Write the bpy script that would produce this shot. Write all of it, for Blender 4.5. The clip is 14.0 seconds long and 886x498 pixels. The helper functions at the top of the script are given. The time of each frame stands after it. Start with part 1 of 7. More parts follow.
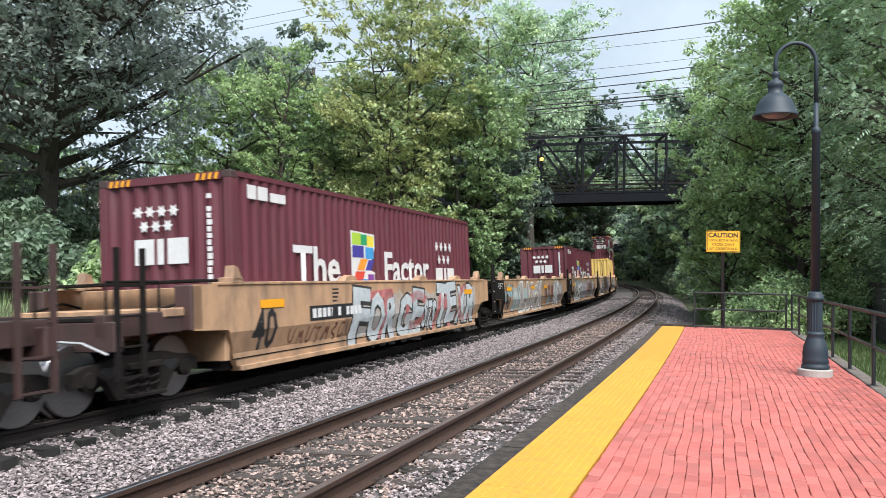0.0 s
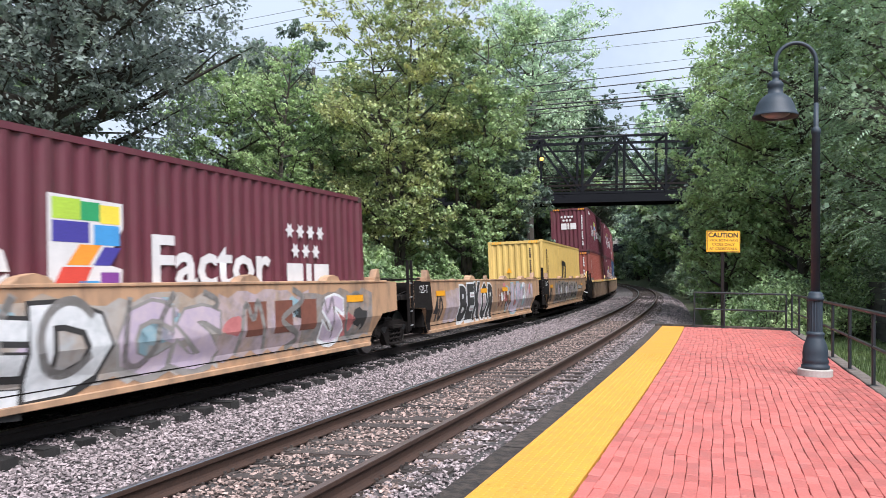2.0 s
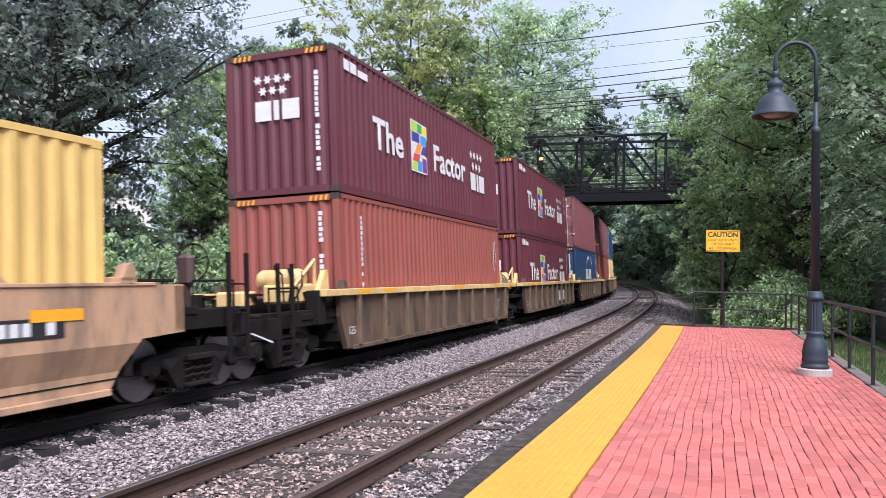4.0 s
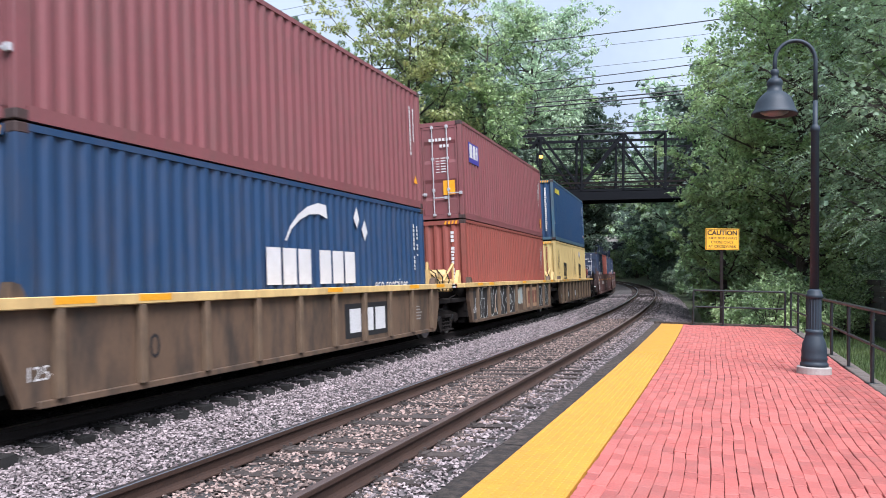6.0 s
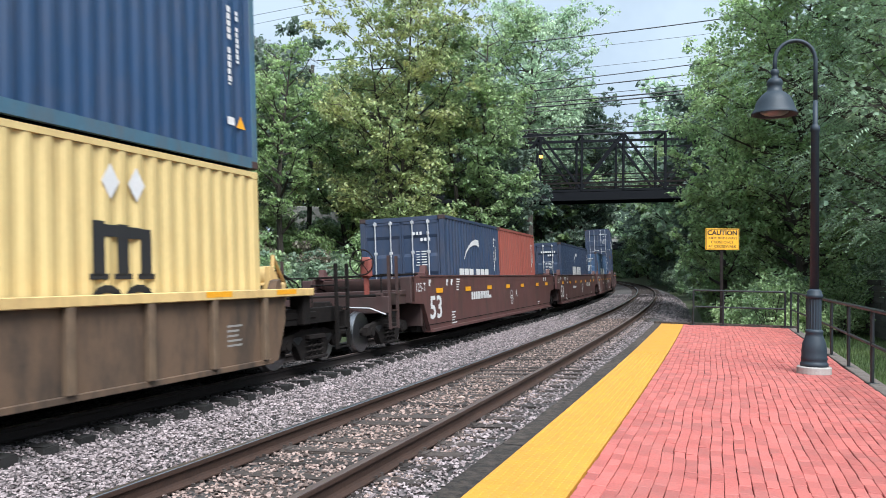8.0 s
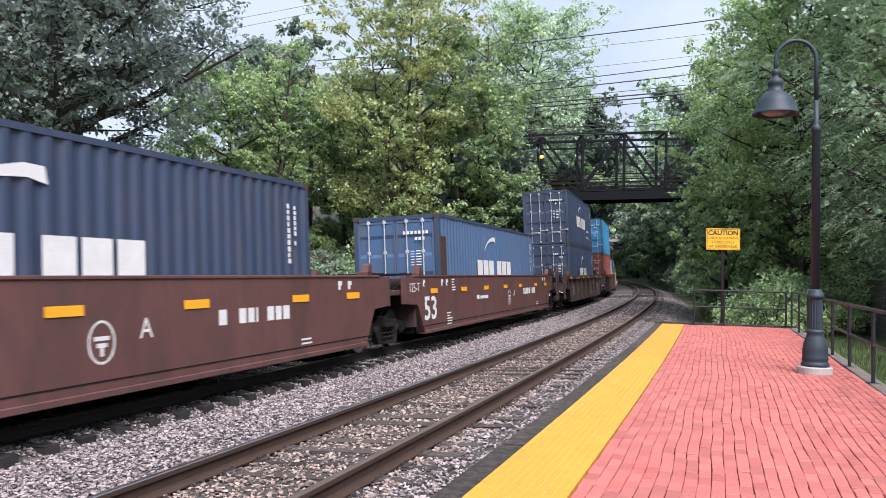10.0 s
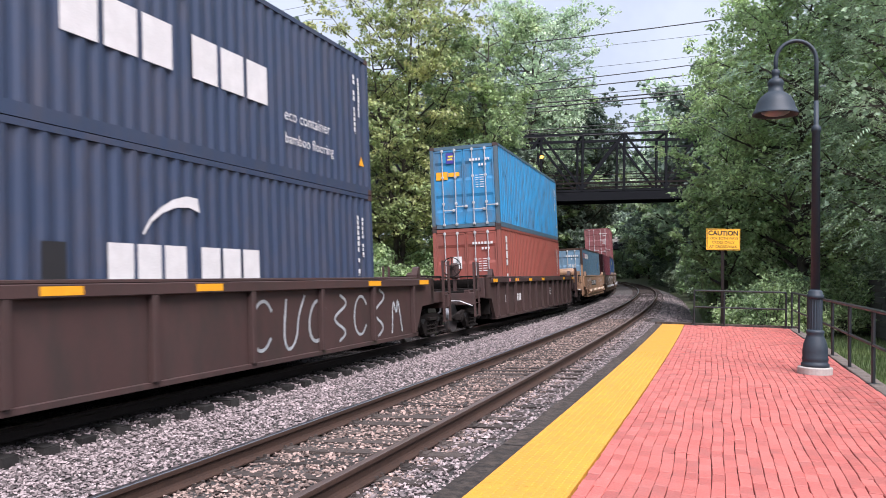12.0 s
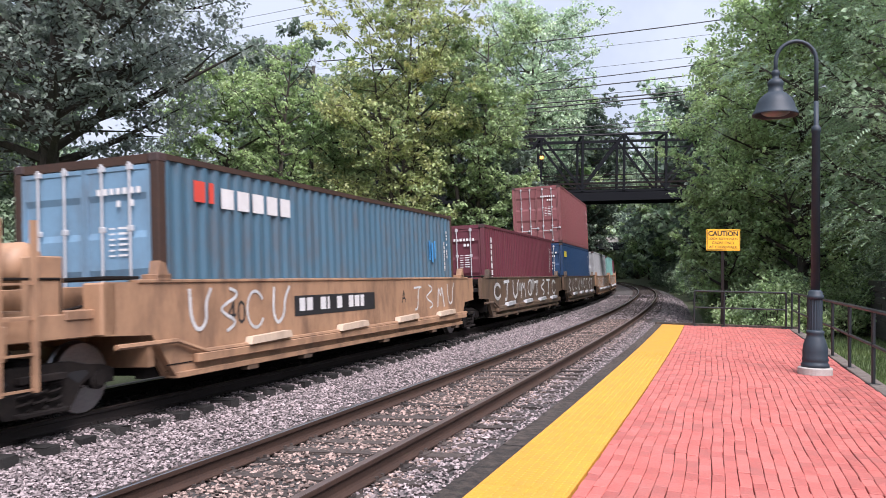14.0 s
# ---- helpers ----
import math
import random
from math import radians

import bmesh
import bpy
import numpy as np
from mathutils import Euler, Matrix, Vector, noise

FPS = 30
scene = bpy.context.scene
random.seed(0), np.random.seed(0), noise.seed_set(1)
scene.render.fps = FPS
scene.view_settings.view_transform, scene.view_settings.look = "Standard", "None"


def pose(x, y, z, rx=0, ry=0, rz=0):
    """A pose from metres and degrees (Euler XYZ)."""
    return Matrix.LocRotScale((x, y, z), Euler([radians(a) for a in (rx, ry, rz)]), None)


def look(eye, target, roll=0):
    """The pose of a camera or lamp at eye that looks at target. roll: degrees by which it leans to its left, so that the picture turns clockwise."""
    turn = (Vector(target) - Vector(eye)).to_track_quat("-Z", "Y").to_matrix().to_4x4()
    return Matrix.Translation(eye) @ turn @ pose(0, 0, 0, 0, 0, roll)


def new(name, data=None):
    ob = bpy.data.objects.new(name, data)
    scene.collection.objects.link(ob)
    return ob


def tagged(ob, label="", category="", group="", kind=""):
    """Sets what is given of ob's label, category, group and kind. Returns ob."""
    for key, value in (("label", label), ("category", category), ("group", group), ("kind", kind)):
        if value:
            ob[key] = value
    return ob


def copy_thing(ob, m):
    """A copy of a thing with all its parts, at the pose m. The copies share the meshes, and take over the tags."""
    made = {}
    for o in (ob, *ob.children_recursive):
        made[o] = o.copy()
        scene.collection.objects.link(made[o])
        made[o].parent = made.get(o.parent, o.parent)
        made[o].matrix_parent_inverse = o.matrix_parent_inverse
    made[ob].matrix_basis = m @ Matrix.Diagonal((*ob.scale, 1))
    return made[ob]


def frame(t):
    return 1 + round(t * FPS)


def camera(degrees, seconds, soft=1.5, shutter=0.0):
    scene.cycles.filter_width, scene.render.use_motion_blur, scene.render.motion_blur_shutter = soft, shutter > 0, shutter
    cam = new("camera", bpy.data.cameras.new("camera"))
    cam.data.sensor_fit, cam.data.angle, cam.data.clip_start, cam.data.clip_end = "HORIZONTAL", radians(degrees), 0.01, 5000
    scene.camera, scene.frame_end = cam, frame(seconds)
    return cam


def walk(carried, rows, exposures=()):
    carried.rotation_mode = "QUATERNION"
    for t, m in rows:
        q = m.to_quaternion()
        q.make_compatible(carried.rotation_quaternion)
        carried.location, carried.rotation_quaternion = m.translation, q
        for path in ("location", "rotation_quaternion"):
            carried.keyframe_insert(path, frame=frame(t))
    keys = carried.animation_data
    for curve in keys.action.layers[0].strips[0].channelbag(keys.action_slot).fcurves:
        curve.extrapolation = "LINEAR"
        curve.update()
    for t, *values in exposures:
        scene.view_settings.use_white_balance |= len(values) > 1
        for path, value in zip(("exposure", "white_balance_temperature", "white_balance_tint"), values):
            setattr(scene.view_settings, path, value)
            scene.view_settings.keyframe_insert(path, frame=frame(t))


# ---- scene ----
# ---------------------------------------------------------------- camera
EYE = Vector((0.0, 0.0, 1.419))
UPWARD = 1.5589


def view(dx, dy):
    """The standing camera with its small sway (thousandths of the view's depth)."""
    t = math.tan(radians(UPWARD))
    return look(EYE, EYE + Vector((-dx / 1000, 1.0, t + dy / 1000)), 0.9965)


cam = camera(58.106, 14.0, soft=0.5, shutter=0.1)
walk(cam, [(0.0, view(1.1, 2.9)), (3.0, view(1.0, 2.7)), (4.2, view(0.6, 2.2)), (5.5, view(0.0, 1.2)), (6.1, view(0, 0)),
           (8.2, view(0, 0)), (10.3, view(1.0, 0)), (11.8, view(1.0, 0.2)), (12.5, view(1.0, 0.9)), (14.0, view(1.0, 0.9))],
     exposures=[(0.0, 1.06, 6200, 9), (1.5, 1.06, 6250, 9), (2.4, 1.04, 5950, 20), (5.5, 1.05, 5900, 22), (6.5, 1.03, 5800, 10), (8.0, 1.0, 5900, 8), (10.3, 1.06, 6150, 18), (14.0, 1.05, 6250, 22)])

# ---------------------------------------------------------------- daylight
SUN_UP, SUN_FROM = 54.0, 160.0     # degrees above the horizon, compass heading of the sun
world = bpy.data.worlds.new("overcast_sky")
scene.world = world
world.use_nodes = True
wn, wl = world.node_tree.nodes, world.node_tree.links
sky = wn.new("ShaderNodeTexSky")
sky.sky_type, sky.sun_disc = "NISHITA", False
sky.sun_elevation, sky.sun_rotation = radians(SUN_UP), radians(SUN_FROM)
sky.air_density, sky.dust_density, sky.ozone_density = 1.0, 4.0, 1.0
cloud = wn.new("ShaderNodeTexNoise")
cloud.inputs["Scale"].default_value, cloud.inputs["Detail"].default_value, cloud.inputs["Roughness"].default_value = 2.2, 6.0, 0.62
ramp = wn.new("ShaderNodeValToRGB")
ramp.color_ramp.elements[0].position, ramp.color_ramp.elements[1].position = 0.30, 0.56
ramp.color_ramp.elements[0].color, ramp.color_ramp.elements[1].color = (0.55, 0.55, 0.55, 1), (0.97, 0.97, 0.97, 1)
mixc = wn.new("ShaderNodeMix")
mixc.data_type = "RGBA"
mixc.inputs["B"].default_value = (6.2, 7.1, 7.9, 1)
wl.new(cloud.outputs["Fac"], ramp.inputs["Fac"])
wl.new(ramp.outputs["Color"], mixc.inputs["Factor"])
wl.new(sky.outputs["Color"], mixc.inputs["A"])
bg = wn["Background"]
bg.inputs["Strength"].default_value = 0.062
wl.new(mixc.outputs["Result"], bg.inputs["Color"])

sun = new("sun", bpy.data.lights.new("sun", "SUN"))
sun.data.energy, sun.data.angle, sun.data.color = 3.3, radians(35), (1.0, 0.975, 0.94)
sd = Vector((math.sin(radians(SUN_FROM)) * math.cos(radians(SUN_UP)), math.cos(radians(SUN_FROM)) * math.cos(radians(SUN_UP)), math.sin(radians(SUN_UP))))
sun.matrix_world = look(sd * 50, (0, 0, 0))
scene.view_settings.exposure = 1.06
# ---------------------------------------------------------------- materials
def surface(name, color, other=None, rough=0.7, metal=0.0, grain=40.0, patch=2.0, bump=0.15, dirt=None, dirt_amount=0.35, vary=0.0, island=0.0, spec=0.5, bump_scale=None, stretch=(1, 1, 1)):
    """A two-scale procedural surface: fine grain and wide patches, with stains, and a shade of its own for each piece."""
    m = bpy.data.materials.new(name)
    m.use_nodes = True
    n, l = m.node_tree.nodes, m.node_tree.links
    b = n["Principled BSDF"]
    b.inputs["Metallic"].default_value = metal
    b.inputs["Specular IOR Level"].default_value = spec
    co = n.new("ShaderNodeTexCoord")
    mp = n.new("ShaderNodeMapping")
    mp.inputs["Scale"].default_value = stretch
    l.new(co.outputs["Object"], mp.inputs["Vector"])
    fine = n.new("ShaderNodeTexNoise")
    fine.inputs["Scale"].default_value, fine.inputs["Detail"].default_value, fine.inputs["Roughness"].default_value = grain, 5, 0.65
    wide = n.new("ShaderNodeTexNoise")
    wide.inputs["Scale"].default_value, wide.inputs["Detail"].default_value, wide.inputs["Roughness"].default_value = patch, 4, 0.6
    for t in (fine, wide):
        l.new(mp.outputs["Vector"], t.inputs["Vector"])
    other = other or tuple(c * 0.72 for c in color)

    def mix(a, b_, f, kind="MIX"):
        x = n.new("ShaderNodeMix")
        x.data_type, x.blend_type = "RGBA", kind
        for key, v in (("A", a), ("B", b_), ("Factor", f)):
            if isinstance(v, tuple):
                x.inputs[key].default_value = (*v, 1)
            elif isinstance(v, float):
                x.inputs[key].default_value = v
            else:
                l.new(v, x.inputs[key])
        return x.outputs["Result"]

    def spread(v, lo, hi):
        r = n.new("ShaderNodeMapRange")
        r.inputs["From Min"].default_value, r.inputs["From Max"].default_value = lo, hi
        l.new(v, r.inputs["Value"])
        return r.outputs["Result"]

    c = mix(color, other, spread(fine.outputs["Fac"], 0.35, 0.68))
    c2 = mix(c, tuple(x * 1.12 for x in color), spread(wide.outputs["Fac"], 0.45, 0.75))
    c = mix(c, c2, 0.6)
    if dirt:
        stain = n.new("ShaderNodeTexNoise")
        stain.inputs["Scale"].default_value, stain.inputs["Detail"].default_value, stain.inputs["Roughness"].default_value = patch * 2.7, 8, 0.7
        l.new(mp.outputs["Vector"], stain.inputs["Vector"])
        f = spread(stain.outputs["Fac"], 0.44, 0.66)
        k = n.new("ShaderNodeMath")
        k.operation = "MULTIPLY"
        l.new(f, k.inputs[0])
        k.inputs[1].default_value = dirt_amount
        c = mix(c, dirt, k.outputs[0])
    if vary or island:
        src = n.new("ShaderNodeNewGeometry").outputs["Random Per Island"] if island else n.new("ShaderNodeObjectInfo").outputs["Random"]
        r = n.new("ShaderNodeMapRange")
        a = island or vary
        r.inputs["To Min"].default_value, r.inputs["To Max"].default_value = 1 - a, 1 + a
        l.new(src, r.inputs["Value"])
        h = n.new("ShaderNodeHueSaturation")
        l.new(r.outputs["Result"], h.inputs["Value"])
        l.new(c, h.inputs["Color"])
        c = h.outputs["Color"]
    l.new(c, b.inputs["Base Color"])
    rr = n.new("ShaderNodeMapRange")
    rr.inputs["To Min"].default_value, rr.inputs["To Max"].default_value = max(rough - 0.12, 0.05), min(rough + 0.12, 1)
    l.new(wide.outputs["Fac"], rr.inputs["Value"])
    l.new(rr.outputs["Result"], b.inputs["Roughness"])
    if bump:
        bp = n.new("ShaderNodeBump")
        bp.inputs["Strength"].default_value, bp.inputs["Distance"].default_value = bump, 0.01 if bump_scale is None else bump_scale
        l.new(fine.outputs["Fac"], bp.inputs["Height"])
        l.new(bp.outputs["Normal"], b.inputs["Normal"])
    return m


def foliage(name, color, tip, vary=0.45):
    """Leaves: shade by leaf and by wide patch, lit through from behind."""
    m = bpy.data.materials.new(name)
    m.use_nodes = True
    n, l = m.node_tree.nodes, m.node_tree.links
    b = n["Principled BSDF"]
    geo, co = n.new("ShaderNodeNewGeometry"), n.new("ShaderNodeTexCoord")
    wide = n.new("ShaderNodeTexNoise")
    wide.inputs["Scale"].default_value, wide.inputs["Detail"].default_value = 0.55, 3
    l.new(co.outputs["Object"], wide.inputs["Vector"])
    mx = n.new("ShaderNodeMix")
    mx.data_type = "RGBA"
    mx.inputs["A"].default_value, mx.inputs["B"].default_value = (*color, 1), (*tip, 1)
    r = n.new("ShaderNodeMapRange")
    r.inputs["From Min"].default_value, r.inputs["From Max"].default_value = 0.35, 0.68
    l.new(wide.outputs["Fac"], r.inputs["Value"])
    l.new(r.outputs["Result"], mx.inputs["Factor"])
    v = n.new("ShaderNodeMapRange")
    v.inputs["To Min"].default_value, v.inputs["To Max"].default_value = 1 - vary, 1 + vary
    l.new(geo.outputs["Random Per Island"], v.inputs["Value"])
    h = n.new("ShaderNodeHueSaturation")
    l.new(v.outputs["Result"], h.inputs["Value"])
    l.new(mx.outputs["Result"], h.inputs["Color"])
    l.new(h.outputs["Color"], b.inputs["Base Color"])
    b.inputs["Roughness"].default_value = 0.5
    b.inputs["Specular IOR Level"].default_value = 0.35
    tr = n.new("ShaderNodeBsdfTranslucent")
    l.new(h.outputs["Color"], tr.inputs["Color"])
    ms = n.new("ShaderNodeAddShader")
    out = n["Material Output"]
    l.new(b.outputs["BSDF"], ms.inputs[0])
    l.new(tr.outputs["BSDF"], ms.inputs[1])
    l.new(ms.outputs["Shader"], out.inputs["Surface"])
    return m


def glow(name, color, strength):
    m = bpy.data.materials.new(name)
    m.use_nodes = True
    b = m.node_tree.nodes["Principled BSDF"]
    b.inputs["Base Color"].default_value = (*color, 1)
    b.inputs["Emission Color"].default_value, b.inputs["Emission Strength"].default_value = (*color, 1), strength
    return m


GRASS = surface("grass_soil", (0.05, 0.075, 0.025), (0.06, 0.05, 0.03), 0.95, grain=14, patch=0.5, bump=0.6, bump_scale=0.05)
GRAVEL = surface("ballast_bed", (0.105, 0.095, 0.09), (0.025, 0.023, 0.022), 0.95, grain=30, patch=0.7, bump=1.0, bump_scale=0.05)
STONE = surface("ballast_stone", (0.295, 0.240, 0.240), (0.17, 0.146, 0.144), 0.9, grain=60, patch=3, bump=0.4, island=0.72)
STONE_RED = surface("ballast_stone_rusty", (0.30, 0.220, 0.190), (0.20, 0.142, 0.120), 0.9, grain=60, patch=3, bump=0.4, island=0.72)
RUST = surface("rail_rust", (0.070, 0.037, 0.025), (0.040, 0.024, 0.018), 0.75, metal=0.3, grain=50, patch=3, bump=0.25, dirt=(0.03, 0.02, 0.018))
DULL = surface("rail_head_brown", (0.17, 0.125, 0.11), (0.11, 0.08, 0.07), 0.45, metal=0.5, grain=80, patch=3, bump=0.08, stretch=(8, 1, 1))
# second track's rails: rust darkened to paint in the train's shade
RUST_SHADED = surface("rail_rust_shaded", (0.024, 0.017, 0.015), (0.013, 0.010, 0.010), 0.75, metal=0.2, grain=50, patch=3, bump=0.25)
SHINE = surface("rail_head", (0.42, 0.42, 0.44), (0.30, 0.30, 0.32), 0.32, metal=1.0, grain=80, patch=3, bump=0.05, stretch=(8, 1, 1))
TIE = surface("tie_timber", (0.060, 0.047, 0.041), (0.024, 0.019, 0.017), 0.9, grain=25, patch=4, bump=0.9, dirt=(0.15, 0.115, 0.095), stretch=(1, 6, 6), vary=0.4)
# ties, stones and bed below the train, its shadow put into their colour
TIE_SHADED = surface("tie_shaded", (0.016, 0.014, 0.013), (0.010, 0.009, 0.008), 0.85, grain=25, patch=4, bump=0.6, stretch=(1, 6, 6), vary=0.4)
STONE_SHADED = surface("ballast_stone_shaded", (0.115, 0.098, 0.094), (0.06, 0.052, 0.050), 0.85, grain=60, patch=3, bump=0.4, island=0.6)
BED_SHADED = surface("ballast_bed_shaded", (0.026, 0.023, 0.022), (0.012, 0.011, 0.010), 0.9, grain=30, patch=0.9, bump=1.0, bump_scale=0.04)
BOARD = surface("edge_timber", (0.036, 0.027, 0.022), (0.015, 0.012, 0.010), 0.85, grain=26, patch=3.5, bump=1.0, bump_scale=0.02, dirt=(0.15, 0.115, 0.09), dirt_amount=0.6, vary=0.3)
YELLOW = surface("tactile_yellow", (0.60, 0.285, 0.026), (0.51, 0.235, 0.022), 0.65, grain=60, patch=2.5, bump=0.15, dirt=(0.36, 0.20, 0.04), dirt_amount=0.45)
BRICK = surface("brick_paver", (0.50, 0.130, 0.108), (0.35, 0.092, 0.078), 0.66, grain=55, patch=0.9, bump=0.5, spec=0.5, vary=0.18, dirt=(0.33, 0.135, 0.118), dirt_amount=0.5)
BRICK_FAR = surface("brick_paver_bed", (0.50, 0.130, 0.108), (0.35, 0.092, 0.078), 0.66, grain=55, patch=0.9, bump=0.5, spec=0.5, island=0.18, dirt=(0.33, 0.135, 0.118), dirt_amount=0.5)
JOINT = surface("brick_joint", (0.07, 0.035, 0.03), (0.04, 0.025, 0.02), 0.95, grain=60, patch=3, bump=0.3)
CONCRETE = surface("concrete", (0.42, 0.40, 0.37), (0.33, 0.31, 0.29), 0.85, grain=45, patch=2, bump=0.25, dirt=(0.2, 0.18, 0.16))
BLACK = surface("black_paint", (0.018, 0.021, 0.024), (0.012, 0.014, 0.016), 0.45, grain=60, patch=4, bump=0.08)
LAMP_PAINT = surface("lamp_paint", (0.022, 0.036, 0.050), (0.017, 0.027, 0.038), 0.6, grain=60, patch=4, bump=0.06)
BRIDGE = surface("bridge_steel", (0.010, 0.011, 0.014), (0.006, 0.007, 0.009), 0.85, spec=0.15, grain=20, patch=1, bump=0.1)
BARK = surface("bark", (0.075, 0.062, 0.05), (0.035, 0.03, 0.025), 0.95, grain=18, patch=2, bump=0.8, bump_scale=0.03, stretch=(1, 1, 0.25))
GRIME = surface("running_gear_grime", (0.012, 0.010, 0.009), (0.007, 0.006, 0.006), 0.88, grain=30, patch=3, bump=0.3, spec=0.15, dirt=(0.024, 0.018, 0.015))
CASTING = surface("cast_steel_dusty", (0.017, 0.014, 0.013), (0.010, 0.008, 0.008), 0.85, grain=30, patch=3, bump=0.3, spec=0.15, dirt=(0.034, 0.026, 0.021))
WALLWOOD = surface("wall_timber", (0.075, 0.068, 0.062), (0.045, 0.042, 0.04), 0.9, grain=20, patch=2, bump=0.5, vary=0.25)


# ---------------------------------------------------------------- mesh helpers
def mesh_of(name, bm, material, smooth=False):
    me = bpy.data.meshes.new(name)
    bm.to_mesh(me)
    bm.free()
    me.materials.append(material)
    if smooth:
        me.polygons.foreach_set("use_smooth", [True] * len(me.polygons))
    return me


def part(name, bm, material, parent=None, label="", smooth=False):
    """Links a bmesh as one mesh object, under a thing or a part."""
    ob = new(name, mesh_of(name, bm, material, smooth) if isinstance(bm, bmesh.types.BMesh) else bm)
    if parent:
        ob.parent = parent
    return tagged(ob, label)


def thing(name, m, label, category, group="", kind=""):
    ob = new(name)
    ob.empty_display_size = 0.1
    ob.matrix_world = m
    return tagged(ob, label, category, group, kind)


def box(bm, x0, x1, y0, y1, z0, z1, bevel=0.0):
    g = bmesh.ops.create_cube(bm, size=1, matrix=Matrix.Translation(((x0 + x1) / 2, (y0 + y1) / 2, (z0 + z1) / 2)) @ Matrix.Diagonal((x1 - x0, y1 - y0, z1 - z0, 1)))
    if bevel:
        es = list({e for v in g["verts"] for e in v.link_edges})
        bmesh.ops.bevel(bm, geom=es, offset=bevel, segments=1, affect="EDGES")
    return bm


def boxes(*rows, bevel=0.0):
    bm = bmesh.new()
    for r in rows:
        box(bm, *r, bevel=bevel)
    return bm


def tube(bm, pts, radii, sides=8, caps=True):
    """A tube along points; radii one value or one for each point."""
    pts = [Vector(p) for p in pts]
    if not isinstance(radii, (list, tuple)):
        radii = [radii] * len(pts)
    rings = []
    ref = None
    for i, p in enumerate(pts):
        d = (pts[min(i + 1, len(pts) - 1)] - pts[max(i - 1, 0)]).normalized()
        if ref is None:
            ref = d.orthogonal().normalized()
        ref = (ref - d * ref.dot(d)).normalized()
        w = d.cross(ref)
        rings.append([bm.verts.new(p + (ref * math.cos(2 * math.pi * k / sides) + w * math.sin(2 * math.pi * k / sides)) * radii[i]) for k in range(sides)])
    for a, b in zip(rings, rings[1:]):
        for k in range(sides):
            bm.faces.new((a[k], a[(k + 1) % sides], b[(k + 1) % sides], b[k]))
    if caps:
        bm.faces.new(rings[0][::-1])
        bm.faces.new(rings[-1])
    return bm


def lathe(bm, profile, sides=24, m=Matrix()):
    """Turns (radius, height) rows round the z axis."""
    rings = [[bm.verts.new(m @ Vector((r * math.cos(2 * math.pi * k / sides), r * math.sin(2 * math.pi * k / sides), z))) for k in range(sides)] for r, z in profile]
    for a, b in zip(rings, rings[1:]):
        for k in range(sides):
            bm.faces.new((a[k], a[(k + 1) % sides], b[(k + 1) % sides], b[k]))
    bm.faces.new(rings[0][::-1])
    bm.faces.new(rings[-1])
    return bm


def plate(bm, outline, x0, x1):
    """A plate with a (y, z) outline, from x0 to x1."""
    a = [bm.verts.new((x0, y, z)) for y, z in outline]
    b = [bm.verts.new((x1, y, z)) for y, z in outline]
    bm.faces.new(a)
    bm.faces.new(b[::-1])
    for k in range(len(a)):
        j = (k + 1) % len(a)
        bm.faces.new((a[k], b[k], b[j], a[j]))
    bmesh.ops.recalc_face_normals(bm, faces=bm.faces[:])
    return bm


def raw(name, verts, faces, material, smooth=False):
    """A mesh object's data from arrays; faces all of one size."""
    verts, faces = np.asarray(verts, np.float32), np.asarray(faces, np.int32)
    me = bpy.data.meshes.new(name)
    me.vertices.add(len(verts))
    me.vertices.foreach_set("co", verts.ravel())
    k = faces.shape[1]
    me.loops.add(faces.size)
    me.loops.foreach_set("vertex_index", faces.ravel())
    me.polygons.add(len(faces))
    me.polygons.foreach_set("loop_start", np.arange(len(faces), dtype=np.int32) * k)
    me.polygons.foreach_set("use_smooth", np.full(len(faces), smooth))
    me.update(calc_edges=True)
    me.materials.append(material)
    return me


# ---------------------------------------------------------------- the line of the tracks
X0, HEAD, BEND, EASE = -3.8859, -0.35247, 0.0013706, 8.51e-7   # near track: start, heading, curvature and its growth
RAIL_Z, GRADE, CANT, SECOND = -0.2431, 0.0010933, radians(3.337), -4.428   # rail height, rise, lean, the second track's offset
GAUGE = 0.7525
DROP = 0.16     # the second track lies lower
_s = np.linspace(-420, 560, 9801)
_h = HEAD + BEND * _s + 0.5 * EASE * _s ** 2
_x = np.concatenate([[0], np.cumsum((-np.sin(_h[1:]) - np.sin(_h[:-1])) / 2 * np.diff(_s))])
_y = np.concatenate([[0], np.cumsum((np.cos(_h[1:]) + np.cos(_h[:-1])) / 2 * np.diff(_s))])
_x, _y = _x - np.interp(0, _s, _x) + X0, _y - np.interp(0, _s, _y)
_u = np.concatenate([[0], np.cumsum(np.hypot(np.diff(_x + SECOND * np.cos(_h)), np.diff(_y + SECOND * np.sin(_h))))])
_u -= np.interp(0, _s, _u)


def line(s, lat=0.0, z=0.0):
    """World place at s metres along the near track, lat to its right, z in world height."""
    h = np.interp(s, _s, _h)
    return Vector((float(np.interp(s, _s, _x) + lat * np.cos(h)), float(np.interp(s, _s, _y) + lat * np.sin(h)), float(z)))


def lines(s, lat, z):
    """The same for arrays."""
    s = np.asarray(s, float)
    h = np.interp(s, _s, _h)
    return np.stack(np.broadcast_arrays(np.interp(s, _s, _x) + lat * np.cos(h), np.interp(s, _s, _y) + lat * np.sin(h), z), -1)


def heading(s):
    return math.degrees(float(np.interp(s, _s, _h)))


def along(s, lat, z):
    """A pose on the line with y along it and x to its right."""
    p = line(s, lat, z)
    return pose(p.x, p.y, p.z, 0, 0, heading(s))


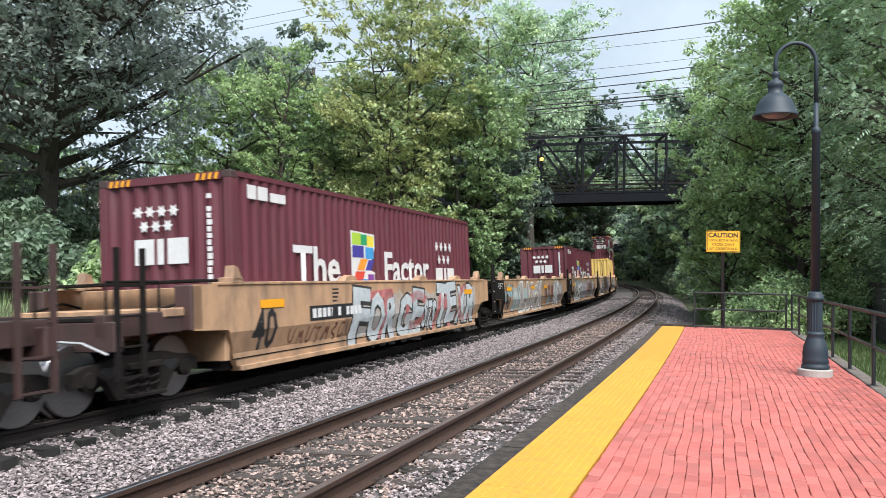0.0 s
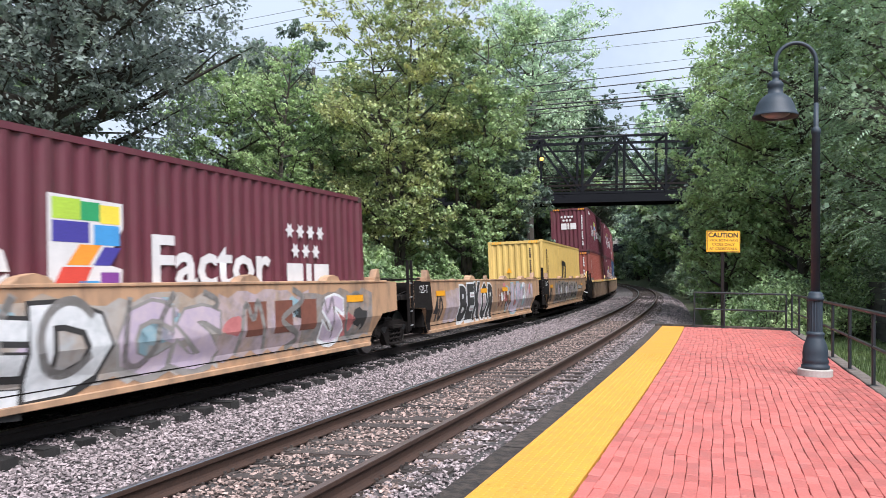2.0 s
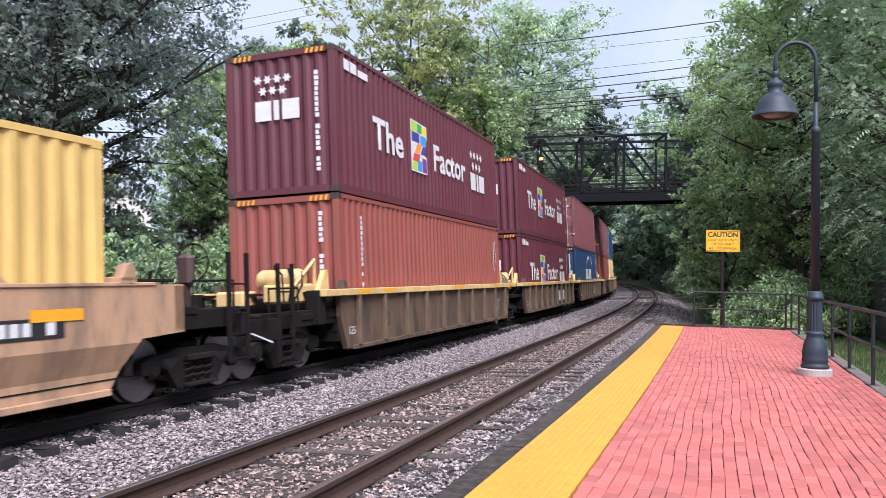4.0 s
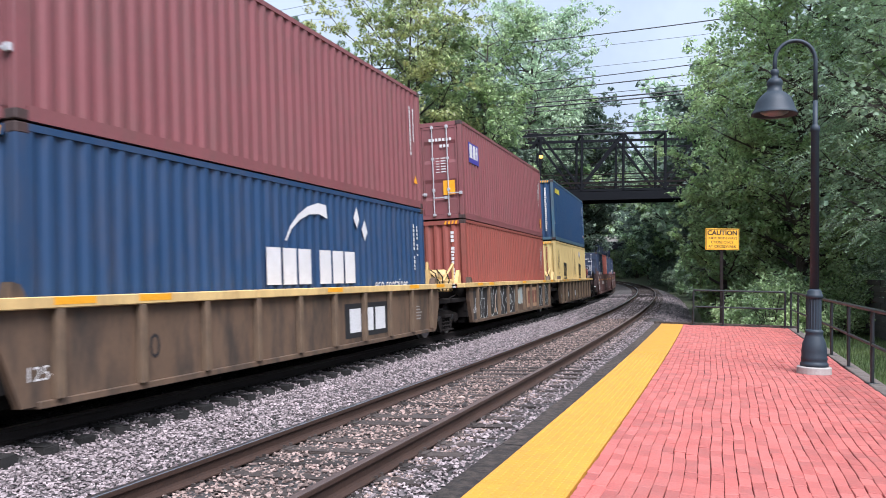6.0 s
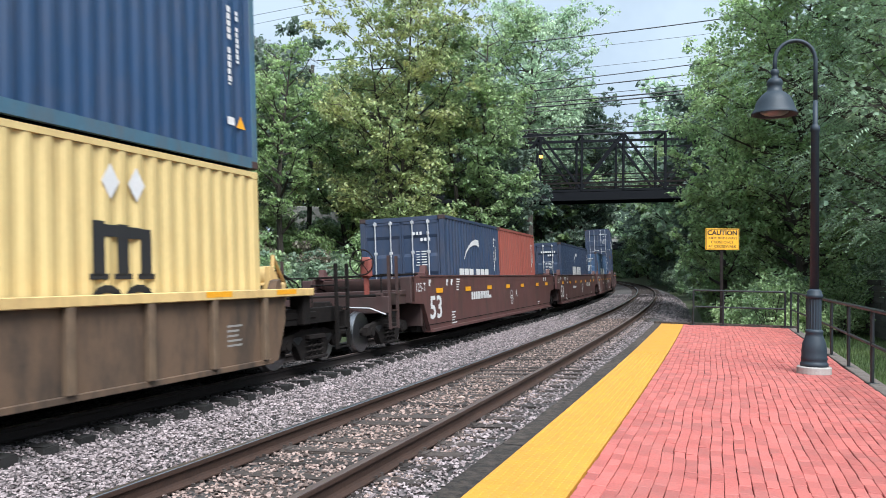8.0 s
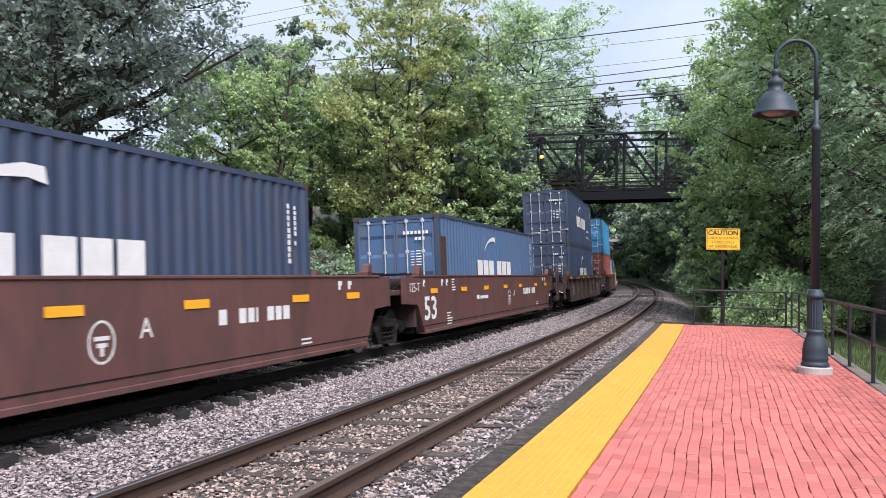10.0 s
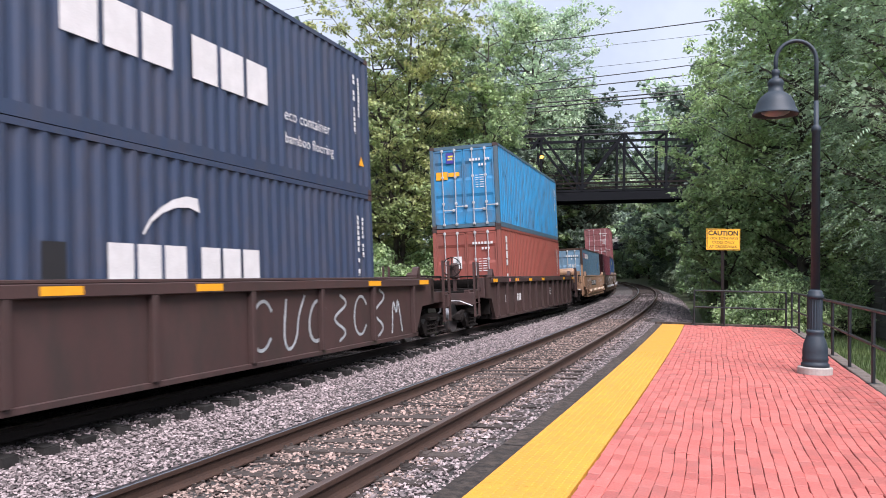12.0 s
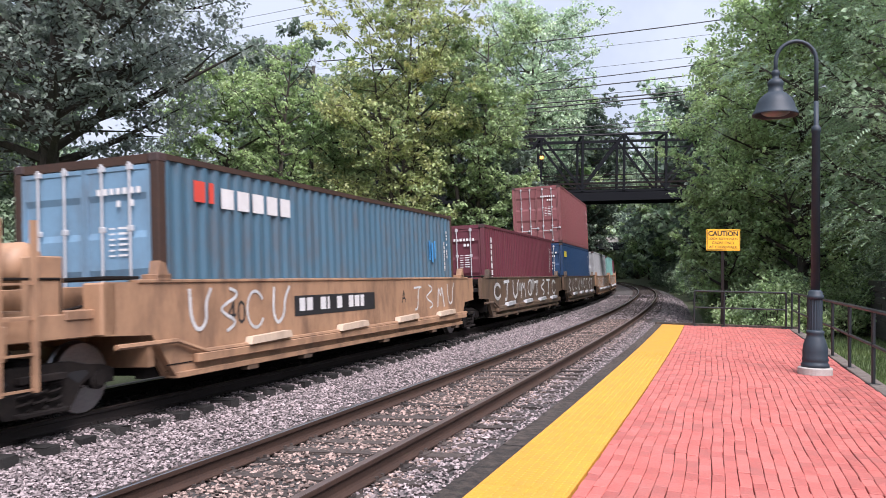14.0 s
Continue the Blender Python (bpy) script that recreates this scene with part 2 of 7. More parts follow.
def bed(s, off, up, second=False):
    """Place in a track's leaning cross-section (arrays)."""
    lat = np.cos(CANT) * off - np.sin(CANT) * up + (SECOND if second else 0)
    return lines(s, lat, np.sin(CANT) * off + np.cos(CANT) * up + RAIL_Z - (DROP if second else 0) + GRADE * np.asarray(s, float))


def ride(u, half):
    """Pose on the second track of a rigid vehicle whose ends rest at u - half and u + half."""
    a, b = (bed(np.interp(v, _u, _s), 0.0, 0.0, True) for v in (u - half, u + half))
    y = Vector(b - a).normalized()
    x = Vector((y.y, -y.x, 0)).normalized()
    x = x * math.cos(CANT) + Vector((0, 0, 1)) * math.sin(CANT)
    z = x.cross(y).normalized()
    x = y.cross(z)
    c = Vector((a + b) / 2)
    return Matrix(((x.x, y.x, z.x, c.x), (x.y, y.y, z.y, c.y), (x.z, y.z, z.z, c.z), (0, 0, 0, 1)))
# ---------------------------------------------------------------- ground
def ground_height(s, lat):
    """Cutting: the level trackbed, a wooded bank on one side, a verge and a wooded slope on the other."""
    s, lat = np.broadcast_arrays(np.asarray(s, float), np.asarray(lat, float))
    left = np.clip((-8.6 - lat) / 24, 0, 1)
    left = 4.7 * left * left * (3 - 2 * left)
    right = np.clip((lat - 9.2) / 22, 0, 1)
    right = 1.9 * np.clip((lat - 9.1) / 0.4, 0, 1) * np.clip((34 - s) / 3, 0, 1) + 6.5 * right * right * (3 - 2 * right)
    roll = 0.25 * np.sin(s * 0.21 + lat * 0.13) * np.clip((np.abs(lat + 2) - 11) / 10, 0, 1)
    far = np.clip((s - 40) / 60, 0, 1) * np.clip((lat - 2.5) / 12, 0, 1) * 2.0
    return RAIL_Z - 0.5 + left + right + roll + far + GRADE * s


gs = np.concatenate([np.linspace(-560, -60, 26), np.linspace(-55, 130, 112), np.linspace(140, 700, 29)])
gl = np.concatenate([np.linspace(-560, -60, 11), np.linspace(-55, -10, 24), np.linspace(-9, 12, 36), np.linspace(13, 50, 22), np.linspace(60, 700, 14)])
S, L = np.meshgrid(gs, gl, indexing="ij")
_hs = np.interp(S, _s, _h)
GX = np.interp(np.clip(S, -420, 560), _s, _x) + L * np.cos(_hs) - np.sin(_hs) * (S - np.clip(S, -420, 560))
GY = np.interp(np.clip(S, -420, 560), _s, _y) + L * np.sin(_hs) + np.cos(_hs) * (S - np.clip(S, -420, 560))
GV = np.stack([GX, GY, ground_height(S, L)], -1).reshape(-1, 3)
i, j = np.meshgrid(np.arange(len(gs) - 1), np.arange(len(gl) - 1), indexing="ij")
k = (i * len(gl) + j).ravel()
ground = new("ground", raw("ground", GV, np.stack([k, k + len(gl), k + len(gl) + 1, k + 1], 1), GRASS, True))
tagged(ground, "leaf-littered soil and grass of a wooded cutting", "ground", kind="structure")


# ---------------------------------------------------------------- trackbed, ties and rails
def sweep(name, profile, s_rows, material, second=None, smooth=False):
    """A closed or open (off, up) profile swept along a track; second None: flat world cross-section."""
    pr = np.asarray(profile, float)
    n, m = len(s_rows), len(pr)
    S_, O = np.meshgrid(s_rows, pr[:, 0], indexing="ij")
    _, U_ = np.meshgrid(s_rows, pr[:, 1], indexing="ij")
    v = lines(S_, O, U_ + GRADE * S_) if second is None else bed(S_, O, U_, second)
    i, j = np.meshgrid(np.arange(n - 1), np.arange(m - 1), indexing="ij")
    k = (i * m + j).ravel()
    return raw(name, v.reshape(-1, 3), np.stack([k, k + 1, k + m + 1, k + m], 1), material, smooth)


s_long = np.concatenate([np.linspace(-330, -30, 61), np.linspace(-28, 140, 169), np.linspace(145, 460, 64)])
z0 = RAIL_Z - 0.215
bed_profile = [(-8.6, z0 - 0.6), (-7.2, z0 - 0.32), (-5.9, z0 - 0.21), (-3.9, z0 - 0.122), (-3.6, z0 - 0.10), (-3.24, z0 - 0.10), (-3.10, z0 - 0.17), (-2.2, z0 - 0.08), (-1.35, z0 - 0.066), (0, z0 + 0.012), (1.35, z0 + 0.087), (1.9, z0 + 0.02), (3.0, z0 - 0.35)]
tagged(new("trackbed", sweep("trackbed", bed_profile, s_long, GRAVEL)), "grey crushed-stone ballast bed under two tracks", "ballast", kind="structure")

# dark strip over the bed paints the shadow beneath the train
tagged(new("oiled_bed", sweep("oiled_bed", [(a, float(np.interp(a, [p[0] for p in bed_profile], [p[1] for p in bed_profile])) + 0.006) for a in (-6.6, -5.9, -4.4, -3.9, -3.72)], s_long, BED_SHADED)), "ballast strip coloured dark for the shade under the train", "ballast", kind="structure")
RAIL_PROFILE = [(0.075, -0.172), (0.075, -0.160), (0.02, -0.145), (0.010, -0.125), (0.010, -0.055), (0.036, -0.042), (0.037, -0.010), (0.028, -0.003), (0.024, -0.002),
                (-0.024, -0.002), (-0.028, -0.003), (-0.037, -0.010), (-0.036, -0.042), (-0.010, -0.055), (-0.010, -0.125), (-0.02, -0.145), (-0.075, -0.160), (-0.075, -0.172)]
HEAD_PROFILE = [(-0.035, -0.004), (-0.027, 0.001), (0.027, 0.001), (0.035, -0.004)]
for second in (False, True):
    for side in (-GAUGE, GAUGE):
        rail = tagged(new("rail", sweep("rail", [(o + side, u) for o, u in RAIL_PROFILE], s_long, RUST_SHADED if second else RUST, second)),
                      "rusty steel rail with a worn bright head, spiked to timber ties", "rail", "rails of the two tracks", "structure")
        part("rail_head", sweep("rail_head", [(o + side, u) for o, u in HEAD_PROFILE], s_long, SHINE if side < 0 and not second else DULL, second), None, rail, "polished steel running surface")


def tie_mesh(seed):
    r = random.Random(seed)
    bm = bmesh.new()
    box(bm, -1.3, 1.3, -0.11, 0.11, -0.36, -0.175, bevel=0.012)
    for v in bm.verts:
        v.co += Vector((r.uniform(-0.02, 0.02), r.uniform(-0.012, 0.012), r.uniform(-0.008, 0.006)))
    for side in (-GAUGE, GAUGE):
        box(bm, side - 0.17, side + 0.17, -0.09, 0.09, -0.176, -0.165)
        for dx in (-0.11, 0.11):
            for dy in (-0.06, 0.06):
                box(bm, side + dx - 0.014, side + dx + 0.014, dy - 0.012, dy + 0.012, -0.166, -0.135)
    return mesh_of("tie", bm, TIE)


TIES = [tie_mesh(k) for k in range(6)]
# second track's ties get the darker colour that stands for the train's shade
TIES_SHADED = [m.copy() for m in TIES]
for m in TIES_SHADED:
    m.materials[0] = TIE_SHADED
tie_rng = random.Random(5)


def tie_pose(s, second):
    c, d = bed(s, 0.0, 0.0, second), heading(s)
    return Matrix.Translation(Vector(c)) @ pose(0, 0, 0, 0, 0, d + tie_rng.uniform(-0.8, 0.8)) @ pose(tie_rng.uniform(-0.04, 0.04), 0, tie_rng.uniform(-0.015, 0.004), 0, -math.degrees(CANT), 0)


for second in (False, True):
    near = thing("track_ties", Matrix(), "dark creosoted timber ties bedded in ballast", "track ties", kind="structure")
    for k in range(-4, 140):
        t = part("tie", (TIES_SHADED if second else TIES)[tie_rng.randrange(6)], None, near)
        t.matrix_world = tie_pose(3 + k * (0.55 if second else 0.51), second)
    vs, fs = [], []
    cube_f = np.array([(0, 1, 3, 2), (4, 6, 7, 5), (0, 4, 5, 1), (2, 3, 7, 6), (0, 2, 6, 4), (1, 5, 7, 3)])
    for s in list(np.arange(3 - 4 * 0.51 - 200, 0.7, 0.51)) + list(np.arange(3 + 140 * (0.55 if second else 0.51), 330, 0.51)):
        m = tie_pose(s, second)
        fs.append(cube_f + 8 * len(fs))
        vs += [m @ Vector((x, y, z)) for x in (-1.3, 1.3) for y in (-0.11, 0.11) for z in (-0.3, -0.175)]
    tagged(part("tie_row", raw("tie_row", vs, np.concatenate(fs), TIE), None, near), kind="stuff")


# ---------------------------------------------------------------- loose ballast stones
def stones(name, count, s_range, offs, second, size, material, label, seed, bias=1.9):
    """Loose crushed stones in a stretch of a track's cross-section, densest at the near end."""
    g = np.random.default_rng(seed)
    s = s_range[0] + (s_range[1] - s_range[0]) * g.random(count) ** bias
    o = g.uniform(offs[0], offs[1], count)
    base = np.array([(1, 0, 0), (-1, 0, 0), (0, 1, 0), (0, -1, 0), (0, 0, 1), (0, 0, -1)], float)
    tri = np.array([(0, 2, 4), (2, 1, 4), (1, 3, 4), (3, 0, 4), (2, 0, 5), (1, 2, 5), (3, 1, 5), (0, 3, 5)])
    r = size * g.uniform(0.55, 1.35, (count, 1, 1)) * g.uniform(0.55, 1.25, (count, 6, 1))
    v = base[None] * r + g.normal(0, 0.22 * size, (count, 6, 3))
    a, b, c = (g.uniform(0, 6.28, count) for _ in range(3))

    def turn(v, an, i, j):
        w = v.copy()
        ca, sa = np.cos(an)[:, None], np.sin(an)[:, None]
        w[:, :, i], w[:, :, j] = ca * v[:, :, i] - sa * v[:, :, j], sa * v[:, :, i] + ca * v[:, :, j]
        return w
    v = turn(turn(turn(v, a, 0, 1), b, 1, 2), c, 0, 2)
    v[:, :, 2] *= 0.62
    up = np.interp(o + (SECOND if second else 0), [p[0] for p in bed_profile], [p[1] for p in bed_profile])
    centre = lines(s, o + (SECOND if second else 0), up + GRADE * s + g.uniform(-0.01, 0.028, count))
    v = v + centre[:, None, :]
    f = tri[None] + (np.arange(count) * 6)[:, None, None]
    ob = new(name, raw(name, v.reshape(-1, 3), f.reshape(-1, 3), material))
    return tagged(ob, label, "ballast stones", kind="stuff")


stones("ballast_stones", 46000, (3.5, 34), (-3.66, -1.1), False, 0.024, STONE, "loose grey crushed stone between the tracks", 1)
stones("ballast_stones", 27000, (3.5, 34), (-1.1, 1.1), False, 0.024, STONE_RED, "brownish crushed stone between the rails and ties", 2)
stones("ballast_stones", 13000, (3.5, 32), (0.85, 1.95), False, 0.024, STONE, "grey crushed stone beside the platform edge", 3)
stones("ballast_stones", 9000, (34, 75), (-3.3, 3.0), False, 0.045, STONE, "grey crushed stone along the curve", 4, 1.3)
# these stones are coloured dark in place of the train's shadow
stones("ballast_stones", 11000, (6.5, 30), (-1.3, 1.0), True, 0.026, STONE_SHADED, "crushed stone coloured dark for the shade under the train", 6)
stones("ballast_stones", 4000, (25.3, 45), (1.8, 3.6), False, 0.035, STONE, "grey crushed stone past the platform's end", 8, 1.2)


# ---------------------------------------------------------------- platform
P_END, P_BACK, BOARD_IN, STRIP, BRICK0, BRICK1 = 25.15, -24.0, 1.86, 2.07, 2.69, 5.42
s_plat = np.concatenate([np.linspace(P_BACK, P_END, 60)])
platform = tagged(new("platform", sweep("platform", [(BOARD_IN + 0.02, -0.9), (BOARD_IN + 0.02, -0.035), (5.62, -0.035), (5.62, -0.9)], s_plat, JOINT)),
                  "low station platform paved in red brick", "platform", kind="structure")
cap = bmesh.new()
pts = [line(P_END, BOARD_IN + 0.02, z) for z in (-0.9, -0.03)] + [line(P_END, 5.62, z) for z in (-0.03, -0.9)]
cap.faces.new([cap.verts.new(p) for p in pts])
part("end_wall", cap, JOINT, platform)
rb = random.Random(3)
boards = thing("platform_edge", Matrix(), "weathered black timber edge of the platform", "edge board", kind="structure")
s0 = P_BACK
while s0 < P_END - 0.1:
    s1 = min(s0 + 2.44, P_END)
    bm = bmesh.new()
    n = 7
    rows = [line(s0 + (s1 - s0 - 0.008) * t / (n - 1), 0, 0) for t in range(n)]
    prof = [(BOARD_IN, -0.26), (BOARD_IN - 0.005, -0.02), (BOARD_IN + 0.02, 0.0), (STRIP - 0.004, 0.0), (STRIP - 0.004, -0.26)]
    jit = rb.uniform(-0.006, 0.006)
    rings = [[bm.verts.new(line(s0 + (s1 - s0 - 0.008) * t / (n - 1), la + jit + rb.uniform(-0.003, 0.003), z + rb.uniform(-0.003, 0.003))) for la, z in prof] for t in range(n)]
    for a, b in zip(rings, rings[1:]):
        for k in range(len(prof)):
            kk = (k + 1) % len(prof)
            bm.faces.new((a[k], b[k], b[kk], a[kk]))
    bm.faces.new(rings[0])
    bm.faces.new(rings[-1][::-1])
    bmesh.ops.recalc_face_normals(bm, faces=bm.faces[:])
    part("plank", bm, BOARD, boards)
    s0 = s1
end_beam = bmesh.new()
box(end_beam, BOARD_IN, 5.7, 0.0, 0.16, -0.3, 0.06, bevel=0.01)
eb = tagged(part("platform_end_beam", end_beam, BOARD), "dark timber beam closing the platform's end", "timber beam", kind="structure")
eb.matrix_world = along(P_END, 0, 0)

# warning strip: panels of domes
strip = thing("tactile_strip", Matrix(), "yellow tactile warning strip of domed panels along the platform edge", "tactile paving", kind="structure")


def panel(s0, s1, domes):
    bm = bmesh.new()
    n = 3
    top = [[bm.verts.new(line(s0 + 0.003 + (s1 - s0 - 0.006) * t / (n - 1), la, z)) for la, z in ((STRIP, -0.03), (STRIP, 0.006), (STRIP + 0.61, 0.006), (STRIP + 0.61, -0.03))] for t in range(n)]
    for a, b in zip(top, top[1:]):
        for k in range(3):
            bm.faces.new((a[k], b[k], b[k + 1], a[k + 1]))
    bm.faces.new(top[0])
    bm.faces.new(top[-1][::-1])
    if domes:
        k = int((s1 - s0) / 0.059)
        for i in range(k):
            for j in range(10):
                c = Vector(line(s0 + (i + 0.5) * (s1 - s0) / k, STRIP + (j + 0.5) * 0.061, 0.006))
                lo = [bm.verts.new(c + Vector((0.0135 * math.cos(a), 0.0135 * math.sin(a), 0))) for a in (0.4, 1.97, 3.54, 5.11)]
                hi = [bm.verts.new(c + Vector((0.008 * math.cos(a), 0.008 * math.sin(a), 0.005))) for a in (0.4, 1.97, 3.54, 5.11)]
                bm.faces.new(hi)
                for q in range(4):
                    bm.faces.new((lo[q], lo[(q + 1) % 4], hi[(q + 1) % 4], hi[q]))
    bmesh.ops.recalc_face_normals(bm, faces=bm.faces[:])
    part("panel", bm, YELLOW, strip)


k = P_BACK
while k < P_END - 0.05:
    panel(k, min(k + 1.22, P_END), 3.0 < k < 16)
    k += 1.22


# brick paving: long joints run along the platform and wander a little
def wander(s, lat):
    return (0.017 * np.sin(s * 0.9 + lat * 0.6) + 0.0045 * np.sin(s * 4.1 - lat * 1.2) * np.clip(1.6 - abs(s - 7.0) * 0.4, 0, 1)) * np.clip((lat - 2.68) / 0.6, 0, 1) + 0.006 * np.sin(s * 2.9 + lat * 2.0) * np.clip((lat - 2.68) / 0.3, 0, 1)


br = np.random.default_rng(9)
paving = thing("brick_paving", Matrix(), "red clay brick pavers with dark open joints, worn and uneven", "brick paving", kind="structure")
COURSE, LONG = 0.0913, 0.203
bulk_v, bulk_n, count = [], 0, 0
BRICK_FACES = [(0, 1, 2, 3), (4, 5, 1, 0), (5, 6, 2, 1), (6, 7, 3, 2), (7, 4, 0, 3), (8, 9, 5, 4), (9, 10, 6, 5), (10, 11, 7, 6), (11, 8, 4, 7)]
for c in range(30):
    lat0 = BRICK0 + c * COURSE
    s = -9.0 + (0.1 if c % 2 else 0) + br.uniform(-0.04, 0.04)
    while s < P_END - 0.02:
        e = min(s + LONG, P_END - 0.005)
        dz, tilt = br.normal(0, 0.0022), br.normal(0, 0.0018, 4)
        gap, gap2, slip = 0.0006 + 0.0040 * br.random() ** 2, 0.0005 + 0.0036 * br.random() ** 2, br.normal(0, 0.0011)
        cor = [(s + gap2, lat0 + gap), (e - gap2, lat0 + gap), (e - gap2, lat0 + COURSE - gap), (s + gap2, lat0 + COURSE - gap)]
        ins = [(s + gap2 + 0.004, lat0 + gap + 0.004), (e - gap2 - 0.004, lat0 + gap + 0.004), (e - gap2 - 0.004, lat0 + COURSE - gap - 0.004), (s + gap2 + 0.004, lat0 + COURSE - gap - 0.004)]
        rings = [[line(a, b + slip + float(wander(a, b)), z + dz + float(tilt[q])) for q, (a, b) in enumerate(r)] for r, z in ((ins, 0.0), (cor, -0.005), (cor, -0.05))]
        vv = [p for r in rings for p in r]
        near = 4.6 < s < 8.0 and 2.6 < lat0 < 4.3
        if near and count < 300:
            bm = bmesh.new()
            bv = [bm.verts.new(p) for p in vv]
            for f in BRICK_FACES:
                bm.faces.new([bv[q] for q in f[::-1]])
            part("brick", bm, BRICK, paving)
            count += 1
        else:
            bulk_v.append(vv)
        s = e
bv = np.array([[tuple(p) for p in v] for v in bulk_v])
bf = np.array([f[::-1] for f in BRICK_FACES])[None] + (np.arange(len(bv)) * 12)[:, None, None]
tagged(part("brick_rows", raw("brick_rows", bv.reshape(-1, 3), bf.reshape(-1, 4), BRICK_FAR), None, paving), kind="stuff")
EDGING = surface("dirty_edging", (0.13, 0.105, 0.09), (0.07, 0.06, 0.05), 0.9, grain=30, patch=2, bump=0.5, dirt=(0.26, 0.22, 0.19))
kerb = part("platform_kerb", boxes((5.44, 5.64, 0, 1, -0.3, 0.01), bevel=0.01), EDGING)
kerb.matrix_world = along(P_END - 1, 0, 0)
tagged(kerb, "worn concrete edging beside the brick paving", "kerb", kind="structure")
for k in range(1, 30):
    copy_thing(kerb, along(P_END - 1 - k, 0, 0))
# ---------------------------------------------------------------- lamp post
def lamp_post(m):
    t = thing("street_lamp", m, "dark blue-grey fluted lamp post with a gooseneck arm and bell shade", "lamp post")
    part("plinth", lathe(bmesh.new(), [(0.24, 0.0), (0.24, 0.09), (0.225, 0.105)], 28), CONCRETE, t, "round concrete plinth")
    base = bmesh.new()
    lathe(base, [(0.195, 0.105), (0.195, 0.15), (0.178, 0.165), (0.178, 0.20), (0.186, 0.215), (0.172, 0.25), (0.176, 0.33), (0.162, 0.44), (0.126, 0.54), (0.114, 0.58), (0.126, 0.60), (0.126, 0.63), (0.100, 0.65)], 28)
    part("base", base, LAMP_PAINT, t, smooth=True)
    fl = bmesh.new()
    rings = []
    for z in (0.64, 1.12):
        rings.append([fl.verts.new(((0.098 - 0.010 * (k % 2)) * math.cos(2 * math.pi * k / 32), (0.098 - 0.010 * (k % 2)) * math.sin(2 * math.pi * k / 32), z)) for k in range(32)])
    for k in range(32):
        fl.faces.new((rings[0][k], rings[0][(k + 1) % 32], rings[1][(k + 1) % 32], rings[1][k]))
    part("fluted_shaft", fl, LAMP_PAINT, t)
    part("collar", lathe(bmesh.new(), [(0.092, 1.10), (0.117, 1.115), (0.117, 1.16), (0.10, 1.175), (0.10, 1.21), (0.072, 1.24)], 24), LAMP_PAINT, t, smooth=True)
    part("shaft", lathe(bmesh.new(), [(0.064, 1.2), (0.057, 3.58), (0.067, 3.59), (0.067, 3.66), (0.045, 3.68), (0.036, 3.70), (0.034, 4.05)], 20), LAMP_PAINT, t, smooth=True)
    pts = [(0, 0, 4.0), (0, 0, 4.66)] + [(-0.29 + 0.29 * math.cos(a), 0, 4.66 + 0.30 * math.sin(a)) for a in np.linspace(0.15, math.pi, 14)] + [(-0.58, 0, 4.44)]
    part("arm", tube(bmesh.new(), pts, 0.030, 10), LAMP_PAINT, t, smooth=True)
    sh = bmesh.new()
    lathe(sh, [(0.038, 4.53), (0.058, 4.51), (0.058, 4.46), (0.045, 4.44), (0.05, 4.40), (0.085, 4.385), (0.112, 4.35), (0.115, 4.30), (0.102, 4.28), (0.108, 4.20), (0.16, 4.165), (0.225, 4.10), (0.265, 4.02), (0.285, 3.94), (0.318, 3.885), (0.33, 3.86), (0.33, 3.845), (0.30, 3.85), (0.22, 4.02), (0.10, 4.14)], 32, Matrix.Translation((-0.58, 0, 0)))
    shade = part("shade", sh, LAMP_PAINT, t, "bell-shaped metal shade", True)
    lens = lathe(bmesh.new(), [(0.02, 3.83), (0.14, 3.845), (0.2, 3.88), (0.2, 3.92)], 24, Matrix.Translation((-0.58, 0, 0)))
    part("lens", lens, surface("frosted_lens", (0.16, 0.18, 0.19), None, 0.3, bump=0), shade, "frosted glass lens", True)
    return t


p = line(14.25, 4.88, 0)
lamp_post(pose(p.x, p.y, 0.0, 0, 0, -8))


# ---------------------------------------------------------------- railings
def railing(name, posts, height=0.99, label="black painted steel pipe railing with one middle rail"):
    r = thing(name, Matrix(), label, "railing", "platform railings")
    for q in posts:
        pm = tube(bmesh.new(), [(q.x, q.y, -0.02), (q.x, q.y, height - 0.01)], 0.026, 10)
        po = part("post", pm, BLACK, r)
        part("base_plate", boxes((q.x - 0.07, q.x + 0.07, q.y - 0.07, q.y + 0.07, 0.0, 0.014), bevel=0.003), BLACK, po)
    for z, rad in ((height, 0.026), (height * 0.53, 0.022)):
        part("rail_bar", tube(bmesh.new(), [(q.x, q.y, z) for q in posts], rad, 10), BLACK, r, smooth=False)
    return r


railing("platform_railing", [line(s, 5.50, 0) for s in (P_END - 0.12, 23.2, 21.3, 19.3, 17.35, 15.4, 13.35, 11.4, 9.4, 7.4, 5.4, 3.4, 1.4, -0.6, -2.6)])
railing("platform_railing", [line(P_END - 0.10, a, 0) for a in (2.95, 3.75, 5.36)])


